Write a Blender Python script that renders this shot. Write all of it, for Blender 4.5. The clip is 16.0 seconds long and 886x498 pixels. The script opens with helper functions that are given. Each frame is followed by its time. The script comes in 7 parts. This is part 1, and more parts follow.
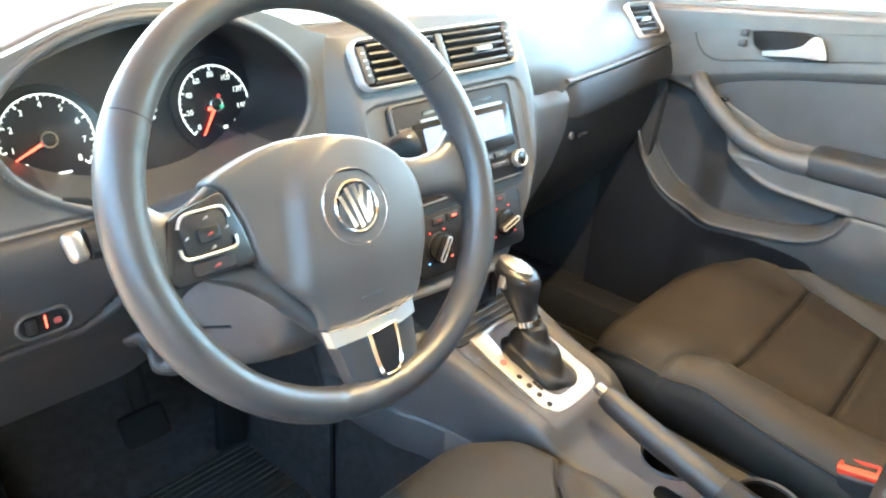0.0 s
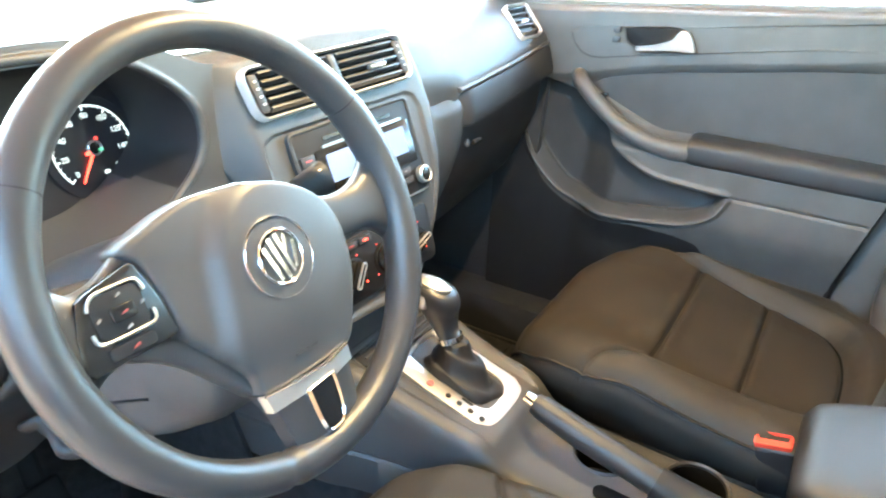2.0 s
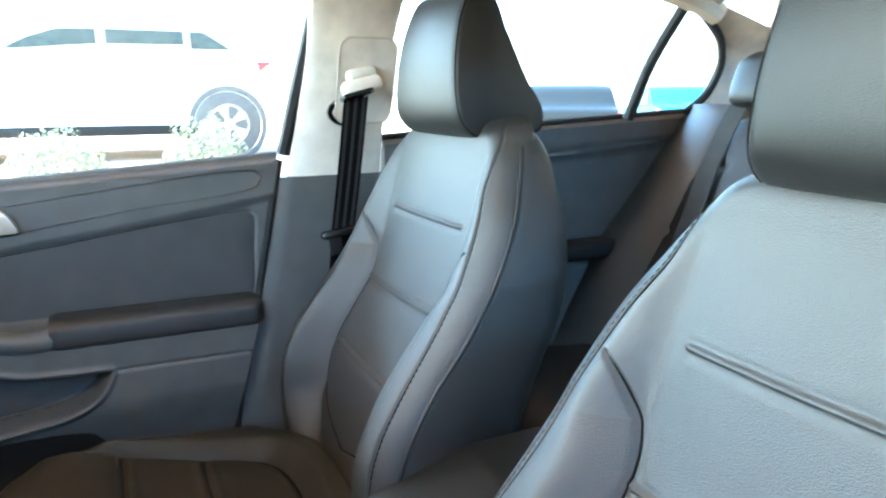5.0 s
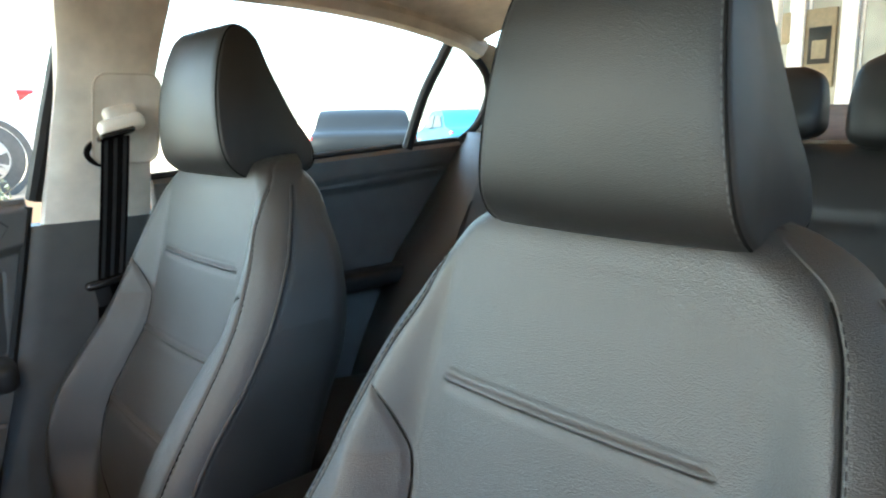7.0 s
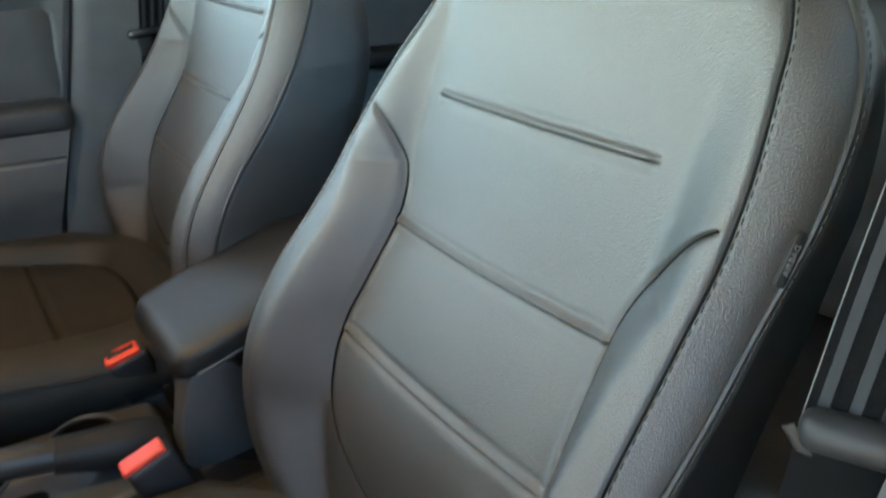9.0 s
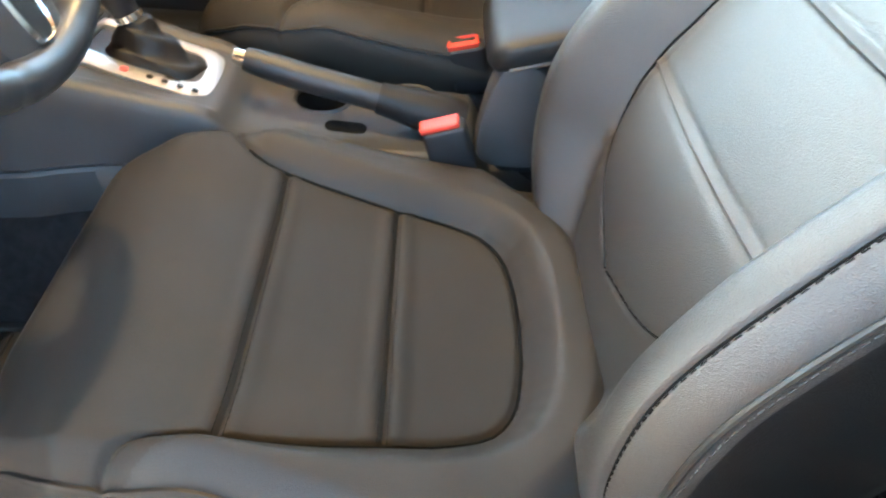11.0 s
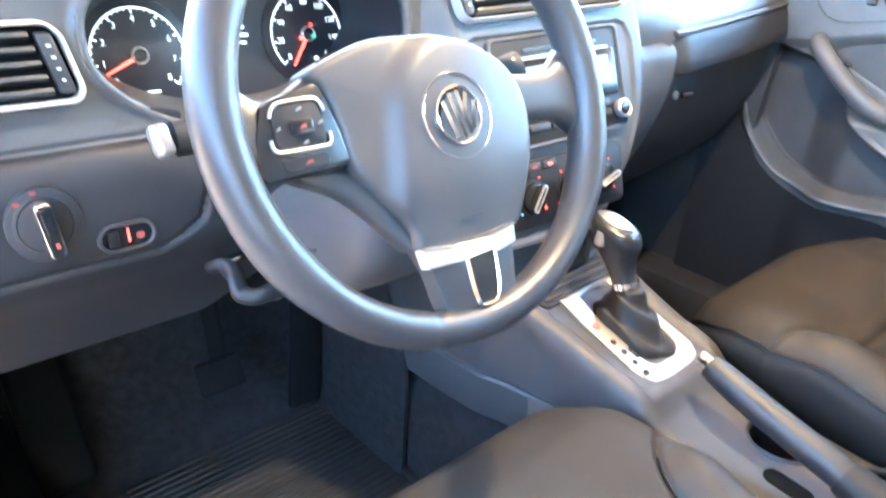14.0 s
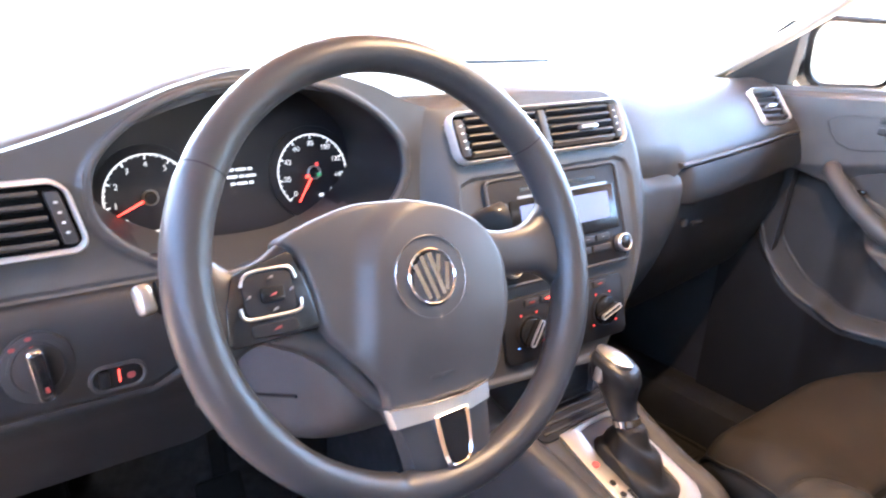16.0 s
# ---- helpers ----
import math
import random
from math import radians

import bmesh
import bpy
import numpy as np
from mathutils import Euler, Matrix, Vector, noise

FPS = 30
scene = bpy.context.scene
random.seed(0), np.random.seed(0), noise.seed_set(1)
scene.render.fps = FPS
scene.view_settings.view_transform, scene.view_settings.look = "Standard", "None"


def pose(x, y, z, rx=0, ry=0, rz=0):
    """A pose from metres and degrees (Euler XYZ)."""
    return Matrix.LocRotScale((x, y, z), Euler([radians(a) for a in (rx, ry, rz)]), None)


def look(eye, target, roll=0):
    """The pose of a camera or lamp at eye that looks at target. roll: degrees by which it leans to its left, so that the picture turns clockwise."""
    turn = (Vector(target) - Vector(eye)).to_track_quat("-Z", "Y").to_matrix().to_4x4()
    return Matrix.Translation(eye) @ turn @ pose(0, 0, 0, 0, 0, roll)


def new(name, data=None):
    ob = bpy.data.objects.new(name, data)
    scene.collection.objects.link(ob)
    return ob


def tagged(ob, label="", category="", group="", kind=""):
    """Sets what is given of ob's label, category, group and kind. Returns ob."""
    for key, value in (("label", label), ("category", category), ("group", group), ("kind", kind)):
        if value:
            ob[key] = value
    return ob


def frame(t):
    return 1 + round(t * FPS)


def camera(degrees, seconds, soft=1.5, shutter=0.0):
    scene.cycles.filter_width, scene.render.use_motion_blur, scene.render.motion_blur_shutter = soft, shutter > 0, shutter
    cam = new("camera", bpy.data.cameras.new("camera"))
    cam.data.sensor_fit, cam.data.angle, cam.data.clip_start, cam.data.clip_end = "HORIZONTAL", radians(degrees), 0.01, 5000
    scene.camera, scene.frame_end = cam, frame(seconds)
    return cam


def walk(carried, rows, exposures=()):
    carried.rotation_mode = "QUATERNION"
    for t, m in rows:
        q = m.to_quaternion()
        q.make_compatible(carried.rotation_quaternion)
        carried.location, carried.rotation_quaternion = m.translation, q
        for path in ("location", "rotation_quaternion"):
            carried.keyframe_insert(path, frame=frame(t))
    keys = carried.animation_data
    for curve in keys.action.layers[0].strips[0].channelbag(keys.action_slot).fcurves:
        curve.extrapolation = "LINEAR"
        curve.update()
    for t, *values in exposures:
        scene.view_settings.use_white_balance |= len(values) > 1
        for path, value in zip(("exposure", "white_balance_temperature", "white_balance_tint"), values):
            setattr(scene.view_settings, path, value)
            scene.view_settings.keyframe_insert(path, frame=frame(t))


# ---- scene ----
cam = camera(65.0, 16.0, soft=2.0, shutter=0.4)
PATH = [
    (0, (-0.734, -0.414, 0.929), (0.637, 0.755, 0.062), 3.9),
    (0.5, (-0.734, -0.406, 0.943), (0.689, 0.723, 0.107), 3.3),
    (1, (-0.734, -0.403, 0.957), (0.721, 0.683, 0.118), 2.7),
    (1.5, (-0.735, -0.385, 0.954), (0.743, 0.664, 0.109), 3.1),
    (2, (-0.73, -0.358, 0.948), (0.835, 0.54, 0.087), 2.5),
    (2.5, (-0.713, -0.342, 0.95), (0.936, 0.467, 0.158), 1.3),
    (3, (-0.697, -0.246, 0.938), (1.078, 0.214, 0.14), 2.5),
    (3.5, (-0.685, -0.213, 0.937), (1.164, -0.115, 0.181), 1.0),
    (4, (-0.689, -0.233, 0.956), (1.197, -0.413, 0.315), 1.7),
    (4.5, (-0.672, -0.207, 0.954), (1.149, -0.821, 0.401), 1.3),
    (5, (-0.662, -0.214, 0.958), (1.091, -1.075, 0.526), -0.1),
    (5.2, (-0.661, -0.212, 0.96), (1.067, -1.127, 0.541), -0.4),
    (7.3, (-0.704, -0.255, 0.979), (0.735, -1.591, 0.6), -0.8),
    (7.5, (-0.714, -0.249, 0.976), (0.714, -1.593, 0.584), -0.5),
    (8, (-0.746, -0.242, 0.948), (0.631, -1.549, 0.317), 0.7),
    (8.5, (-0.765, -0.243, 0.924), (0.606, -1.494, 0.178), 0.6),
    (9, (-0.784, -0.251, 0.896), (0.652, -1.345, 0.035), 1.0),
    (9.5, (-0.815, -0.275, 0.862), (0.653, -1.107, -0.21), 3.3),
    (10, (-0.834, -0.29, 0.829), (0.668, -0.838, -0.372), 4.9),
    (10.2, (-0.839, -0.299, 0.817), (0.687, -0.744, -0.397), 5.2),
    (12.3, (-0.838, -0.376, 0.788), (0.57, 0.113, -0.546), 2.5),
    (12.5, (-0.84, -0.387, 0.772), (0.598, 0.259, -0.459), 2.2),
    (13, (-0.833, -0.386, 0.782), (0.543, 0.487, -0.378), 2.6),
    (13.5, (-0.788, -0.367, 0.809), (0.59, 0.671, -0.203), 3.5),
    (14, (-0.732, -0.382, 0.846), (0.496, 0.926, -0.038), 3.7),
    (14.5, (-0.705, -0.385, 0.879), (0.493, 1.021, 0.111), 2.8),
    (15, (-0.696, -0.392, 0.902), (0.459, 1.078, 0.191), 2.5),
    (15.5, (-0.692, -0.403, 0.904), (0.414, 1.096, 0.176), 3.9),
    (16, (-0.688, -0.405, 0.904), (0.506, 1.058, 0.247), 3.5),
]
walk(cam, [(t, look(eye, target, roll)) for t, eye, target, roll in PATH], exposures=[(0.0, 6.1, 6100, -12), (1.5, 5.95, 5900, -10), (2.0, 6.05, 5950, -12), (2.5, 5.8, 5850, -10), (3.0, 5.75, 5750, -11), (3.5, 5.9, 5650, -11), (4.0, 5.6, 5350, -12), (4.5, 5.25, 4950, -12), (5.0, 4.65, 5300, -10), (7.5, 3.75, 6000, -6), (8.5, 4.2, 5700, -9), (9.0, 4.35, 6000, -13), (9.5, 4.5, 5900, -14), (10.0, 4.98, 6150, -10), (12.5, 5.92, 5650, -14), (13.0, 6.12, 5400, -17), (13.5, 6.3, 5150, -12), (14.0, 6.5, 5200, -4), (14.5, 6.6, 5250, 10), (15.0, 5.9, 5700, 12), (15.5, 5.5, 5900, 12), (16.0, 5.5, 5850, 12)])

# ---- world, sun, exposure ----
world = bpy.data.worlds.new("sky")
scene.world = world
world.use_nodes = True
wn, wl = world.node_tree.nodes, world.node_tree.links
sky = wn.new("ShaderNodeTexSky")
sky.sky_type, sky.sun_disc = "NISHITA", False
sky.sun_elevation, sky.sun_rotation = radians(48), radians(25)
sky.dust_density, sky.air_density = 2.0, 1.0
wn["Background"].inputs["Strength"].default_value = 0.15
wl.new(sky.outputs["Color"], wn["Background"].inputs["Color"])
sun = new("sun", bpy.data.lights.new("sun", "SUN"))
sun.data.energy, sun.data.angle, sun.data.color = 3.0, radians(6), (1.0, 0.95, 0.88)
sun.matrix_world = look((0, 0, 0), (-math.sin(radians(25)) * math.cos(radians(48)), -math.cos(radians(25)) * math.cos(radians(48)), -math.sin(radians(48))))


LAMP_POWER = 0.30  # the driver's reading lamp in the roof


# ---- materials ----
def material(name, base, rough=0.5, metal=0.0, bump=0.0, bump_scale=800.0, vary=0.15, vary_scale=18.0, kind="noise", coat=0.0, rough_vary=0.08, spec=0.5):
    """A surface with a base colour that drifts a little, a fine relief and an uneven gloss."""
    m = bpy.data.materials.new(name)
    m.use_nodes = True
    n, l = m.node_tree.nodes, m.node_tree.links
    b = n["Principled BSDF"]
    b.inputs["Metallic"].default_value = metal
    b.inputs["Coat Weight"].default_value = coat
    b.inputs["Specular IOR Level"].default_value = spec
    tc = n.new("ShaderNodeTexCoord")
    drift = n.new("ShaderNodeTexNoise")
    drift.inputs["Scale"].default_value, drift.inputs["Detail"].default_value = vary_scale, 4.0
    l.new(tc.outputs["Object"], drift.inputs["Vector"])
    ramp = n.new("ShaderNodeMapRange")
    ramp.inputs["From Min"].default_value, ramp.inputs["From Max"].default_value = 0.3, 0.7
    ramp.inputs["To Min"].default_value, ramp.inputs["To Max"].default_value = 1 - vary, 1 + vary
    l.new(drift.outputs["Fac"], ramp.inputs["Value"])
    mul = n.new("ShaderNodeMix")
    mul.data_type, mul.blend_type = "RGBA", "MULTIPLY"
    mul.inputs["Factor"].default_value = 1.0
    mul.inputs[6].default_value = (*base, 1)
    l.new(ramp.outputs["Result"], mul.inputs[7])
    l.new(mul.outputs[2], b.inputs["Base Color"])
    rr = n.new("ShaderNodeMapRange")
    rr.inputs["To Min"].default_value, rr.inputs["To Max"].default_value = max(rough - rough_vary, 0.02), min(rough + rough_vary, 1)
    l.new(drift.outputs["Fac"], rr.inputs["Value"])
    l.new(rr.outputs["Result"], b.inputs["Roughness"])
    if bump:
        if kind == "voronoi":
            fine = n.new("ShaderNodeTexVoronoi")
            fine.feature = "F1"
            out = fine.outputs["Distance"]
        else:
            fine = n.new("ShaderNodeTexNoise")
            fine.inputs["Detail"].default_value = 3.0
            out = fine.outputs["Fac"]
        fine.inputs["Scale"].default_value = bump_scale
        l.new(tc.outputs["Object"], fine.inputs["Vector"])
        bp = n.new("ShaderNodeBump")
        bp.inputs["Strength"].default_value, bp.inputs["Distance"].default_value = bump, 0.001
        l.new(out, bp.inputs["Height"])
        l.new(bp.outputs["Normal"], b.inputs["Normal"])
    return m


def glowing(name, colour, strength):
    m = bpy.data.materials.new(name)
    m.use_nodes = True
    b = m.node_tree.nodes["Principled BSDF"]
    b.inputs["Base Color"].default_value = (*colour, 1)
    b.inputs["Emission Color"].default_value = (*colour, 1)
    b.inputs["Emission Strength"].default_value = strength
    return m


def clear(name, tint=(0.93, 0.97, 0.95), rough=0.0):
    """Thin window glass: lets light straight through, with the gloss of a pane."""
    m = bpy.data.materials.new(name)
    m.use_nodes = True
    n, l = m.node_tree.nodes, m.node_tree.links
    b = n["Principled BSDF"]
    n.remove(b)
    tr, gl, mix, lw = n.new("ShaderNodeBsdfTransparent"), n.new("ShaderNodeBsdfGlossy"), n.new("ShaderNodeMixShader"), n.new("ShaderNodeLayerWeight")
    up, fr = n.new("ShaderNodeMath"), n.new("ShaderNodeMath")
    up.operation, fr.operation = "POWER", "MULTIPLY_ADD"
    lw.inputs["Blend"].default_value, up.inputs[1].default_value = 0.5, 5.0
    fr.inputs[1].default_value, fr.inputs[2].default_value = 0.93, 0.06
    l.new(lw.outputs["Facing"], up.inputs[0])
    l.new(up.outputs["Value"], fr.inputs[0])
    tr.inputs["Color"].default_value = (*tint, 1)
    gl.inputs["Roughness"].default_value = rough
    l.new(fr.outputs["Value"], mix.inputs["Fac"])
    l.new(tr.outputs["BSDF"], mix.inputs[1])
    l.new(gl.outputs["BSDF"], mix.inputs[2])
    l.new(mix.outputs["Shader"], n["Material Output"].inputs["Surface"])
    return m


PLASTIC = material("dash_plastic", (0.050, 0.051, 0.0525), 0.44, bump=0.22, bump_scale=1500, kind="voronoi", vary=0.10)
PLASTIC_LOW = material("lower_plastic", (0.029, 0.029, 0.0305), 0.50, bump=0.22, bump_scale=1500, kind="voronoi", vary=0.12)
CONSOLE_PLASTIC = material("console_plastic", (0.046, 0.046, 0.047), 0.46, bump=0.22, bump_scale=1500, kind="voronoi", vary=0.12)
DOOR_PLASTIC = material("door_plastic", (0.082, 0.083, 0.083), 0.48, bump=0.25, bump_scale=1300, kind="voronoi", vary=0.12)
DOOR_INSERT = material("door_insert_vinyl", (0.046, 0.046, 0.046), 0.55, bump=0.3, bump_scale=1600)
GLOSS_BLACK = material("gloss_black_plastic", (0.012, 0.012, 0.013), 0.22, vary=0.1)
MATT_BLACK = material("matt_black_plastic", (0.011, 0.011, 0.012), 0.55, bump=0.2, bump_scale=900, spec=0.3)
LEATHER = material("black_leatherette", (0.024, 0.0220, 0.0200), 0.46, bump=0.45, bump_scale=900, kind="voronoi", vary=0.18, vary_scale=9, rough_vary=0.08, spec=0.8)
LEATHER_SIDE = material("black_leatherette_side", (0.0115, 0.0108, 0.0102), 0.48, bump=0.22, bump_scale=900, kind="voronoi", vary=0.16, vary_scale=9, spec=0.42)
# the same leatherette, darkened for the shade on the seats' door sides
LEATHER_SHADED = material("black_leatherette_shaded", (0.0060, 0.0058, 0.0058), 0.46, bump=0.35, bump_scale=900, kind="voronoi", vary=0.16, vary_scale=9, spec=0.36)
CUSHION_INSERT = material("seat_insert_leatherette", (0.0255, 0.0218, 0.0170), 0.62, bump=0.35, bump_scale=1000, kind="voronoi", vary=0.20, vary_scale=9, rough_vary=0.10, spec=0.22)
CUSHION_SKIN = material("seat_cushion_leatherette", (0.0252, 0.0224, 0.0188), 0.53, bump=0.35, bump_scale=1000, kind="voronoi", vary=0.20, vary_scale=9, rough_vary=0.10, spec=0.32)
PALE_THREAD = material("pale_thread", (0.055, 0.055, 0.055), 0.8)
THREAD = material("dark_thread", (0.0045, 0.0045, 0.0045), 0.9, spec=0.12)
WHEEL_SKIN = material("wheel_skin", (0.034, 0.034, 0.035), 0.36, bump=0.14, bump_scale=1400, kind="voronoi", vary=0.12)
KNOB_BLACK = material("lever_knob", (0.024, 0.0245, 0.026), 0.32, bump=0.15, bump_scale=900, kind="voronoi")
WHEEL_COVER = material("airbag_cover", (0.048, 0.047, 0.047), 0.42, bump=0.12, bump_scale=1500, kind="voronoi", vary=0.08)
GREY_SHROUD = material("column_shroud", (0.052, 0.052, 0.053), 0.55, bump=0.3, bump_scale=1200, kind="voronoi")
CHROME = material("chrome", (0.86, 0.86, 0.87), 0.10, metal=1.0, vary=0.03, rough_vary=0.03)
SATIN = material("satin_silver", (0.56, 0.56, 0.54), 0.34, metal=0.9, vary=0.05)
CARPET = material("black_carpet", (0.022, 0.0215, 0.0225), 0.95, bump=1.0, bump_scale=600, vary=0.3, vary_scale=60, spec=0.1)
PEDAL_RUBBER = material("pedal_rubber", (0.006, 0.006, 0.006), 0.9, bump=0.4, bump_scale=500, spec=0.1)
RUBBER = material("rubber_mat", (0.022, 0.0200, 0.0175), 0.7, bump=0.4, bump_scale=400, vary=0.25, vary_scale=25)
HEADLINER = material("beige_headliner", (0.55, 0.50, 0.43), 0.9, bump=0.5, bump_scale=900)
SHELF_CLOTH = material("brown_shelf_cloth", (0.17, 0.14, 0.115), 0.9, bump=0.6, bump_scale=700)
BEIGE_TRIM = material("beige_trim", (0.70, 0.66, 0.59), 0.55, bump=0.2, bump_scale=1200)
BELT = material("belt_webbing", (0.0035, 0.0035, 0.004), 0.8, bump=0.5, bump_scale=1500, spec=0.06)
BELT_REAR = material("grey_belt_webbing", (0.055, 0.055, 0.055), 0.75, bump=0.5, bump_scale=1500, spec=0.2)
BELT_LIGHT = material("belt_webbing_light", (0.024, 0.025, 0.027), 0.75, bump=0.5, bump_scale=1500, spec=0.1)
RED_PLASTIC = material("red_plastic", (0.62, 0.055, 0.035), 0.4)
DIAL_BLACK = material("dial_face", (0.012, 0.012, 0.016), 0.35)
WHITE_PRINT = material("white_print", (0.8, 0.8, 0.8), 0.5)
WOOD_TONE = material("noticeboard_brown", (0.17, 0.14, 0.085), 0.6)
RED_GLOW = glowing("red_needle", (1.0, 0.05, 0.03), 0.14)
DIM_PRINT = material("dim_print", (0.22, 0.22, 0.22), 0.6)
DIM_RED = material("dim_red_print", (0.30, 0.05, 0.045), 0.6)
DIM_SILVER = material("dull_silver", (0.38, 0.38, 0.37), 0.38, metal=0.9, vary=0.06)
GREEN_GLOW = glowing("green_icon", (0.1, 0.5, 0.2), 0.012)
ICON_RED = glowing("red_icon", (0.75, 0.06, 0.05), 0.035)
BLUE_GLOW = glowing("blue_icon", (0.15, 0.35, 1.0), 0.05)
SCREEN = glowing("lcd_screen", (0.16, 0.22, 0.42), 0.0045)
DIAL_GLOW = glowing("dial_print", (0.7, 0.7, 0.68), 0.035)
GLASS = clear("window_glass")
WHITE_PAINT = material("white_car_paint", (0.80, 0.80, 0.80), 0.25, coat=1.0, vary=0.02)
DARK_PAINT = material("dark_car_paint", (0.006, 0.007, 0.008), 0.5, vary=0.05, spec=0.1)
BLUE_PAINT = material("blue_paint", (0.016, 0.075, 0.13), 0.5, vary=0.1, spec=0.15)
PALE_GLASS = material("pale_car_glass", (0.055, 0.065, 0.055), 0.45, vary=0.3, spec=0.2)
CANOPY = material("canopy_boarding", (0.21, 0.12, 0.058), 0.8, bump=0.3, bump_scale=30, vary=0.15, vary_scale=2)
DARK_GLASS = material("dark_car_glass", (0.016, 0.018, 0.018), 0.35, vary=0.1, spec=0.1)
TYRE = material("tyre_rubber", (0.09, 0.09, 0.09), 0.8, bump=0.3, bump_scale=80)
ALLOY = material("alloy_wheel", (0.6, 0.6, 0.62), 0.3, metal=0.9)
ASPHALT = material("sandy_paving", (0.42, 0.30, 0.20), 0.9, bump=0.6, bump_scale=60, vary=0.2, vary_scale=1.5)
FACADE = material("cream_render", (0.42, 0.39, 0.33), 0.8, bump=0.3, bump_scale=40, vary=0.08, vary_scale=2)
FACADE_FRAME = material("white_frame", (0.56, 0.56, 0.55), 0.5)
FACADE_GLASS = material("showroom_glass", (0.16, 0.15, 0.115), 0.25, vary=0.5, vary_scale=1.2)
LEAF = material("pale_green_leaf", (0.22, 0.25, 0.18), 0.6, vary=0.25, vary_scale=14)
TWIG = material("shrub_twig", (0.12, 0.09, 0.06), 0.9)
TAIL_RED = material("tail_lamp_red", (0.5, 0.03, 0.03), 0.2, coat=1.0)
BROWN_WALL = material("brown_rendered_wall", (0.18, 0.10, 0.05), 0.9, bump=0.5, bump_scale=40, vary=0.2, vary_scale=1.5)
MIRROR = material("mirror_glass", (0.92, 0.92, 0.92), 0.02, metal=1.0, vary=0.01, rough_vary=0.01)


# ---- tools for shapes ----
def spline(xs, ys, x):
    """Smooth monotone interpolation through the points (xs, ys)."""
    xs, ys, x = np.asarray(xs, float), np.asarray(ys, float), np.asarray(x, float)
    h, d = np.diff(xs), np.diff(ys) / np.diff(xs)
    m = np.concatenate([[d[0]], np.where(d[:-1] * d[1:] > 0, (d[:-1] + d[1:]) / 2, 0), [d[-1]]])
    for i in range(len(d)):
        if d[i] == 0:
            m[i] = m[i + 1] = 0
        else:
            a, b = m[i] / d[i], m[i + 1] / d[i]
            s = a * a + b * b
            if s > 9:
                m[i], m[i + 1] = 3 / math.sqrt(s) * a * d[i], 3 / math.sqrt(s) * b * d[i]
    xc = np.clip(x, xs[0], xs[-1])
    i = np.clip(np.searchsorted(xs, xc) - 1, 0, len(h) - 1)
    t = (xc - xs[i]) / h[i]
    return (2 * t**3 - 3 * t**2 + 1) * ys[i] + (t**3 - 2 * t**2 + t) * h[i] * m[i] + (-2 * t**3 + 3 * t**2) * ys[i + 1] + (t**3 - t**2) * h[i] * m[i + 1]


def step(a, b, x):
    t = np.clip((np.asarray(x, float) - a) / (b - a), 0, 1)
    return t * t * (3 - 2 * t)


def sheet_mesh(P, wrap_u=False, wrap_v=False, caps=False, flip=False):
    """Vertices and faces of a grid of points P[v][u]."""
    nv, nu = P.shape[:2]
    verts = [tuple(p) for p in P.reshape(-1, 3)]
    faces = []
    for j in range(nv if wrap_v else nv - 1):
        for i in range(nu if wrap_u else nu - 1):
            a, b = j * nu + i, j * nu + (i + 1) % nu
            c, d = ((j + 1) % nv) * nu + (i + 1) % nu, ((j + 1) % nv) * nu + i
            faces.append((a, d, c, b) if flip else (a, b, c, d))
    if caps:
        for j in (0, nv - 1):
            k = len(verts)
            verts.append(tuple(P[j].mean(axis=0)))
            for i in range(nu):
                a, b = j * nu + i, j * nu + (i + 1) % nu
                faces.append((k, b, a) if (j == 0) != flip else (k, a, b))
    return verts, faces


def shape(name, verts, faces):
    me = bpy.data.meshes.new(name)
    me.from_pydata(verts, [], faces)
    bm = bmesh.new()
    bm.from_mesh(me)
    bmesh.ops.recalc_face_normals(bm, faces=bm.faces[:])
    bm.to_mesh(me)
    bm.free()
    me.update()
    return me


def thing(name, at, label, category, group="", kind=""):
    ob = new(name)
    ob.location = at
    ob.empty_display_size = 0.05
    return tagged(ob, label, category, group, kind)


def finish(me, mat, angle=38):
    me.materials.append(mat)
    me.shade_smooth()
    me.set_sharp_from_angle(angle=radians(angle))


def part(name, data, mat, parent=None, label="", angle=38):
    """A bmesh or mesh, given in world coordinates, as one object under a thing or a part."""
    if isinstance(data, bmesh.types.BMesh):
        me = bpy.data.meshes.new(name)
        bmesh.ops.recalc_face_normals(data, faces=data.faces[:])
        data.to_mesh(me)
        data.free()
    else:
        me = data
    finish(me, mat, angle)
    ob = new(name, me)
    if parent is not None:
        ob.parent = parent
        base, up = Matrix.Identity(4), parent
        chain = []
        while up is not None:
            chain.append(up)
            up = up.parent
        for o in reversed(chain):
            base = base @ o.matrix_parent_inverse @ Matrix.LocRotScale(o.location, o.rotation_euler, o.scale)
        ob.matrix_parent_inverse = base.inverted()
    if label:
        ob["label"] = label
    return ob


def structure(name, data, mat, label, category, angle=38):
    return tagged(part(name, data, mat, None, label, angle), label, category, kind="structure")


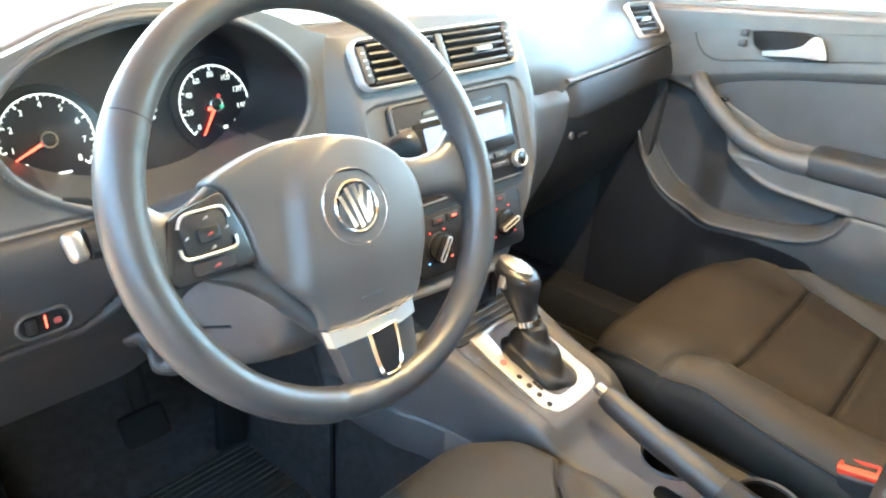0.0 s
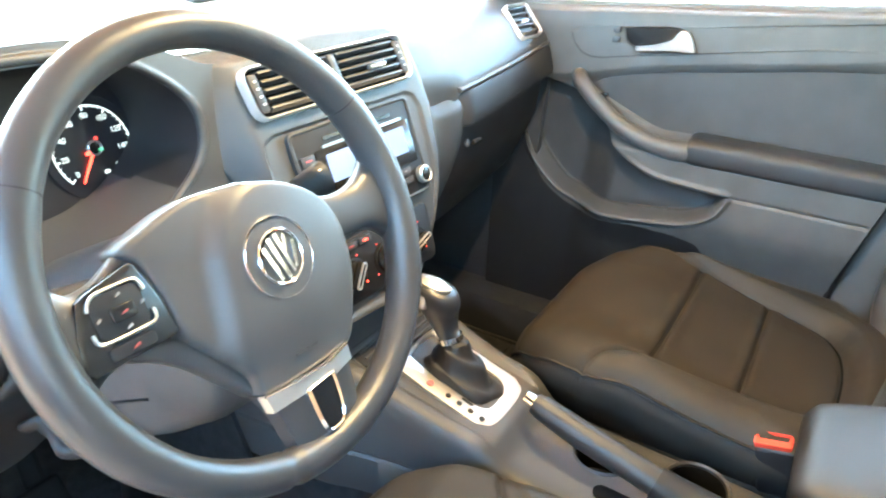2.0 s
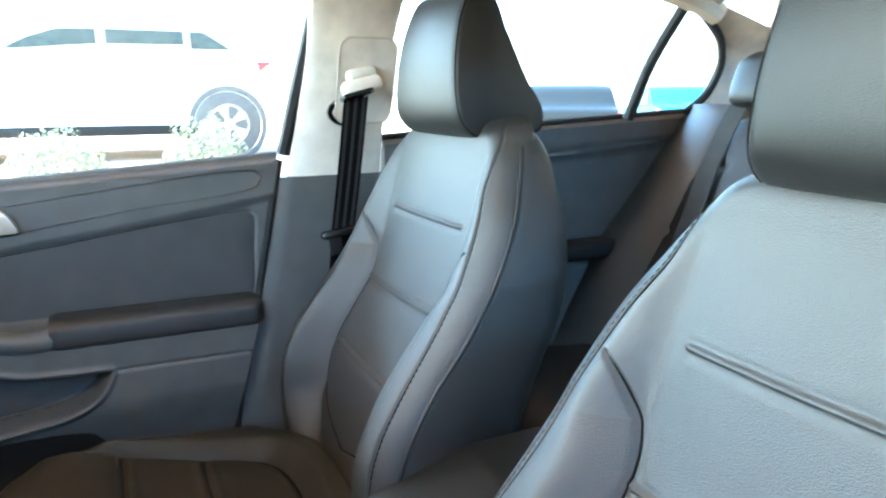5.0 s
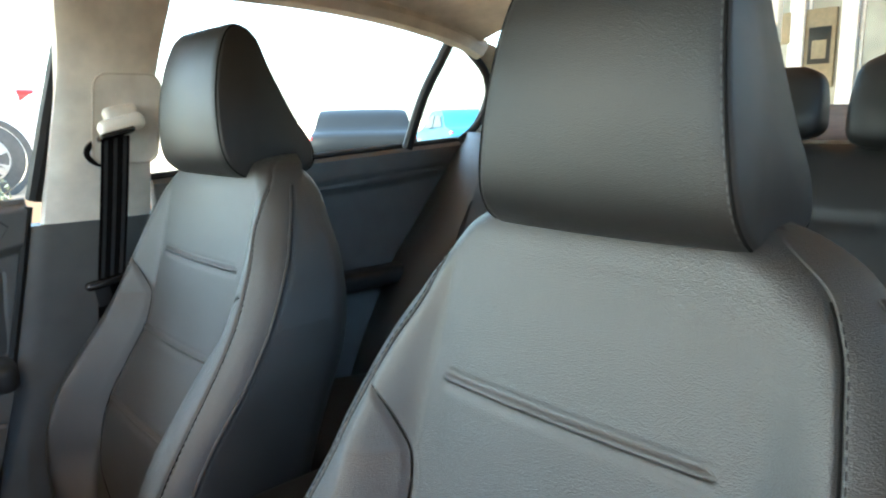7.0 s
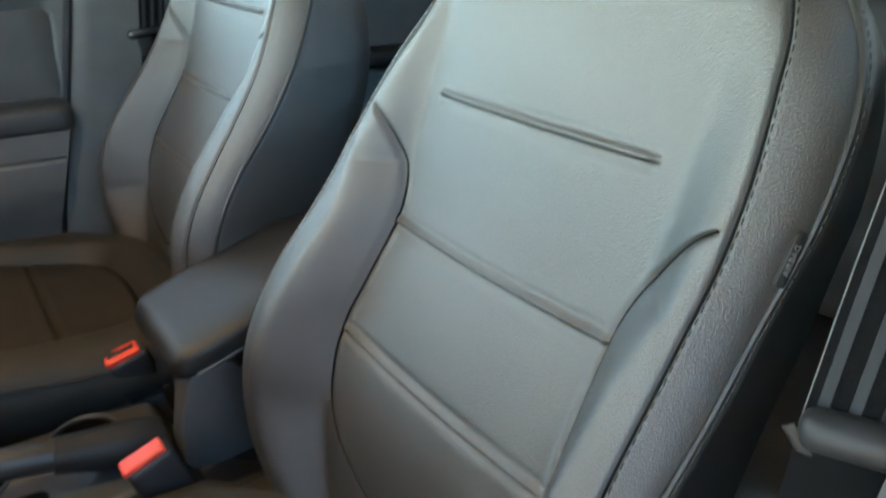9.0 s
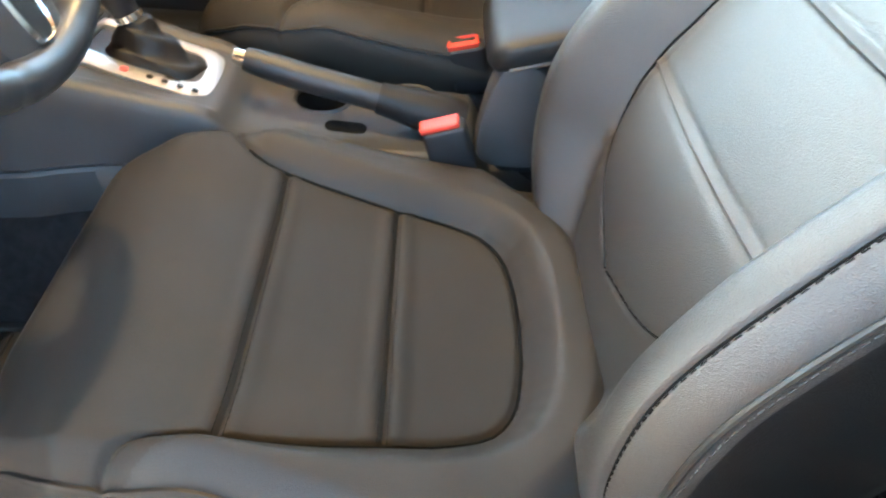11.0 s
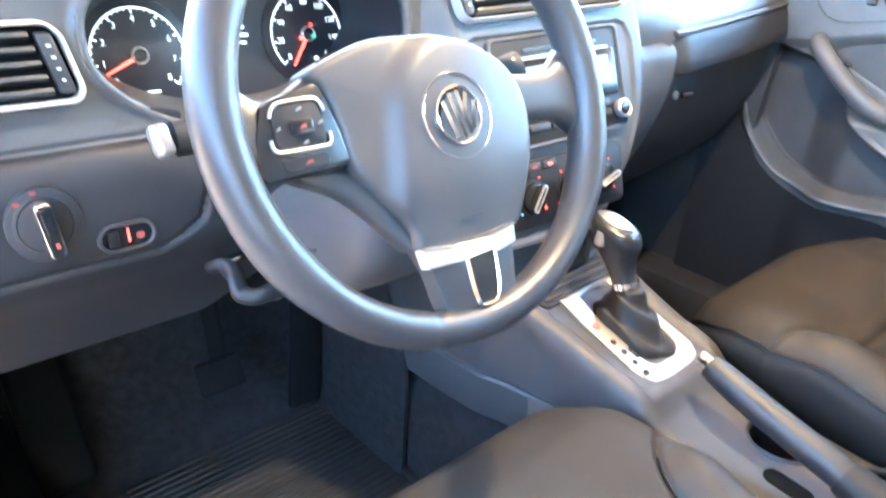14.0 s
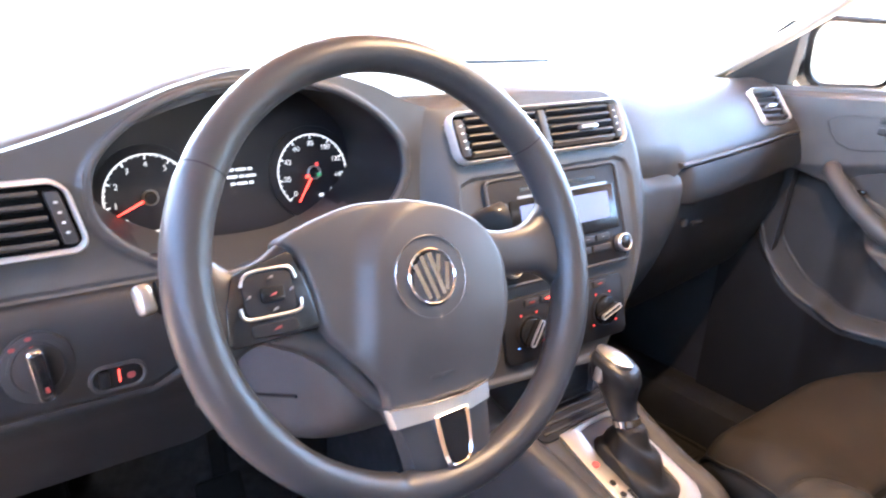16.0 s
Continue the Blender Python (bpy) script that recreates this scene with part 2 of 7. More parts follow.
def add_box(bm, centre, size, r=0.0, m=None, seg=2):
    """A box with rounded edges; m turns it about its centre."""
    res = bmesh.ops.create_cube(bm, size=1.0)
    vs = res["verts"]
    t = Matrix.Translation(centre) @ (m if m is not None else Matrix.Identity(4))
    bmesh.ops.transform(bm, matrix=Matrix.Diagonal((*size, 1)), verts=vs)
    if r > 0:
        es = list({e for v in vs for e in v.link_edges})
        out = bmesh.ops.bevel(bm, geom=es, offset=min(r, 0.49 * min(size)), segments=seg, profile=0.5, affect="EDGES")
        vs = list({v for f in out["faces"] for v in f.verts} | {v for v in vs if v.is_valid})
    bmesh.ops.transform(bm, matrix=t, verts=vs)
    return vs


def box(centre, size, r=0.0, m=None, seg=2):
    bm = bmesh.new()
    add_box(bm, centre, size, r, m, seg)
    return bm


def turn(rx=0, ry=0, rz=0):
    return Euler([radians(a) for a in (rx, ry, rz)]).to_matrix().to_4x4()


def axes(origin, ex, ey):
    """The matrix whose x and y axes lie along ex and ey."""
    ex = Vector(ex).normalized()
    ez = ex.cross(Vector(ey)).normalized()
    ey = ez.cross(ex)
    m = Matrix((ex, ey, ez)).transposed().to_4x4()
    m.translation = origin
    return m


def rrect(w, h, r, n=5, cx=0.0, cy=0.0):
    """A rounded rectangle, anticlockwise."""
    out = []
    for k, (sx, sy) in enumerate(((1, 1), (-1, 1), (-1, -1), (1, -1))):
        for i in range(n + 1):
            a = radians(90 * k + 90 * i / n)
            out.append((cx + sx * (w / 2 - r) + r * math.cos(a), cy + sy * (h / 2 - r) + r * math.sin(a)))
    return out


def oval(a, b, n=32, cx=0.0, cy=0.0):
    return [(cx + a * math.cos(2 * math.pi * i / n), cy + b * math.sin(2 * math.pi * i / n)) for i in range(n)]


def add_plate(bm, outline, m, z0, z1, bevel=0.0):
    """A plate with that outline, between heights z0 and z1 of the matrix m, its upper edge rounded off."""
    n = len(outline)
    c = np.mean(outline, axis=0)
    rings = [(1.0, z0), (1.0, z1 - bevel)]
    if bevel:
        size = np.abs(np.asarray(outline) - c).max()
        k = 1 - bevel / size
        rings += [(1 - (1 - k) * 0.3, z1 - bevel * 0.3), (k, z1)]
    layers = [[bm.verts.new(m @ Vector((c[0] + s * (x - c[0]), c[1] + s * (y - c[1]), z))) for x, y in outline] for s, z in rings]
    for a, b in zip(layers, layers[1:]):
        for i in range(n):
            bm.faces.new((a[i], a[(i + 1) % n], b[(i + 1) % n], b[i]))
    bm.faces.new(layers[-1])
    bm.faces.new(layers[0][::-1])


def plate(outline, m, z0, z1, bevel=0.0):
    bm = bmesh.new()
    add_plate(bm, outline, m, z0, z1, bevel)
    return bm


def add_ring(bm, outer, inner, m, z0, z1, zi=None):
    """A frame between two outlines with as many points each; zi: the height of its inner edge."""
    zi = z1 if zi is None else zi
    n = len(outer)
    mid = [((a[0] * 0.5 + b[0] * 0.5), (a[1] * 0.5 + b[1] * 0.5)) for a, b in zip(outer, inner)]
    layers = []
    for pts, z in ((outer, z0), (outer, z1 - 0.2 * (z1 - z0)), (mid, max(z1, zi)), (inner, zi - 0.2 * abs(zi - z0)), (inner, z0)):
        layers.append([bm.verts.new(m @ Vector((x, y, z))) for x, y in pts])
    layers.append(layers[0])
    for a, b in zip(layers, layers[1:]):
        for i in range(n):
            bm.faces.new((a[i], a[(i + 1) % n], b[(i + 1) % n], b[i]))


def dome_plate(outline, m, high):
    """A low cushion over an outline."""
    o, c = np.asarray(outline), np.mean(outline, axis=0)
    bm = bmesh.new()
    rings = [[bm.verts.new(m @ Vector((*(c + (o[i] - c) * k), z))) for i in range(len(o))] for k, z in ((1, -0.01), (1, high * 0.4), (0.95, high * 0.8), (0.85, high))]
    for a, b in zip(rings, rings[1:]):
        for i in range(len(o)):
            bm.faces.new((a[i], a[(i + 1) % len(o)], b[(i + 1) % len(o)], b[i]))
    bm.faces.new(rings[-1])
    bm.faces.new(rings[0][::-1])
    return bm


def ring(outer, inner, m, z0, z1, zi=None):
    bm = bmesh.new()
    add_ring(bm, outer, inner, m, z0, z1, zi)
    return bm


def path_frames(pts, closed=False):
    pts = [Vector(p) for p in pts]
    n = len(pts)
    tang = []
    for i in range(n):
        a = pts[(i - 1) % n] if closed or i else pts[0]
        b = pts[(i + 1) % n] if closed or i < n - 1 else pts[-1]
        tang.append((b - a).normalized())
    nrm = tang[0].orthogonal().normalized()
    out = []
    for p, t in zip(pts, tang):
        nrm = (nrm - t * nrm.dot(t)).normalized()
        out.append((p, nrm.copy(), t.cross(nrm)))
    return out


def add_tube(bm, pts, radius, n=10, closed=False, flat=1.0, up=None):
    """A round or flattened rod along pts; radius: a number or one for each point."""
    fr = path_frames(pts, closed)
    rs = radius if hasattr(radius, "__len__") else [radius] * len(fr)
    layers = []
    for k, ((p, a, b), r) in enumerate(zip(fr, rs)):
        if up is not None:
            t = a.cross(b)
            b = (Vector(up) - t * Vector(up).dot(t)).normalized()
            a = b.cross(t)
        layers.append([bm.verts.new(p + a * r * math.cos(2 * math.pi * i / n) + b * r * flat * math.sin(2 * math.pi * i / n)) for i in range(n)])
    pairs = list(zip(layers, layers[1:])) + ([(layers[-1], layers[0])] if closed else [])
    for a, b in pairs:
        for i in range(n):
            bm.faces.new((a[i], a[(i + 1) % n], b[(i + 1) % n], b[i]))
    if not closed:
        bm.faces.new(layers[0][::-1])
        bm.faces.new(layers[-1])


def tube(pts, radius, n=10, closed=False, flat=1.0, up=None):
    bm = bmesh.new()
    add_tube(bm, pts, radius, n, closed, flat, up)
    return bm


def curve_pts(ctrl, n=24):
    """A smooth line through control points."""
    c = np.asarray(ctrl, float)
    s = np.concatenate([[0], np.cumsum(np.linalg.norm(np.diff(c, axis=0), axis=1))])
    t = np.linspace(0, s[-1], n)
    return [tuple(spline(s, c[:, k], t)[i] for k in range(c.shape[1])) for i in range(n)]


def solid_sheet(P, thick, direction):
    """A closed slab: the sheet P and its copy shifted by thick along direction."""
    Q = P + np.asarray(direction, float) * thick
    nv, nu = P.shape[:2]
    va, fa = sheet_mesh(P)
    vb, fb = sheet_mesh(Q, flip=True)
    k = len(va)
    faces = fa + [tuple(i + k for i in f) for f in fb]
    rim = [j for j in range(nu)] + [j * nu + nu - 1 for j in range(1, nv)] + [(nv - 1) * nu + i for i in range(nu - 2, -1, -1)] + [j * nu for j in range(nv - 2, 0, -1)]
    for a, b in zip(rim, rim[1:] + rim[:1]):
        faces.append((b, a, a + k, b + k))
    return va + vb, faces


def lettering(text, size, m, depth, mat, parent, name="lettering", label=""):
    cu = bpy.data.curves.new(name, "FONT")
    cu.body, cu.size, cu.extrude, cu.align_x, cu.align_y = text, size, depth, "CENTER", "CENTER"
    tmp = bpy.data.objects.new(name, cu)
    scene.collection.objects.link(tmp)
    me = bpy.data.meshes.new_from_object(tmp)
    bpy.data.objects.remove(tmp)
    bpy.data.curves.remove(cu)
    me.transform(m)
    return part(name, me, mat, parent, label)


# ---- the car's shell ----
# x: to the passenger's side, y: to the front, z: up from the driver's floor
floor_bm = bmesh.new()
add_box(floor_bm, (-0.42, -0.75, -0.05), (0.66, 2.6, 0.06), 0.01)
add_box(floor_bm, (0.40, -0.75, -0.05), (0.66, 2.6, 0.06), 0.01)
structure("floor", floor_bm, CARPET, "black carpeted car floor with raised tunnel", "car floor")

# centre tunnel under the console
P = np.zeros((40, 17, 3))
for j, y in enumerate(np.linspace(-1.55, 0.62, 40)):
    for i, u in enumerate(np.linspace(-1, 1, 17)):
        a = u * math.pi / 2
        P[j, i] = (-0.005 + 0.15 * math.copysign(abs(math.sin(a)) ** 0.7, u), y, -0.03 + (0.26 if y < 0.3 else 0.26) * max(math.cos(a), 0) ** 0.5)
structure("floor_tunnel", shape("floor_tunnel", *sheet_mesh(P)), CARPET, "carpeted centre tunnel between the footwells", "car floor")

# toe board and firewall
P = np.zeros((12, 2, 3))
for j, t in enumerate(np.linspace(0, 1, 12)):
    for i, x in enumerate((-0.74, 0.74)):
        P[j, i] = (x, float(spline([0, 0.4, 1], [0.50, 0.72, 0.80], t)), float(spline([0, 0.4, 1], [-0.02, 0.12, 0.72], t)))
structure("wall_firewall", shape("wall_firewall", *solid_sheet(P, 0.02, (0, 1, 0))), CARPET, "carpeted toe board in front of the pedals", "wall")

# roof lining: a shallow vault that comes down to the side rails
def roof_edge(y):
    """x and z of the roof lining's edge on the passenger's side."""
    return float(spline([-2.2, -1.75, -1.45, -0.9, -0.2, 0.1], [0.50, 0.53, 0.565, 0.575, 0.56, 0.53], y)), float(spline([-2.2, -1.75, -1.45, -1.10, -0.2, 0.1], [0.97, 1.03, 1.168, 1.226, 1.212, 1.175], y))


ys = np.linspace(-1.50, -0.02, 40)
P = np.zeros((40, 33, 3))
for j, y in enumerate(ys):
    ex, ez = roof_edge(y)
    crown = float(spline([-2.0, -1.6, -1.0, -0.3, 0.0], [0.03, 0.07, 0.075, 0.07, 0.06], y))
    for i, u in enumerate(np.linspace(-1, 1, 33)):
        P[j, i] = (u * ex, y, ez + crown * (1 - abs(u) ** 2.6))
structure("ceiling", shape("ceiling", *solid_sheet(P, 0.03, (0, 0, 1))), HEADLINER, "beige fabric headliner of the car roof", "ceiling")


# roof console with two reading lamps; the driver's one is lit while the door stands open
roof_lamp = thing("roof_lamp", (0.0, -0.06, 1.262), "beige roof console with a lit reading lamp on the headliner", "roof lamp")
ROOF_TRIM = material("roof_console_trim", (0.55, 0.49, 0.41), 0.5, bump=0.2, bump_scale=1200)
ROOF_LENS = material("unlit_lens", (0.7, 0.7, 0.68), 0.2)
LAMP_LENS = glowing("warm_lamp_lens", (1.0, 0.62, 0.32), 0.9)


def pillar(name, pts, widths, depth, mat, label, inward=(1, 0, 0)):
    """A trim-covered post along pts; widths: its breadth along y at each point."""
    rows = []
    c = np.asarray(curve_pts(pts, 16))
    w = spline(np.linspace(0, 1, len(widths)), widths, np.linspace(0, 1, 16))
    for p, b in zip(c, w):
        sec = []
        for k in range(16):
            a = 2 * math.pi * k / 16
            sec.append((p[0] + depth / 2 * math.copysign(abs(math.sin(a)) ** 0.6, math.sin(a)), p[1] + b / 2 * math.copysign(abs(math.cos(a)) ** 0.6, math.cos(a)), p[2]))
        rows.append(sec)
    return structure(name, shape(name, *sheet_mesh(np.asarray(rows), wrap_u=True, caps=True)), mat, label, "pillar")


def strip(name, pts, r, mat, label, category="trim", flat=1.0):
    return structure(name, tube(curve_pts(pts, 28), r, 8, flat=flat), mat, label, category)


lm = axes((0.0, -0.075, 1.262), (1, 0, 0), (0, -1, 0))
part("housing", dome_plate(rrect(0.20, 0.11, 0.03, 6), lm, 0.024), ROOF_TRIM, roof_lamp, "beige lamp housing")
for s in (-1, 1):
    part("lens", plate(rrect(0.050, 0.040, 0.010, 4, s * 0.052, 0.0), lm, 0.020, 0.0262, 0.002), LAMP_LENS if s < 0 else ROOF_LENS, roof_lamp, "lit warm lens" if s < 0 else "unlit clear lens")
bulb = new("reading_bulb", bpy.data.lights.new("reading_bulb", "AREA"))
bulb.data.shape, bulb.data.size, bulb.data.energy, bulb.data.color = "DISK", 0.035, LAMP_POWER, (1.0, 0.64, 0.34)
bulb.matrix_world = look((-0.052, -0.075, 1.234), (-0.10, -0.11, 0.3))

for s in (1, -1):
    side = "right" if s > 0 else "left"
    fy = 0.0 if s < 0 else -0.026
    pillar("pillar_front_" + side, [(s * 0.70, 0.47 + fy, 0.79), (s * 0.665, 0.26 + fy, 0.915), (s * 0.61, 0.02 + fy, 1.09), (s * 0.565, -0.12, 1.19)], [0.10, 0.09, 0.08, 0.10] if s < 0 else [0.045, 0.040, 0.040, 0.06], 0.05 if s < 0 else 0.035, BEIGE_TRIM, "windscreen pillar with plain trim")
    pillar("pillar_middle_" + side, [(s * 0.735, -0.645, 0.775), (s * 0.700, -0.66, 0.95), (s * 0.655, -0.67, 1.08), (s * 0.60, -0.675, 1.20)], [0.20, 0.185, 0.175, 0.20], 0.045, BEIGE_TRIM, "beige centre pillar trim above the waistline")
    # black seal along the front edge of the centre pillar
    strip("trim_pillar_seal_" + side, [(s * 0.730, -0.543, 0.845), (s * 0.695, -0.573, 0.99), (s * 0.645, -0.600, 1.13), (s * 0.605, -0.612, 1.20)], 0.014, MATT_BLACK, "black rubber seal beside the centre pillar")
    # roof rail between the pillars
    strip("trim_roof_rail_" + side, [(s * (roof_edge(y)[0] + 0.005), y, roof_edge(y)[1]) for y in (-1.52, -1.45, -0.9, -0.2, -0.04)], 0.028, HEADLINER, "beige rail along the roof edge")
    # rear quarter: the wide panel behind the side glass
    P = np.zeros((24, 10, 3))
    for j, t in enumerate(np.linspace(0, 1, 24)):
        ft = [float(spline([0, 0.22, 0.48, 0.76, 1], q, t)) for q in ((0.704, 0.696, 0.668, 0.618, 0.560), (-1.590, -1.650, -1.668, -1.605, -1.485), (0.885, 0.950, 1.030, 1.105, 1.172))]
        for i, u in enumerate(np.linspace(0, 1, 10)):
            back = np.array((s * 0.62, -2.2, 0.88)) * (1 - t) + np.array((s * 0.52, -2.15, 0.96)) * t
            P[j, i] = np.array((s * ft[0], ft[1], ft[2])) * (1 - u) + back * u + np.array((-s * 0.012 * math.sin(math.pi * u), 0, 0))
    structure("pillar_rear_" + side, shape("pillar_rear", *solid_sheet(P, 0.03, (s, 0, 0))), HEADLINER, "beige rear quarter trim beside the back window", "pillar")
    # black weather seal and divider of the small rear glass
    strip("trim_divider_" + side, [(s * 0.706, -1.395, 0.90), (s * 0.665, -1.42, 1.03), (s * 0.60, -1.455, 1.16)], 0.014, MATT_BLACK, "black divider bar of the rear quarter glass")
    strip("trim_quarter_seal_" + side, [(s * 0.590, -1.462, 1.165), (s * 0.612, -1.550, 1.124), (s * 0.640, -1.620, 1.080), (s * 0.668, -1.652, 1.020), (s * 0.692, -1.634, 0.955), (s * 0.706, -1.585, 0.912)], 0.011, MATT_BLACK, "black rubber seal round the quarter glass")

# cowl, bulkhead behind the rear seat, side walls under the waist
structure("wall_cowl", box((0, 1.0, 0.70), (1.5, 0.16, 0.18), 0.03), MATT_BLACK, "black cowl below the windscreen", "wall")
shelf = np.zeros((6, 2, 3))
for j, t in enumerate(np.linspace(0, 1, 6)):
    for i, x in enumerate((-0.62, 0.62)):
        shelf[j, i] = (x, -1.58 - 0.60 * t, 0.925 + 0.065 * t)
structure("parcel_shelf", shape("parcel_shelf", *solid_sheet(shelf, 0.02, (0, 0, -1))), SHELF_CLOTH, "brown cloth parcel shelf behind the rear seat", "shelf")
structure("wall_rear", box((0, -2.2, 0.45), (1.3, 0.04, 0.92), 0.01), CARPET, "boot wall behind the rear seat", "wall")

# windscreen and back window
def glazing(name, corners, label, bow=0.05, axis=(0, 1, 0)):
    a, b, c, d = (np.asarray(p, float) for p in corners)
    P = np.zeros((9, 13, 3))
    for j, t in enumerate(np.linspace(0, 1, 9)):
        for i, u in enumerate(np.linspace(0, 1, 13)):
            P[j, i] = (a * (1 - u) + b * u) * (1 - t) + (d * (1 - u) + c * u) * t + np.asarray(axis) * bow * 4 * u * (1 - u)
    ob = structure(name, shape(name, *sheet_mesh(P)), GLASS, label, "window")
    ob.visible_shadow = False
    return ob


glazing("window_windscreen", [(-0.72, 0.90, 0.80), (0.72, 0.90, 0.80), (0.55, -0.06, 1.225), (-0.55, -0.06, 1.225)], "large raked windscreen of clear glass", 0.08)
glazing("window_rear", [(-0.55, -2.2, 0.94), (0.55, -2.2, 0.94), (0.50, -1.50, 1.20), (-0.50, -1.50, 1.20)], "curved back window of clear glass", -0.05)
for s in (1, -1):
    side = "right" if s > 0 else "left"
    glazing("window_rear_door_" + side, [(s * 0.732, -0.74, 0.86), (s * 0.712, -1.40, 0.90), (s * 0.605, -1.45, 1.16), (s * 0.615, -0.77, 1.19)], "clear rear door window", 0.008, (s, 0, 0))
    glazing("window_quarter_" + side, [(s * 0.712, -1.40, 0.90), (s * 0.705, -1.66, 0.915), (s * 0.62, -1.65, 1.10), (s * 0.605, -1.46, 1.16)], "small three-cornered rear quarter glass", 0.0, (s, 0, 0))
glazing("window_front_right", [(0.737, 0.30, 0.79), (0.737, -0.54, 0.835), (0.625, -0.60, 1.19), (0.655, 0.02, 1.09)], "closed front passenger window glass", 0.01, (1, 0, 0))

for s in (1, -1):
    structure("trim_kick_" + ("right" if s > 0 else "left"), box((s * 0.745, 0.60, 0.36), (0.03, 0.72 if s > 0 else 0.60, 0.80), 0.01), PLASTIC_LOW, "dark kick panel beside the footwell", "trim")

# lower trim of the centre pillars, sills and the left flank
for s in (1, -1):
    side = "right" if s > 0 else "left"
    P = np.zeros((24, 14, 3))
    for j, z in enumerate(np.linspace(0.02, 0.800, 24)):
        for i, u in enumerate(np.linspace(0, 1, 14)):
            y0 = float(spline([0.0, 0.33, 0.56, 0.84], [-0.397, -0.414, -0.470, -0.530], z)) - (0.10 if s < 0 else 0)
            y1 = -0.78
            x = 0.705 + 0.012 * step(0.05, 0.0, u) + 0.01 * step(0.72, 1.0, u)
            x -= 0.02 * step(0.60, 0.40, z)
            x += 0.006 * np.exp(-((z - 0.572) / 0.008) ** 2)
            P[j, i] = (s * x, y0 + (y1 - y0) * u, z)
    structure("trim_pillar_lower_" + side, shape("trim_pillar_lower", *solid_sheet(P, 0.05, (s, 0, 0))), DOOR_PLASTIC, "dark grey lower trim of the centre pillar", "trim")
    structure("trim_sill_" + side, box((s * 0.70, -0.45, 0.03), (0.12, 2.4, 0.14), 0.03), PLASTIC_LOW, "dark grey door sill trim", "trim")


def rear_door_edge(z):
    """y of the rear door's hind edge, which follows the wheel arch."""
    return float(spline([0.25, 0.50, 0.62, 0.73, 0.80, 0.87, 0.92], [-1.18, -1.297, -1.375, -1.478, -1.540, -1.605, -1.645], z))


def rear_door(s):
    t = thing("rear_door", (s * 0.74, -1.2, 0.0), "closed rear door with dark grey plastic trim", "car door", "rear doors")
    P = np.zeros((90, 70, 3))
    for j, v in enumerate(np.linspace(0, 1, 90)):
        for i, u in enumerate(np.linspace(0, 1, 70)):
            zt = 0.872 + 0.046 * u
            z = 0.25 + (zt - 0.25) * v
            y = -0.75 + (rear_door_edge(z) + 0.75) * u
            x = 0.705 - 0.018 * step(0.62, 0.50, z) + 0.03 * step(zt - 0.012, zt, z)
            line = 0.800 + 0.060 * (-0.75 - y)
            x += 0.006 * math.exp(-((z - line) / 0.004) ** 2) + 0.012 * step(line, line - 0.03, z)
            P[j, i] = (s * x, y, z)
    part("trim_panel", shape("trim_panel", *solid_sheet(P, 0.03, (s, 0, 0))), DOOR_PLASTIC, t)
    part("armrest", box((s * 0.674, -1.18, 0.592), (0.075, 0.42, 0.045), 0.018, turn(0, 0, 0), 3), MATT_BLACK, t, "black padded armrest")
    part("waist_seal", tube([(s * 0.728, y, 0.870 + 0.046 * (-0.75 - y) / 0.88) for y in np.linspace(-0.75, -1.62, 12)], 0.009, 8), MATT_BLACK, t)
    part("edge_seal", tube([(s * (0.700 - 0.018 * float(step(0.62, 0.50, z))), rear_door_edge(z) - 0.004, z) for z in np.linspace(0.30, 0.912, 26)], 0.009, 8), MATT_BLACK, t, "black rubber door edge seal")
    return t


rear_door(1)
rear_door(-1)


# ---- passenger's front door ----
def lines_distance(px, py, pts):
    """Distance from the points to a broken line."""
    best = np.full(np.shape(px), 9.0)
    for (ax, ay), (bx, by) in zip(pts, pts[1:]):
        dx, dy = bx - ax, by - ay
        t = np.clip(((px - ax) * dx + (py - ay) * dy) / (dx * dx + dy * dy), 0, 1)
        best = np.minimum(best, np.hypot(px - ax - t * dx, py - ay - t * dy))
    return best


def inside(px, py, poly):
    """Signed distance to a polygon, negative inside."""
    d = lines_distance(px, py, list(poly) + [poly[0]])
    c = np.zeros(np.shape(px), bool)
    for (ax, ay), (bx, by) in zip(poly, list(poly[1:]) + [poly[0]]):
        c ^= ((ay > py) != (by > py)) & (px < (bx - ax) * (py - ay) / (by - ay + 1e-12) + ax)
    return np.where(c, -d, d)


ARM_VINYL = material("armrest_vinyl", (0.024, 0.024, 0.025), 0.45, bump=0.35, bump_scale=1200, kind="voronoi")
# near-black stand-in for the shade on the door below the pocket lip
DOOR_SHADE = material("door_shade", (0.013, 0.013, 0.014), 0.6, bump=0.3, bump_scale=1300, kind="voronoi", vary=0.15, spec=0.3)
front_door = thing("front_passenger_door", (0.74, -0.1, 0.0), "closed front door with dark grey trim, armrest and map pocket", "car door")
V, U = np.meshgrid(np.linspace(0, 1, 330), np.linspace(0, 1, 380), indexing="ij")
zt = 0.787 + 0.057 * U
Z = 0.05 + (zt - 0.05) * V
rear_y = spline([0.05, 0.33, 0.56, 0.84], [-0.395, -0.413, -0.469, -0.528], Z)
Y = 0.34 + (rear_y - 0.34) * U
pocket = curve_pts([(0.30, 0.60), (0.262, 0.510), (0.248, 0.477), (0.2156, 0.437), (0.171, 0.399), (0.124, 0.3835), (0.076, 0.380), (-0.043, 0.390), (-0.137, 0.409), (-0.177, 0.436), (-0.194, 0.470)], 40)
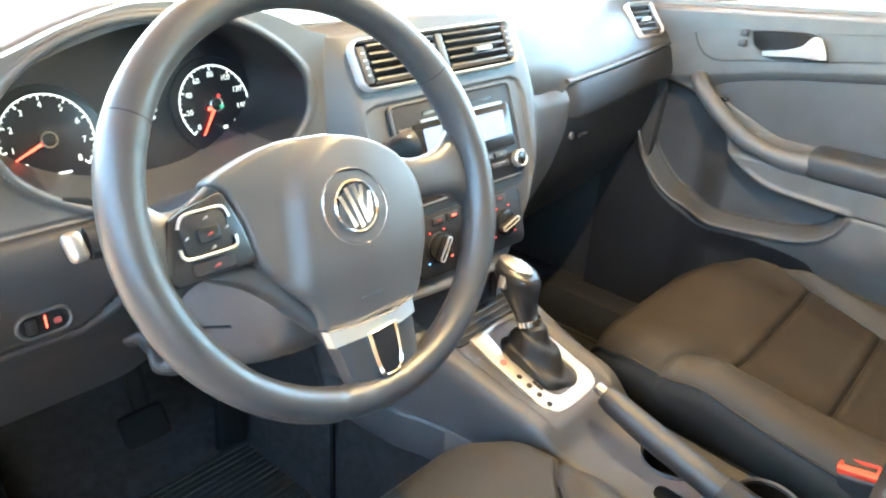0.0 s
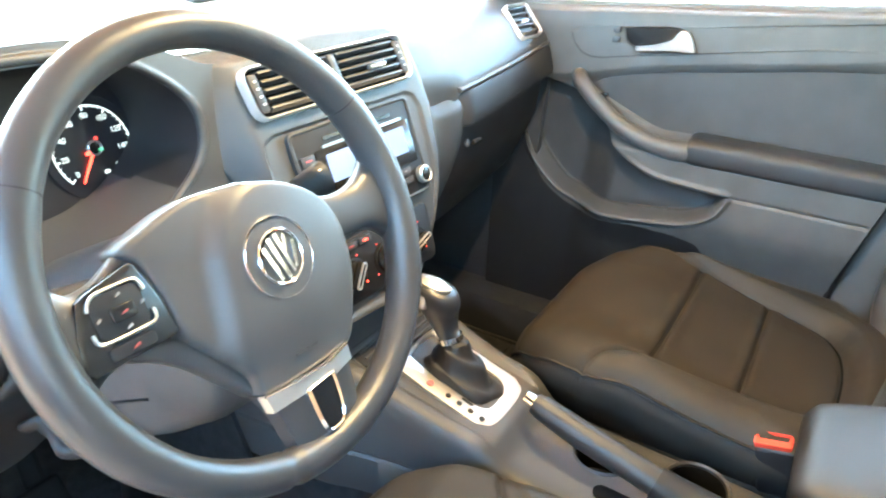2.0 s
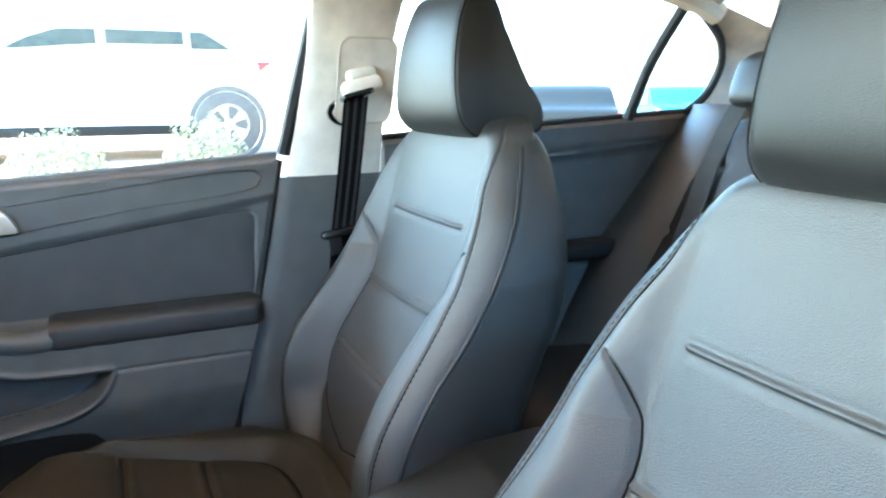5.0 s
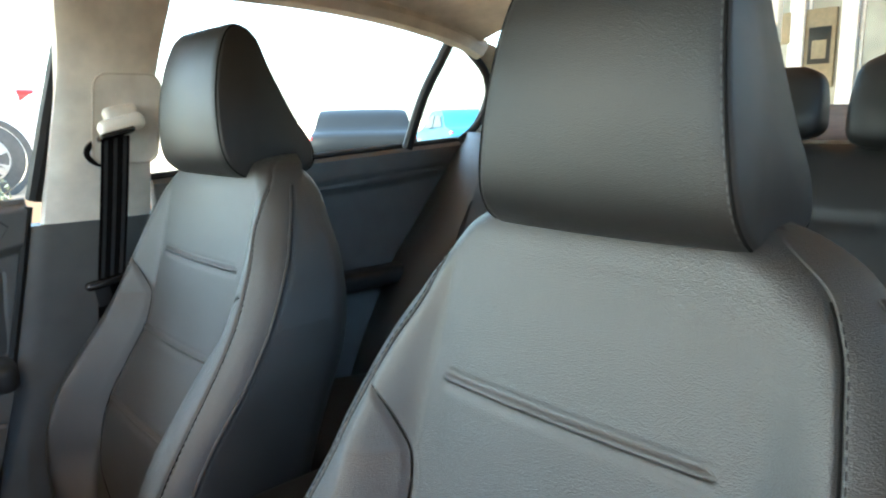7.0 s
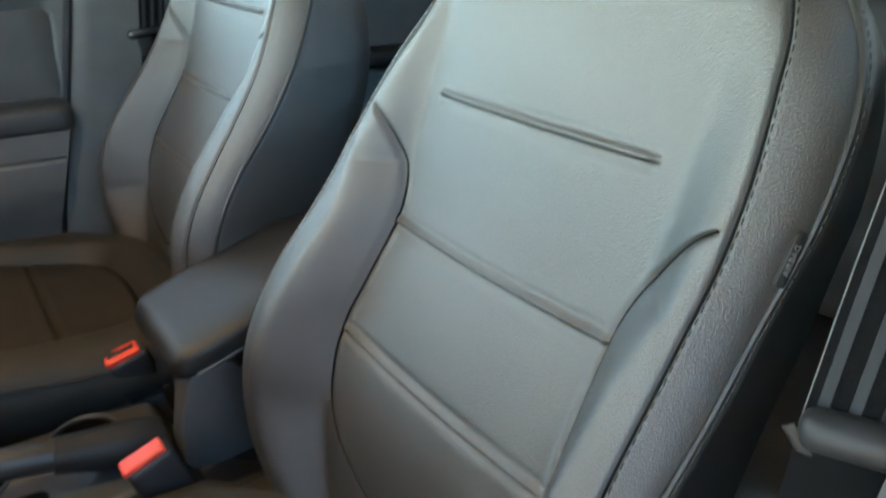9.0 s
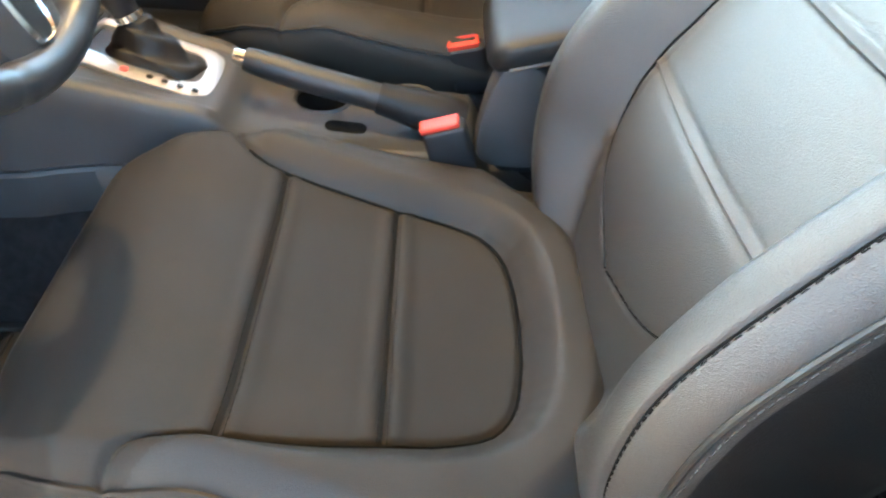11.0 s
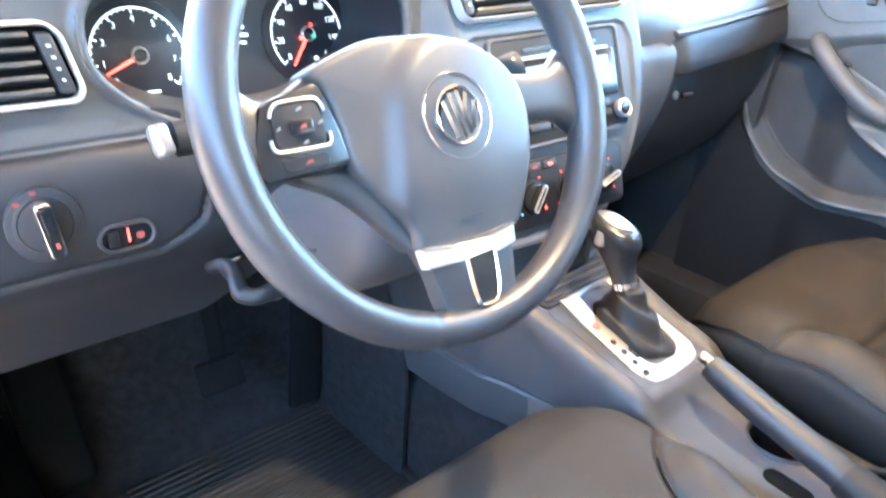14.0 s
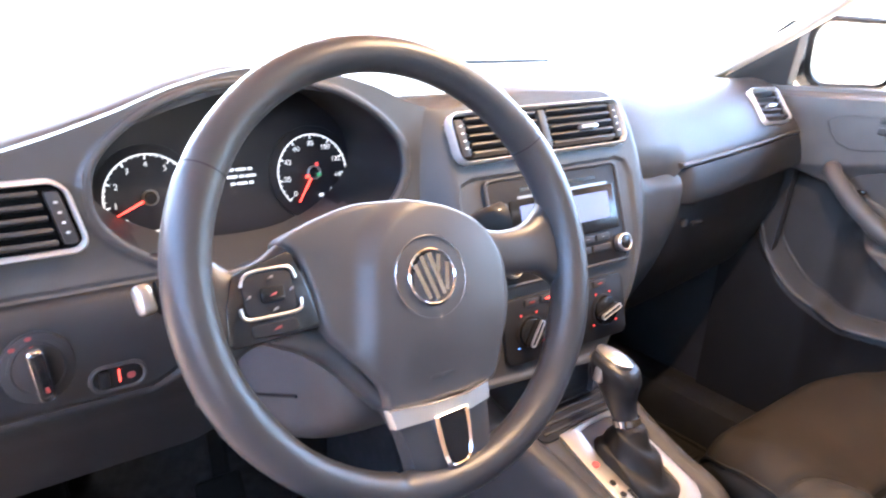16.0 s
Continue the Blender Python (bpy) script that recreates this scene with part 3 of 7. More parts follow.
arm_low = curve_pts([(0.150, 0.625), (0.085, 0.575), (0.024, 0.521), (-0.044, 0.486), (-0.113, 0.478), (-0.194, 0.474)], 20)
pocket_poly = [(y, z) for y, z in pocket] + [(y, z) for y, z in arm_low[::-1]] + [(0.30, 0.66)]
insert_line = [tuple(p) for p in curve_pts([(0.122, 0.640), (0.112, 0.650), (0.080, 0.662), (0.007, 0.680), (-0.15, 0.702), (-0.26, 0.719), (-0.37, 0.731), (-0.462, 0.738), (-0.474, 0.734), (-0.479, 0.722), (-0.474, 0.650), (-0.468, 0.575), (-0.30, 0.566), (-0.11, 0.560), (-0.03, 0.570), (0.045, 0.600), (0.100, 0.625), (0.122, 0.640)], 90)[:-1]]
shoulder = spline([-0.55, -0.47, -0.26, -0.04, 0.09, 0.16, 0.34], [0.775, 0.760, 0.727, 0.697, 0.672, 0.655, 0.640], Y)
X = 0.703 + 0.030 * step(0.014, 0.0, zt - Z)
X = X + 0.011 * step(shoulder + 0.008, shoulder - 0.016, Z)
X = X + 0.004 * step(0.004, -0.004, inside(Y, Z, insert_line))
low = step(0.575, 0.530, Z) * step(0.14, 0.04, Y)
X = X - 0.061 * low * step(0.30, 0.42, Z) - 0.028 * low * step(0.42, 0.30, Z)
pk = inside(Y, Z, pocket_poly)
X = X + 0.050 * step(0.002, -0.016, pk) - 0.006 * np.exp(-((pk - 0.006) / 0.005) ** 2) * step(0.53, 0.47, Z)
X = X + 0.004 * np.exp(-(lines_distance(Y, Z, [(-0.194, 0.474), (-0.44, 0.471)]) / 0.003) ** 2)
P = np.stack([X, Y, Z], -1)
trim = part("trim_panel", shape("trim_panel", *solid_sheet(P[:, ::-1], 0.035, (1, 0, 0))), DOOR_PLASTIC, front_door)
trim.data.materials.append(DOOR_SHADE)
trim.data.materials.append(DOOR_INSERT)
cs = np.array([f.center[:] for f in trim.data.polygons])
# shade put in as colour: below the lip darkest, pocket recess in insert colour
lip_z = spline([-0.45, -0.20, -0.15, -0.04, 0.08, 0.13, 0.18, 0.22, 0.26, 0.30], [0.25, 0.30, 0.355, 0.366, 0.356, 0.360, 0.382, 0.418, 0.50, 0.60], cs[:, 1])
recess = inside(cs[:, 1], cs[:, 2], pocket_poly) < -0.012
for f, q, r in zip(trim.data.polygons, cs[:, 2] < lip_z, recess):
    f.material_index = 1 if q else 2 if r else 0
# vinyl insert laid into the recess
insert = bmesh.new()
ic = np.mean(insert_line, axis=0)
add_plate(insert, [(-(ic[0] + 0.992 * (y - ic[0])), ic[1] + 0.975 * (z - ic[1])) for y, z in insert_line][::-1], Matrix(((0, 0, -1, 0.7195), (-1, 0, 0, 0), (0, 1, 0, 0), (0, 0, 0, 1))), 0.0, 0.0035, 0.001)
part("door_insert", insert, DOOR_INSERT, front_door, "darker vinyl insert")
# armrest: a padded shelf with a rounded front edge
rows = []
for y in np.linspace(-0.106, -0.472, 40):
    t = (-0.106 - y) / 0.366
    k = 1 - 0.10 * (1 - min(t / 0.04, 1)) ** 2 - 0.25 * max((t - 0.95) / 0.05, 0) ** 2
    zc, xc = 0.553 - 0.004 * t, 0.6815 + 0.004 * t
    rows.append([(xc + 0.037 * k * math.copysign(abs(math.cos(q)) ** 0.55, math.cos(q)), y, zc + 0.0262 * k * math.copysign(abs(math.sin(q)) ** 0.50, math.sin(q)) + 0.005 * k * math.cos(q)) for q in np.linspace(0, 2 * math.pi, 37)[:-1]])
part("armrest", shape("armrest", *sheet_mesh(np.asarray(rows), wrap_u=True, caps=True)), ARM_VINYL, front_door, "black padded armrest", angle=60)
part("pull_grip", tube(curve_pts([(0.700, 0.150, 0.664), (0.676, 0.134, 0.652), (0.662, 0.105, 0.630), (0.657, 0.079, 0.610), (0.655, 0.018, 0.5705), (0.656, -0.044, 0.5515), (0.662, -0.080, 0.546), (0.668, -0.108, 0.5455)], 46), [0.010, 0.014] + [0.0165] * 20 + [0.018] * 14 + [0.0185, 0.019, 0.0195, 0.020, 0.0205, 0.021, 0.0215, 0.022, 0.022, 0.022], 14), DOOR_PLASTIC, front_door, "curved grab handle running into the armrest")
part("lock_knob", box((0.694, 0.086, 0.627), (0.012, 0.016, 0.008), 0.003), GLOSS_BLACK, front_door)
D = Matrix(((0, 0, -1, 0.703), (-1, 0, 0, 0), (0, 1, 0, 0), (0, 0, 0, 1)))
hp = [(-0.1786, 0.7430), (-0.1700, 0.7525), (-0.150, 0.7560), (-0.071, 0.7650), (0.040, 0.7730), (0.258, 0.8000), (0.455, 0.8190), (0.486, 0.8180), (0.494, 0.8070), (0.488, 0.7900), (0.464, 0.7810), (0.260, 0.7560), (0.040, 0.7215), (-0.0735, 0.7040), (-0.1195, 0.6965), (-0.1477, 0.7015), (-0.1700, 0.7230)]
hr = curve_pts(hp + [hp[0]], 60)[:-1]
hc = np.mean(hr, axis=0)
part("handle_panel_seam", ring(hr, [(hc[0] + (x - hc[0]) * 0.994, hc[1] + (z - hc[1]) * 0.955) for x, z in hr], D, -0.001, 0.0018), PLASTIC_LOW, front_door)
cup = curve_pts([(-0.066, 0.763), (-0.010, 0.771), (0.036, 0.773), (0.050, 0.766), (0.046, 0.750), (0.026, 0.738), (-0.036, 0.727), (-0.058, 0.738), (-0.066, 0.763)], 40)[:-1]
part("handle_cup", plate(cup, D, 0.0, 0.005, 0.001), GLOSS_BLACK, front_door, "black recess behind the door handle")
part("cup_rim", ring(cup, [(-0.006 + 0.95 * (a + 0.006), 0.752 + 0.90 * (b - 0.752)) for a, b in cup], D, 0.0, 0.007), PLASTIC_LOW, front_door)
lever = curve_pts([(-0.036, 0.730), (0.008, 0.740), (0.034, 0.752), (0.048, 0.769), (0.056, 0.770), (0.078, 0.740), (0.080, 0.733), (0.074, 0.731), (0.050, 0.731), (0.020, 0.729), (-0.034, 0.723), (-0.036, 0.730)], 72)[:-1]
part("door_handle", plate(lever, D, 0.006, 0.018, 0.004), SATIN, front_door, "bright chrome door release lever")
for k in range(2):
    part("lock_button", box((0.700, 0.080 - 0.0 * k, 0.758 - 0.019 * k), (0.008, 0.016, 0.013), 0.003), PLASTIC_LOW, front_door)
part("waist_seal", tube([(0.738, 0.33 - 0.86 * t, 0.785 + 0.056 * t) for t in np.linspace(0, 1, 14)], 0.009, 8), DOOR_PLASTIC, front_door)
part("edge_seal", tube([(0.712 - 0.022 * float(step(0.60, 0.40, z)), float(spline([0.05, 0.33, 0.56, 0.84], [-0.395, -0.413, -0.469, -0.528], z)) - 0.003, z) for z in np.linspace(0.06, 0.835, 30)], 0.0075, 8), MATT_BLACK, front_door, "black rubber door edge seal")

# sail panel and mirror
door_mirror = thing("door_mirror", (0.80, 0.30, 0.80), "white door mirror on the passenger's side", "wing mirror")
sail = plate([(-0.45, 0.795), (-0.285, 0.795), (-0.275, 0.92), (-0.30, 0.92)], Matrix(((0, 0, -1, 0.745), (-1, 0, 0, 0), (0, 1, 0, 0), (0, 0, 0, 1))), -0.02, 0.012, 0.003)
part("sail_panel", sail, MATT_BLACK, door_mirror, "black three-cornered mirror base")
mm = axes((0.945, 0.258, 0.860), (1, -0.45, 0), (0, 0.09, 1))
rows = []
for t, w, h in ((0.0, 0.02, 0.02), (0.08, 0.075, 0.045), (0.3, 0.108, 0.068), (0.6, 0.116, 0.072), (0.9, 0.116, 0.072), (1.0, 0.112, 0.070)):
    rows.append([tuple(mm @ Vector((w * math.copysign(abs(math.cos(a)) ** 0.7, math.cos(a)), h * math.copysign(abs(math.sin(a)) ** 0.7, math.sin(a)), -0.14 + 0.13 * t))) for a in np.linspace(0, 2 * math.pi, 25)[:-1]])
part("housing", shape("housing", *sheet_mesh(np.asarray(rows), wrap_u=True, caps=True)), WHITE_PAINT, door_mirror, "white painted mirror shell")
part("rim", ring(rrect(0.244, 0.152, 0.054, 6), rrect(0.208, 0.122, 0.042, 6), mm, -0.036, 0.008), MATT_BLACK, door_mirror)
part("mirror_glass", plate(rrect(0.214, 0.127, 0.044, 6), mm, -0.004, 0.001), MIRROR, door_mirror, "mirror pane")
part("arm", tube([(0.745, 0.33, 0.812), (0.80, 0.335, 0.815), (0.86, 0.335, 0.83)], 0.022, 10), GLOSS_BLACK, door_mirror)


# ---- seats ----
def stitches(bm, pts, gap=0.0085, length=0.005, r=0.00055):
    """Short threads lying along a line."""
    p = np.asarray(pts)
    s = np.concatenate([[0], np.cumsum(np.linalg.norm(np.diff(p, axis=0), axis=1))])
    a = 0.0
    while a + length < s[-1]:
        q = [tuple(np.interp(b, s, p[:, k]) for k in range(3)) for b in (a, a + length)]
        add_tube(bm, q, r, 4)
        a += gap


BACK_Z = [0.24, 0.30, 0.36, 0.45, 0.50, 0.55, 0.61, 0.65, 0.74, 0.82, 0.86, 0.885, 0.898, 0.905]
BACK_Y = [-0.495, -0.500, -0.512, -0.535, -0.556, -0.583, -0.618, -0.636, -0.664, -0.686, -0.698, -0.710, -0.725, -0.748]
BACK_W = [0.225, 0.246, 0.259, 0.265, 0.265, 0.263, 0.260, 0.256, 0.248, 0.228, 0.198, 0.162, 0.122, 0.073]
BACK_B = [0.015, 0.035, 0.055, 0.072, 0.075, 0.072, 0.060, 0.050, 0.027, 0.010, 0.004, 0.0, 0.0, 0.0]
SEAM_Z = [0.360, 0.370, 0.380, 0.395, 0.42, 0.46, 0.50, 0.55, 0.615, 0.65, 0.682, 0.708, 0.721]
SEAM_X = [0.0, 0.045, 0.080, 0.112, 0.138, 0.150, 0.153, 0.148, 0.144, 0.151, 0.169, 0.190, 0.206]
BOLSTER_Z = [0.26, 0.35, 0.42, 0.49, 0.55, 0.615, 0.65, 0.682, 0.708, 0.721]
BOLSTER_X = [0.075, 0.130, 0.152, 0.153, 0.148, 0.144, 0.151, 0.169, 0.190, 0.206]
STITCH_Z = [0.24, 0.30, 0.45, 0.55, 0.60, 0.65, 0.70, 0.75, 0.80, 0.84, 0.87, 0.91]
STITCH_X = [0.205, 0.225, 0.238, 0.235, 0.228, 0.222, 0.218, 0.210, 0.199, 0.187, 0.166, 0.10]


def outer_inset(x, z):
    """How far the door side of a backrest is drawn in."""
    return spline([0.24, 0.55, 0.65, 0.75, 0.85], [0.020, 0.020, 0.015, 0.004, 0.0], z) * step(0.17, 0.26, x)


def shoulder_inset(x, z):
    """How far the inner shoulder of a backrest is drawn in."""
    return spline([0.68, 0.76, 0.82, 0.86, 0.91], [0.0, 0.012, 0.027, 0.026, 0.012], z) * step(0.12, 0.21, x)


def back_front(x, z):
    """y of the backrest's front face."""
    hw = spline(BACK_Z, BACK_W, z)
    ax = np.abs(x)
    sx = spline(SEAM_Z, SEAM_X, z)
    bx = np.minimum(spline(BOLSTER_Z, BOLSTER_X, z), 0.158)
    y = spline(BACK_Z, BACK_Y, z) + spline(BACK_Z, BACK_B, z) * step(bx - 0.012, bx + 0.05, ax)
    y = y + 0.006 * (1 - np.clip(ax / bx, 0, 1) ** 2)
    e = np.clip((ax - (hw - 0.055)) / 0.055, 0, 1)
    y = y - 0.056 * (1 - np.sqrt(np.clip(1 - e * e, 0, 1)))
    # seams
    on = step(0.358, 0.366, z) * step(0.723, 0.719, z)
    y = y - (0.0025 + 0.0035 * step(0.41, 0.50, z)) * np.exp(-((ax - sx) / (0.0032 + 0.005 * step(0.40, 0.37, z))) ** 2) * on
    for zc, half, d in ((0.742, 0.130, 0.0050), (0.612, 0.144, 0.0060), (0.500, 0.151, 0.0060)):
        m = step(half + 0.004, half - 0.006, ax)
        y = y + m * (0.0040 * np.exp(-((z - zc) / 0.0024) ** 2) - 0.50 * d * np.exp(-((z - zc + 0.0068) / 0.0046) ** 2) - 0.16 * d * np.exp(-((z - zc - 0.0056) / 0.0030) ** 2))
    px = spline(STITCH_Z, STITCH_X, z)
    y = y - 0.0042 * np.exp(-((ax - px) / 0.0022) ** 2) * step(0.28, 0.33, z) + 0.0008 * np.exp(-((ax - px - 0.006) / 0.004) ** 2)
    return y


CUSH_Y = [0.060, 0.054, 0.042, 0.020, -0.03, -0.10, -0.20, -0.30, -0.42, -0.545]
CUSH_Z = [0.150, 0.215, 0.268, 0.307, 0.327, 0.331, 0.309, 0.289, 0.276, 0.282]
CUSH_W = [0.120, 0.156, 0.186, 0.216, 0.248, 0.262, 0.264, 0.262, 0.256, 0.245]
U_SEAM = [(0.262, -0.098), (0.228, -0.112), (0.202, -0.130), (0.184, -0.155), (0.175, -0.190), (0.165, -0.250), (0.155, -0.305), (0.147, -0.360), (0.131, -0.403), (0.105, -0.423), (0.055, -0.434), (0.0, -0.437)]
U_SEAM = [tuple(p) for p in curve_pts(U_SEAM, 36)]
SEAM_Y, SEAM_HALF = [p[1] for p in U_SEAM[::-1]], [p[0] for p in U_SEAM[::-1]]


def cushion_top(x, y):
    """z of the cushion's upper face."""
    hw = spline(CUSH_Y[::-1], CUSH_W[::-1], y)
    ax = np.abs(x)
    u = np.asarray(U_SEAM)
    sx = spline(u[::-1, 1], u[::-1, 0], y)
    z = spline(CUSH_Y[::-1], CUSH_Z[::-1], y)
    off = inside(ax, y, U_SEAM + [(-0.05, -0.437), (-0.05, 0.10), (0.262, 0.10)])
    raised = step(-0.004, 0.036, off) * step(-0.105, -0.18, y)
    z = z + (0.034 - 0.030 * step(0.058, 0.10, off) * step(-0.40, -0.46, y)) * raised + 0.012 * step(0.10, 0.2, ax) * step(0.0, -0.06, y) * (1 - raised)
    e = np.clip((ax - (hw - 0.05)) / 0.05, 0, 1)
    z = z - 0.055 * (1 - np.sqrt(np.clip(1 - e * e, 0, 1)))
    d = lines_distance(ax, y, U_SEAM)
    z = z - 0.0065 * np.exp(-(d / 0.0036) ** 2)
    for yc, half in ((-0.179, 0.178), (-0.306, 0.155)):
        m = step(half + 0.004, half - 0.008, ax)
        z = z - 0.0052 * np.exp(-((y - yc) / 0.0032) ** 2) * m + 0.0022 * (np.exp(-((y - yc - 0.012) / 0.008) ** 2) + np.exp(-((y - yc + 0.012) / 0.008) ** 2)) * m
    return z


def door_side(x, y, outer):
    """Draws the door side of a cushion in towards its front."""
    return np.where(x * outer > 0, x * (1 - 0.17 * step(0.15, 0.24, np.abs(x)) * step(-0.40, -0.15, y)), x)


def corner_back(x, y, outer):
    """How far the front corner on a cushion's door side is drawn back."""
    return 0.026 * step(0.07, 0.20, x * outer) * step(-0.12, 0.01, y)


def front_seat(cx, dy, dz, head_up, outer, label, lift=0.0, head_on=0.030):
    """A bucket seat; outer: -1 or 1, the side of the nearer door."""
    seat = thing("front_seat", (cx, dy - 0.25, 0.0), label, "car seat", "front seats")
    o = np.array((cx, dy, dz))
    # backrest
    zs = np.concatenate([np.linspace(0.24, 0.46, 70), np.linspace(0.4615, 0.86, 290), np.linspace(0.8625, 0.905, 22)])
    us = np.linspace(-1, 1, 171)
    rows = []
    for z in zs:
        hw = float(spline(BACK_Z, BACK_W, z))
        px = min(float(spline(STITCH_Z, STITCH_X, z)), hw - 0.012)
        side = np.concatenate([np.linspace(px - 0.008, px + 0.008, 18)[:-1], np.linspace(px + 0.008, hw, 16)])
        x = np.concatenate([-side[::-1], np.linspace(-px + 0.008, px - 0.008, 173)[1:-1], side])
        y = back_front(x, np.full_like(x, z))
        yc = float(spline(BACK_Z, BACK_Y, z))
        depth = float(spline([0.24, 0.5, 0.8, 0.87, 0.905], [0.20, 0.185, 0.125, 0.085, 0.03], z))
        b = np.linspace(1, -1, 30)[1:-1]
        bx = hw * np.sign(b) * np.abs(b) ** 0.55 * 1.0
        by = yc - depth * (1 - 0.55 * np.abs(b) ** 6)
        rows.append(np.concatenate([np.stack([x, y, np.full_like(x, z)], -1), np.stack([bx, by, np.full_like(bx, z)], -1)]))
    rows = np.asarray(rows)
    rows[..., 0] -= outer * outer_inset(outer * rows[..., 0], rows[..., 2])
    rows[..., 0] += outer * shoulder_inset(-outer * rows[..., 0], rows[..., 2])
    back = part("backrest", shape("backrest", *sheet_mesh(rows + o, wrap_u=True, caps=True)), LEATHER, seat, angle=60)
    # shade is coloured in: the door-side flank gets darker leather than the inner one
    back.data.materials.append(LEATHER_SHADED)
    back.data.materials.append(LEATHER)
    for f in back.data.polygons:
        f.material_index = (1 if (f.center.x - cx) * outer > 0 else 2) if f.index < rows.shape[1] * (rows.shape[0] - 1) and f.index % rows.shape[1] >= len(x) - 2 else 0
    zz = np.linspace(0.30, 0.86, 80)
    for s in (-1, 1):
        thr = bmesh.new()
        px = spline(STITCH_Z, STITCH_X, zz) + 0.0042
        line = np.stack([s * (px - (outer_inset(px, zz) if s == outer else shoulder_inset(px, zz))), back_front(px, zz) + 0.0003, zz], -1) + o
        stitches(thr, line)
        px = px - 0.0042
        line = np.stack([s * (px - (outer_inset(px, zz) if s == outer else shoulder_inset(px, zz))), back_front(px, zz) + 0.0006, zz], -1) + o
        part("seam", tube([tuple(p) for p in line], 0.0012, 6), THREAD, seat, "dark seam along the bolster")
        tagged(part("stitching", thr, THREAD, seat, "dark stitched seam along the bolster"), kind="stuff")
    for s in (-1, 1):
        zb = np.concatenate([np.linspace(0.3605, 0.42, 40), np.linspace(0.425, 0.680, 50), np.linspace(0.683, 0.721, 20)])
        xb = spline(SEAM_Z, SEAM_X, zb)
        line = np.stack([s * (xb - (outer_inset(xb, zb) if s == outer else shoulder_inset(xb, zb))), back_front(xb, zb) + 0.0006, zb], -1) + o
        part("seam", tube([tuple(p) for p in line], 0.0014, 6), THREAD, seat, "dark seam of the side bolster")
        hw = spline(BACK_Z, BACK_W, zz)
        ins = outer_inset(hw, zz) if s == outer else shoulder_inset(hw, zz)
        line = np.stack([s * (hw - 0.0015 - ins), back_front(hw - 0.004, zz) - 0.006, zz], -1) + o
        part("piping", tube([tuple(p) for p in line], 0.0030, 8), LEATHER_SIDE, seat)
        thr = bmesh.new()
        stitches(thr, line + np.array((s * 0.0012, -0.0075, 0)), 0.0075, 0.0045, 0.0006)
        tagged(part("stitching", thr, PALE_THREAD, seat, "pale stitches beside the piping"), kind="stuff")
    if outer < 0:
        zt_, xt_ = 0.709, float(spline(BACK_Z, BACK_W, 0.709)) - 0.0045

        def skin(x, z):
            return Vector((outer * (x - float(outer_inset(x, z))), float(back_front(np.array([x]), np.array([z]))[0]), z)) + Vector(o)

        up_, in_ = skin(xt_ - 0.0025, zt_ + 0.02) - skin(xt_ + 0.0025, zt_ - 0.02), skin(xt_ - 0.006, zt_) - skin(xt_ + 0.003, zt_)
        am = axes(tuple(skin(xt_, zt_)), tuple(up_), tuple(in_))
        tag = part("airbag_tag", plate(rrect(0.038, 0.0080, 0.0038, 4), am, -0.002, 0.0028, 0.0008), MATT_BLACK, seat, "small black woven airbag tag")
        lettering("AIRBAG", 0.0060, am @ Matrix.Translation((0, 0, 0.0031)), 0.0002, SATIN, tag)
    # headrest: a wedge-shaped side outline carried across, with flat side panels
    hx = cx - 0.008 * (1 if outer < 0 else -1)
    prof = np.asarray(curve_pts([(-0.800, 0.868), (-0.738, 0.868), (-0.706, 0.876), (-0.689, 0.898), (-0.684, 0.945), (-0.690, 1.005), (-0.703, 1.052), (-0.720, 1.080), (-0.744, 1.091), (-0.768, 1.080), (-0.790, 1.030), (-0.825, 0.955), (-0.853, 0.902), (-0.849, 0.880), (-0.826, 0.870), (-0.800, 0.868)], 73)[:-1])
    pc = np.array((-0.755, 0.965))

    def head_ring(u):
        e = max((abs(u) - 0.86) / 0.14, 0)
        q = pc + (prof - pc) * (1 - 0.085 * (1 - math.sqrt(max(1 - e * e, 0))))
        w = 0.110 - 0.13 * (q[:, 1] - 0.96) + 0.07 * (q[:, 0] + 0.70)
        return np.stack([hx + u * w, dy + q[:, 0] + head_on - 0.010 * u * u * step(-0.75, -0.70, q[:, 0]), dz + q[:, 1] + head_up], -1)

    us_ = np.concatenate([np.linspace(-1, -0.86, 9)[:-1], np.linspace(-0.86, 0.86, 41), np.linspace(0.86, 1, 9)[1:]])
    hd = part("headrest", shape("headrest", *sheet_mesh(np.asarray([head_ring(u) for u in us_]), wrap_u=True, caps=True)), LEATHER_SIDE, seat, "black leatherette headrest", angle=60)
    for s in (-1, 1):
        ln = head_ring(s * 0.965)
        c_ = ln.mean(axis=0)
        part("seam", tube([tuple(c_ + (p - c_) * 1.004) for p in ln], 0.0013, 6, True), THREAD, hd)
        thr = bmesh.new()
        ln = head_ring(s * 0.945)
        stitches(thr, [tuple(c_ + (p - c_) * 1.001) for p in ln[2:44]], 0.0075, 0.0045, 0.0005)
        tagged(part("stitching", thr, PALE_THREAD, hd, "pale stitches beside the headrest seam"), kind="stuff")
        part("headrest_post", tube([(hx + s * 0.080, dy - 0.765, dz + 0.86), (hx + s * 0.080, dy - 0.760, dz + 0.925 + head_up)], 0.0065, 10), CHROME, seat, "chrome headrest post")
        part("post_guide", tube([(hx + s * 0.080, dy - 0.765, dz + 0.868), (hx + s * 0.080, dy - 0.763, dz + 0.893)], [0.019, 0.013], 16), MATT_BLACK, seat)
    # cushion
    rows = []
    ysamp = np.concatenate([np.linspace(0.060, 0.0, 40), np.linspace(-0.003, -0.545, 180)])
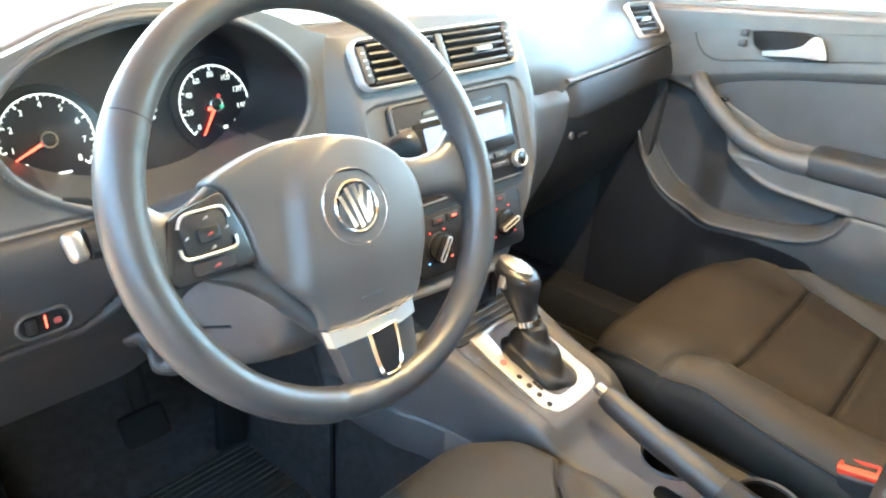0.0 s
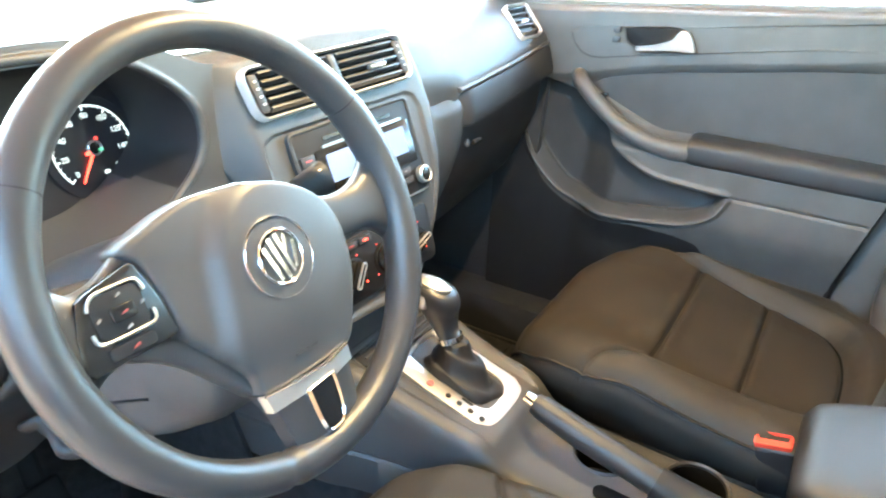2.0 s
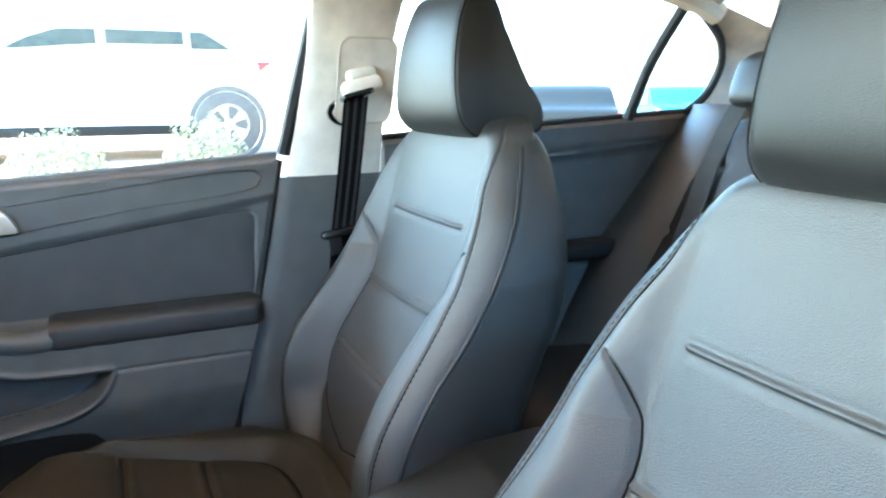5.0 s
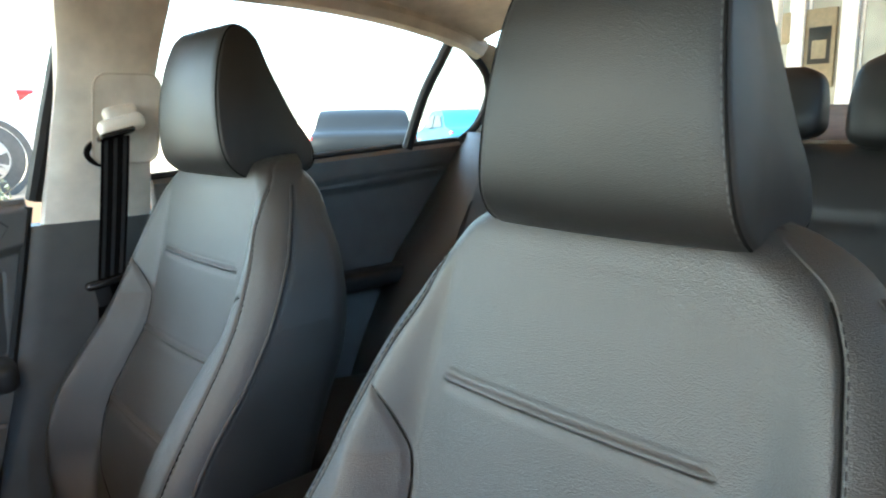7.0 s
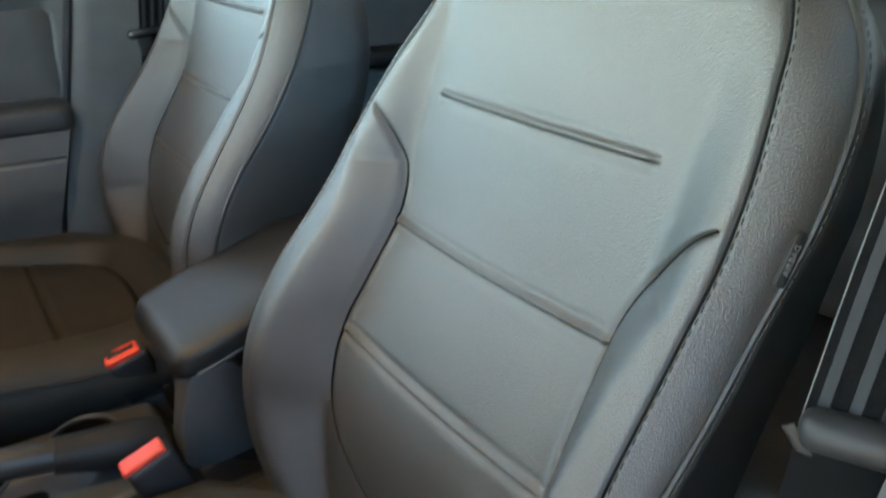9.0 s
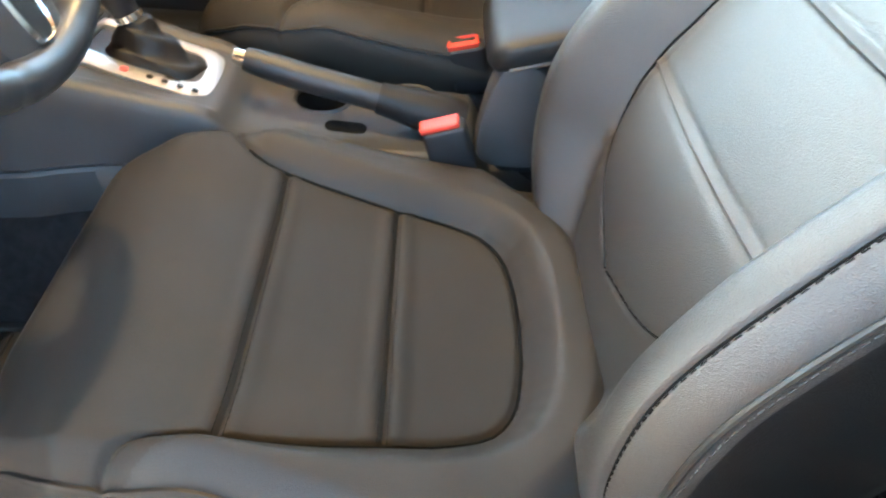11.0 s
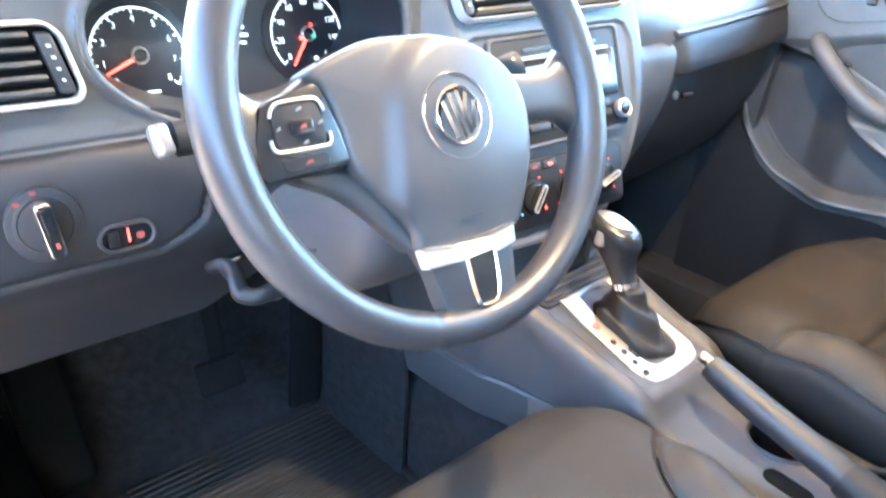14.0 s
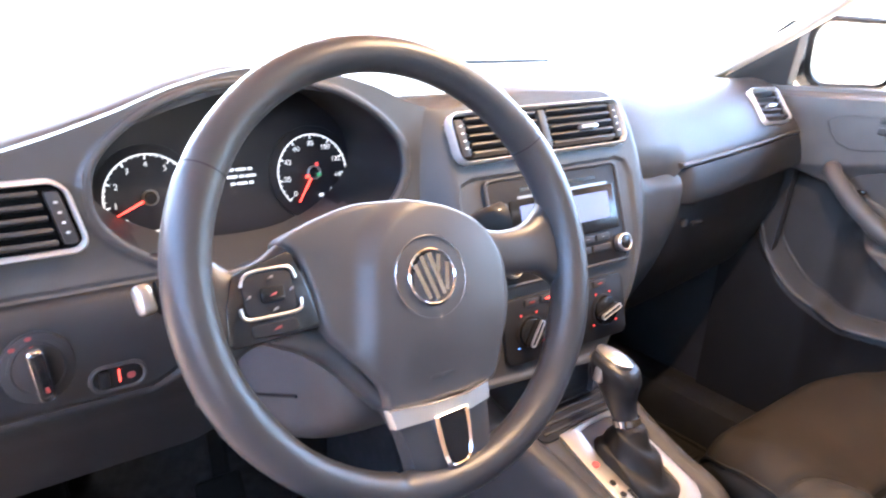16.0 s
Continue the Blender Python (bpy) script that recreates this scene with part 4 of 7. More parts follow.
    for y in ysamp:
        hw = float(spline(CUSH_Y[::-1], CUSH_W[::-1], y))
        x = us * hw
        z = cushion_top(x, np.full_like(x, y))
        b = np.linspace(1, -1, 14)[1:-1]
        bz = np.full_like(b, 0.14) + 0.10 * np.abs(b) ** 8
        rows.append(np.concatenate([np.stack([door_side(x, y, outer), y - corner_back(x, y, outer), np.maximum(z, 0.15)], -1), np.stack([door_side(b * (hw - 0.004), y, outer), y - 0.01 - corner_back(b * hw, y, outer), bz], -1)]))
    cush = part("cushion", shape("cushion", *sheet_mesh(np.asarray(rows)[:, ::-1] + o + np.array((0, 0, lift)), wrap_u=True, caps=True)), CUSHION_SKIN, seat, angle=60)
    cush.data.materials.append(CUSHION_INSERT)
    for f in cush.data.polygons:
        c_ = f.center - Vector(o)
        f.material_index = int(f.normal.z > 0.2 and -0.437 < c_.y < 0.02 and abs(c_.x) < float(spline(SEAM_Y, SEAM_HALF, c_.y)))
    for s in (-1, 1):
        yy = np.linspace(0.040, -0.46, 60)
        hw = spline(CUSH_Y[::-1], CUSH_W[::-1], yy)
        ln = np.stack([door_side(s * (hw - 0.005), yy, outer), yy - corner_back(s * hw, yy, outer), cushion_top(hw - 0.010, yy) - 0.006 + lift], -1) + o
        part("piping", tube([tuple(p) for p in ln], 0.0028, 6), LEATHER_SIDE, seat)
    for s in (-1, 1):
        ux, uy = np.array([p[0] for p in U_SEAM[5:]]), np.array([p[1] for p in U_SEAM[5:]])
        ln = np.stack([door_side(s * ux, uy, outer), uy - corner_back(s * ux, uy, outer), cushion_top(ux, uy) + 0.0012 + lift], -1) + o
        part("seam", tube([tuple(p) for p in ln], 0.0019, 6), THREAD, seat, "dark seam round the cushion panel")
    thr = bmesh.new()
    for yc, half in ((-0.179, 0.174), (-0.306, 0.151)):
        for off in (-0.0042, 0.0042):
            xs_ = np.linspace(-half, half, 50)
            stitches(thr, np.stack([xs_, np.full(50, yc + off), cushion_top(xs_, np.full(50, yc + off)) + 0.0002 + lift], -1) + o, 0.0075, 0.0045, 0.0005)
    tagged(part("stitching", thr, THREAD, seat, "dark stitches along the cushion seams"), kind="stuff")
    # frame under the cushion, rails, side shields
    part("seat_frame", box((cx, dy - 0.24, 0.115 + dz / 2), (0.40, 0.42, 0.08), 0.02), MATT_BLACK, seat)
    for s in (-1, 1):
        part("rail", box((cx + s * 0.18, dy - 0.24, 0.02), (0.04, 0.56, 0.05), 0.008), MATT_BLACK, seat)
        part("side_shield", box((cx + s * 0.238, dy - 0.26, 0.185 + dz), (0.024, 0.46, 0.11), 0.012, None, 3), PLASTIC_LOW, seat)
    return seat


front_seat(-0.367, 0.0, 0.0, 0.012, -1, "driver's seat in black leatherette with stitched seams and side airbag tag", 0.0, 0.012)
front_seat(0.357, -0.02, 0.026, 0.0, 1, "front passenger's seat in black leatherette with stitched seams", 0.018)

# rear bench
bench = thing("rear_seat", (0, -1.3, 0), "rear bench in black leatherette with three headrests", "car seat")
P = np.zeros((70, 150, 3))
for j, t in enumerate(np.linspace(0, 1, 70)):
    for i, u in enumerate(np.linspace(-1, 1, 150)):
        x = u * 0.60
        y = float(spline([0, 0.5, 0.85, 0.95, 1], [-1.20, -1.37, -1.50, -1.545, -1.60], t))
        z = float(spline([0, 0.5, 0.85, 0.95, 1], [0.40, 0.66, 0.88, 0.915, 0.92], t))
        z -= 0.05 * max(abs(u) - 0.75, 0) / 0.25 * t
        y += 0.012 * math.cos(u * math.pi * 3) * (1 - t)
        for tc in (0.3, 0.5, 0.72):
            y -= 0.007 * math.exp(-((t - tc) / 0.012) ** 2) * (0.08 < abs(u) % 0.66 / 0.66 < 0.92)
        for uc in (-0.30, 0.30):
            y -= 0.012 * math.exp(-((u - uc) / 0.012) ** 2)
        P[j, i] = (x, y, z)
part("backrest", shape("backrest", *solid_sheet(P, 0.10, (0, -0.9, -0.2))), LEATHER_SIDE, bench, angle=60)
part("cushion", box((0, -1.02, 0.29), (1.24, 0.50, 0.24), 0.06, turn(6, 0, 0), 4), LEATHER_SIDE, bench)
for s in (-1, 1):
    P = np.zeros((36, 14, 3))
    for j, z in enumerate(np.linspace(0.26, 0.935, 36)):
        a = np.array((0.752, rear_door_edge(min(z, 0.92)) + 0.004, z))
        b = np.array((0.520, float(spline([0.26, 0.40, 0.66, 0.88, 0.935], [-1.15, -1.215, -1.385, -1.515, -1.580], z)), z))
        for i, u in enumerate(np.linspace(0, 1, 14)):
            p = a + (b - a) * u
            p[1] += 0.035 * math.sin(math.pi * u) ** 0.8
            P[j, i] = (s * p[0], p[1], p[2])
    part("side_wing", shape("side_wing", *solid_sheet(P, 0.06, (0, -1, 0))), LEATHER, bench, "padded wing beside the rear backrest", angle=60)
for hx in (-0.43, -0.11, 0.40):
    rows = []
    big = 1.28 if hx < -0.3 else 1.0
    for t in np.linspace(0, 1, 20):
        w, f, b = (float(spline([0, 0.06, 0.25, 0.65, 0.90, 1.0], v, t)) for v in ((0.085, 0.112, 0.125, 0.122, 0.108, 0.080), (-1.540, -1.518, -1.508, -1.524, -1.540, -1.556), (-1.585, -1.598, -1.602, -1.596, -1.588, -1.580)))
        z = 0.985 + (0.925 + 0.127 * t - 0.985) * big
        rows.append([(hx + w * big * math.copysign(abs(math.cos(a)) ** 0.55, math.cos(a)), (f + b) / 2 + (f - b) / 2 * math.copysign(abs(math.sin(a)) ** 0.6, math.sin(a)), z) for a in np.linspace(0, 2 * math.pi, 49)[:-1]])
    part("headrest", shape("headrest", *sheet_mesh(np.asarray(rows), wrap_u=True, caps=True)), LEATHER_SIDE, bench, "low black headrest", angle=60)


# ---- dashboard ----
dash = thing("dashboard", (0.0, 0.35, 0.45), "dark grey moulded dashboard with round dials, silver-rimmed vents and radio", "dashboard")
TOP_X = [-0.75, -0.66, -0.60, -0.54, -0.47, -0.40, -0.33, -0.26, -0.205, -0.17, -0.11, -0.02, 0.10, 0.16, 0.24, 0.40, 0.60, 0.72]
TOP_Z = [0.752, 0.765, 0.779, 0.798, 0.824, 0.838, 0.835, 0.819, 0.797, 0.793, 0.805, 0.811, 0.809, 0.798, 0.802, 0.806, 0.800, 0.790]


def centre_y(x, z):
    """y of the centre stack's face, which leans back and turns a little to the driver."""
    return spline([0.46, 0.55, 0.61, 0.68, 0.74, 0.78, 0.80, 0.82], [0.112, 0.135, 0.152, 0.178, 0.204, 0.2215, 0.230, 0.239], z) - 0.12 * x


def driver_y(x, z):
    """y of the driver's side of the dashboard's face."""
    y = spline([0.42, 0.50, 0.53, 0.56, 0.64, 0.652, 0.69, 0.76, 0.84], [0.285, 0.240, 0.221, 0.207, 0.222, 0.232, 0.240, 0.250, 0.262], z)
    return y + 0.02 * step(-0.66, -0.75, x)


# upper surface, from the rear lip to the windscreen
V, U = np.meshgrid(np.linspace(0, 1, 50), np.linspace(0, 1, 220), indexing="ij")
X = -0.75 + 1.47 * U
zt = spline(TOP_X, TOP_Z, X)
lip = spline([-0.75, -0.2, -0.15, 0.12, 0.18, 0.30, 0.72], [0.266, 0.262, 0.262, 0.240, 0.300, 0.330, 0.340], X)
Y = lip + (0.97 - lip) * V
Z = zt + (0.800 - zt) * step(0.02, 0.42, V) + 0.010 * np.sin(np.pi * np.clip(V * 1.4, 0, 1)) - 0.010 * step(0.03, 0.0, V)
part("top_panel", shape("top_panel", *solid_sheet(np.stack([X, Y, Z], -1), 0.012, (0, 0, -1))), PLASTIC, dash, "soft dark grey dashboard top with a raised cowl over the dials")

part("defroster_strip", box((0.235, 0.610, 0.8125), (0.35, 0.020, 0.005), 0.002, turn(0, 0, 10)), PLASTIC_LOW, dash, "dark defroster outlet under the windscreen")

# driver's face, with the hollow for the dials: an upper and a lower panel
def driver_face(name, low, high, rows, mat, label):
    V, U = np.meshgrid(np.linspace(0, 1, rows), np.linspace(0, 1, 230), indexing="ij")
    X = -0.75 + 0.60 * U
    zt = spline(TOP_X, TOP_Z, X) - 0.002
    foot = spline([-0.75, -0.48, -0.42, -0.36, -0.15], [0.425, 0.425, 0.460, 0.505, 0.505], X) if low < 0.6 else low + 0.0 * X
    Z = foot + (np.minimum(zt, high) - foot) * V
    Y = driver_y(X, Z)
    ux, uz = (X + 0.392) / 0.170, (Z - 0.730) / spline([-0.58, -0.5, -0.40, -0.31, -0.25, -0.2], [0.060, 0.084, 0.094, 0.090, 0.074, 0.055], X)
    rad = (np.abs(ux) ** 2.6 + np.abs(uz) ** 2.6) ** (1 / 2.6)
    Y = Y + 0.128 * step(1.0, 0.98, rad) - 0.004 * np.exp(-((rad - 1.02) / 0.02) ** 2)
    Y = Y + 0.004 * np.exp(-((Z - 0.648) / 0.0035) ** 2) * step(-0.40, -0.48, X)
    lower = lines_distance(X, Z, [(-0.75, 0.545), (-0.53, 0.545), (-0.49, 0.57), (-0.475, 0.62), (-0.47, 0.645)])
    Y = Y + 0.005 * np.exp(-(lower / 0.003) ** 2)
    ob = part(name, shape(name, *solid_sheet(np.stack([X, Y, Z], -1), 0.012, (0, 1, 0))), mat, dash, label)
    # the recess's shade is coloured in: faces inside the hollow turn black
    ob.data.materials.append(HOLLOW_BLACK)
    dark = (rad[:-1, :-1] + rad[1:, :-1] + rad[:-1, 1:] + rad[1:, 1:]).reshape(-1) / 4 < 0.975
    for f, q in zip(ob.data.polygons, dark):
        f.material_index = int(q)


# lower dash plastic darkened, as the panel faces down away from the light
KNEE_SHADE = material("knee_shade", (0.018, 0.018, 0.0195), 0.52, bump=0.22, bump_scale=1500, kind="voronoi", vary=0.12)
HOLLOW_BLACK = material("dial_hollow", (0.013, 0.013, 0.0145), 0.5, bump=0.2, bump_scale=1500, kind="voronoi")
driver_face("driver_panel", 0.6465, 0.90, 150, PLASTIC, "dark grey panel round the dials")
driver_face("lower_panel", 0.505, 0.6455, 80, KNEE_SHADE, "panel under the dials, darkened for shade")
bead = []
for q in np.linspace(0, 2 * math.pi, 121)[:-1]:
    cq, sq = math.cos(q), math.sin(q)
    x = -0.392 + 0.170 * math.copysign(abs(cq) ** (2 / 2.6), cq)
    z = 0.730 + float(spline([-0.58, -0.5, -0.40, -0.31, -0.25, -0.2], [0.060, 0.084, 0.094, 0.090, 0.074, 0.055], x)) * math.copysign(abs(sq) ** (2 / 2.6), sq)
    bead.append((x, float(driver_y(x, z)) + 0.0005, z))
hollow = []
for k, depth in ((1.0, 0.0), (0.985, 0.012), (0.965, 0.035), (0.94, 0.070), (0.91, 0.112)):
    hollow.append([(-0.392 + (x + 0.392) * k, y + depth, 0.730 + (z - 0.730) * k) for x, y, z in bead])
rim_ = part("dial_hollow", shape("dial_hollow", *sheet_mesh(np.asarray(hollow), wrap_u=True)), HOLLOW_BLACK, dash, "hollow round the dials, walls coloured dark for shade", angle=60)
# the floor keeps the lit grey of the dash, the walls their painted shade
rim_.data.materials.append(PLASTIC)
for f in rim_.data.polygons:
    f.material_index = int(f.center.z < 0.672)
part("cowl_edge", tube(bead, 0.0048, 10, True), PLASTIC, dash, "rounded edge of the hollow round the dials")
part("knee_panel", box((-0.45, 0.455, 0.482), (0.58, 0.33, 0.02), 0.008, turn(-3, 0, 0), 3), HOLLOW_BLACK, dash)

# centre stack: it leans back, and runs over to the dials' cowl on the driver's side
STACK_TILT = radians(3.1)
INSET = [(-0.172, 0.47), (-0.171, 0.690), (-0.166, 0.704), (-0.150, 0.7105), (0.090, 0.7235), (0.106, 0.718), (0.113, 0.700), (0.107, 0.60), (0.084, 0.53), (0.050, 0.47)]


def stack_right(z):
    return spline([0.465, 0.515, 0.577, 0.62, 0.67, 0.70, 0.745, 0.775, 0.795, 0.806, 0.813], [0.040, 0.078, 0.114, 0.130, 0.141, 0.145, 0.143, 0.136, 0.124, 0.109, 0.085], z)


rows = []
for v in np.linspace(0, 1, 160):
    sec = []
    zc = 0.465 + 0.348 * v
    xr, xl = float(stack_right(zc)), float(spline([0.465, 0.63, 0.69, 0.81], [-0.178, -0.182, -0.205, -0.216], zc))
    for x in np.linspace(xl, xr, 170):
        top = float(spline(TOP_X, TOP_Z, min(x, 0.05))) + 0.002
        z = 0.465 + (top - 0.465) * v
        y = float(centre_y(x, z))
        back = float(step(-0.168, -0.214, x))
        y = y * (1 - back) + (float(driver_y(x, z)) + 0.006) * back
        y += 0.012 * float(step(top - 0.008, top, z)) ** 2
        e = max((x - (xr - 0.020)) / 0.020, 0)
        y += 0.020 * (1 - math.sqrt(max(1 - e * e, 0)))
        if x > -0.2:
            d = float(inside(np.array([x]), np.array([z]), INSET)[0])
            y += 0.0045 * float(step(0.001, -0.004, d))
        sec.append((x, y, z))
    for y2 in (0.04, 0.12, 0.25):
        sec.append((xr + 0.10 * y2, float(centre_y(xr, zc)) + 0.020 + y2, zc))
    for y2 in (0.25, 0.04):
        zl = 0.465 + (float(spline(TOP_X, TOP_Z, xl)) - 0.001 - 0.465) * v
        sec.append((xl, float(driver_y(xl, zl)) + y2, zl - 0.012 * float(step(0.04, 0.25, y2)) * v))
    rows.append(sec)
part("centre_panel", shape("centre_panel", *sheet_mesh(np.asarray(rows), wrap_u=True, caps=True)), PLASTIC, dash, "dark grey centre panel leaning back", angle=50)


def on_stack(x, z, lift=0.0):
    """A matrix on the centre stack's face: x to the right, y up, z towards the seats."""
    y = float(centre_y(x, z))
    dz = float(centre_y(x, z + 0.01) - centre_y(x, z - 0.01)) / 0.02
    m = axes((x, y, z), (1, -0.12, 0), (0, dz, 1))
    return m @ Matrix.Rotation(STACK_TILT, 4, "Z") @ Matrix.Translation((0, 0, lift))


def on_face(x, z, lift=0.0, tilt=0.08):
    m = axes((x, float(driver_y(x, z)), z), (1, 0, 0), (0, tilt, 1))
    return m @ Matrix.Translation((0, 0, lift))


RIM_SILVER = material("vent_rim_silver", (0.72, 0.71, 0.69), 0.38, metal=0.45, vary=0.05)

DUCT_BLACK = material("duct_black", (0.004, 0.004, 0.004), 0.85, spec=0.1)
# plastic darkened to stand for shade, mainly under the passenger's pad
SHADED_PLASTIC = material("shaded_plastic", (0.015, 0.015, 0.016), 0.55, bump=0.22, bump_scale=1500, kind="voronoi", vary=0.12)


SLAT_BLACK = material("slat_black", (0.034, 0.034, 0.036), 0.45, vary=0.1)


def leaning(k):
    """A shear that leans upright edges to the side."""
    return Matrix(((1, k, 0, 0), (0, 1, 0, 0), (0, 0, 1, 0), (0, 0, 0, 1)))


def air_vent(m, w, h, wheel_side, tabs, split=False):
    """A vent: silver rim, dark box, slats with a silver tab, thumb wheel."""
    vent = part("air_vent", plate(rrect(w - 0.006, h - 0.006, 0.010, 5), m, -0.006, 0.002), DUCT_BLACK, dash, "dark air vent with a silver rim")
    part("silver_rim", ring(rrect(w, h, 0.016, 7), rrect(w - 0.0080, h - 0.0080, 0.012, 7), m, -0.004, 0.0125, 0.0105), RIM_SILVER, vent, "satin silver vent rim")
    cells = []
    ww = 0.016
    inner = w - 0.016 - ww * (2 if split else 1)
    if split:
        cells = [(-(inner / 4) - 0.005, inner / 2 - 0.008), (inner / 4 + 0.005, inner / 2 - 0.008)]
        part("divider", box((0, 0, 0), (0.012, h - 0.014, 0.010), 0.003), PLASTIC, vent).data.transform(m @ Matrix.Translation((0, 0, 0.007)))
    else:
        cells = [(-wheel_side * ww / 2, inner)]
    for cx, cw in cells:
        for k in range(5):
            y = -h / 2 + 0.006 + (h - 0.012) * (k + 0.5) / 5
            sl = part("slat", box((0, 0, 0), (cw, 0.0040, 0.0100), 0.0010, turn(-24, 0, 0)), SLAT_BLACK, vent)
            sl.data.transform(m @ Matrix.Translation((cx, y, 0.0065)))
    for cx, cy in tabs:
        tb = part("tab", box((0, 0, 0), (0.030, 0.0060, 0.010), 0.002), SATIN, vent, "silver direction tab")
        tb.data.transform(m @ Matrix.Translation((cx, cy, 0.0125)))
    for s in ((-1, 1) if split else (wheel_side,)):
        th = part("thumb_wheel", box((0, 0, 0), (0.013, h - 0.018, 0.008), 0.003), PLASTIC_LOW, vent)
        th.data.transform(m @ Matrix.Translation((s * (w / 2 - 0.014), 0, 0.0065)))
        for k in range(4):
            dt = part("mark", box((0, 0, 0), (0.003, 0.0018, 0.001), 0.0), WHITE_PRINT, th)
            dt.data.transform(m @ Matrix.Translation((s * (w / 2 - 0.014), 0.014 - 0.009 * k, 0.0111)))
    return vent


air_vent(on_stack(-0.033, 0.7607, 0.002) @ leaning(-0.09), 0.278, 0.0635, 1, [(-0.052, -0.004), (0.070, -0.004)], split=True)
air_vent(on_face(-0.665, 0.716, 0.003) @ leaning(-0.24), 0.186, 0.066, 1, [(-0.02, -0.006)])
air_vent(axes((0.628, 0.262, 0.7585), (1, 0.02, 0), (0, 0.70, 0.70)) @ leaning(0.26), 0.108, 0.080, 1, [(-0.01, -0.006)])

# dials
dials = part("instrument_panel", plate([(x * 0.196, z * 0.100) for x, z in oval(1, 1, 48)], axes((-0.388, 0.352, 0.715), (1, 0, 0), (0, 0.22, 1)), -0.01, 0.0), DIAL_BLACK, dash, "black instrument panel with two round dials")


def dial(cx, cz, r, a0, a1, majors, minors, labels, needle, red_from=None):
    m = axes((cx, 0.3495, cz), (1, 0, 0), (0, 0.22, 1))
    face = part("dial", plate(oval(r + 0.010, r + 0.010, 48), m, 0.0, 0.003, 0.001), DIAL_BLACK, dials, "round dial with white figures")
    arc = bmesh.new()
    n = 44
    stop = n
    pts_o = [(math.cos(radians(a0 + (a1 - a0) * i / n)), math.sin(radians(a0 + (a1 - a0) * i / n))) for i in range(n + 1)]
    for i in range(n):
        q = [m @ Vector((c * rr, s * rr, 0.0036)) for (c, s), rr in ((pts_o[i], r), (pts_o[i + 1], r), (pts_o[i + 1], r - 0.0016), (pts_o[i], r - 0.0016))]
        arc.faces.new([arc.verts.new(p) for p in q])
    for count, length, wide in ((majors, 0.006, 0.0009), (minors, 0.0032, 0.0006)):
        for i in range(count):
            a = radians(a0 + (a1 - a0) * i / (count - 1))
            c, s = math.cos(a), math.sin(a)
            q = [m @ Vector((c * rr - s * t, s * rr + c * t, 0.0038)) for rr, t in ((r, wide), (r, -wide), (r - length, -wide), (r - length, wide))]
            arc.faces.new([arc.verts.new(p) for p in q])
    part("dial_scale", arc, DIAL_GLOW, dials, "white dial scale")
    for i, tx in enumerate(labels):
        a = radians(a0 + (a1 - a0) * i / (len(labels) - 1))
        lettering(tx, 0.0088, m @ Matrix.Translation((math.cos(a) * (r - 0.0115), math.sin(a) * (r - 0.0115), 0.0038)), 0.0001, DIAL_GLOW, dials, "figure")
    a = radians(needle)
    nd = plate([(0.006, -0.0015), (r - 0.006, -0.0006), (r - 0.006, 0.0006), (0.006, 0.0015)], m @ Matrix.Rotation(a, 4, "Z"), 0.005, 0.0065)
    part("needle", nd, RED_GLOW, dials, "lit red needle")
    part("hub", ring(oval(0.0085, 0.0085, 28), oval(0.0068, 0.0068, 28), m, 0.004, 0.008), SATIN, dials)
    part("hub_cap", plate(oval(0.007, 0.007, 28), m, 0.004, 0.007), GLOSS_BLACK, dials)
    return m


dm = dial(-0.482, 0.693, 0.047, 222, -42, 9, 33, [str(i) for i in range(9)], 204)
part("icon", plate(rrect(0.014, 0.0022, 0.001, 2), dm @ Matrix.Translation((0.008, -0.036, 0.0035)), 0, 0.0006), DIAL_GLOW, dials)
dm = dial(-0.288, 0.702, 0.047, 222, -42, 9, 33, [str(i) for i in range(0, 161, 20)], 236)
for ox, oy, mt, w in ((-0.010, -0.004, RED_GLOW, 0.006), (0.004, 0.010, ICON_RED, 0.004), (0.006, -0.003, GREEN_GLOW, 0.006), (0.006, -0.028, DIAL_GLOW, 0.006)):
    part("icon", plate(rrect(w, 0.004, 0.001, 2), dm @ Matrix.Translation((ox, oy, 0.0072)), 0, 0.0006), mt, dials)
mc = axes((-0.385, 0.3495, 0.700), (1, 0, 0), (0, 0.22, 1))
for k in range(9):
    part("display_bar", plate(rrect(0.006 + 0.007 * (k % 2), 0.0034, 0.001, 2), mc @ Matrix.Translation((0.011 * (k % 3) - 0.004, 0.014 - 0.008 * (k // 3), 0.0)), 0.0, 0.0008), DIAL_GLOW, dials)

# small grille beside the dials, light switch, dimmer
gm = on_face(-0.505, 0.664, 0.001)
part("sensor", plate(rrect(0.030, 0.010, 0.005, 4), gm @ Matrix.Rotation(radians(-14), 4, "Z"), -0.002, 0.002, 0.001), MATT_BLACK, dash)
sm = on_face(-0.622, 0.596, 0.001) @ Matrix.Diagonal((0.78, 0.86, 0.8, 1))
sw = part("light_switch", plate(oval(0.037, 0.037, 40), sm, -0.004, 0.004, 0.002), PLASTIC_LOW, dash, "round headlight switch with a silver grip")
part("switch_bowl", ring(oval(0.030, 0.030, 40), oval(0.024, 0.024, 40), sm, 0.002, 0.0055, 0.003), PLASTIC_LOW, sw)
gt = sm @ Matrix.Rotation(radians(8), 4, "Z")
grip = part("grip", box((0, 0, 0.016), (0.0150, 0.050, 0.024), 0.004, None, 3), GLOSS_BLACK, sw, "black grip with bright silver sides")
grip.data.transform(gt)
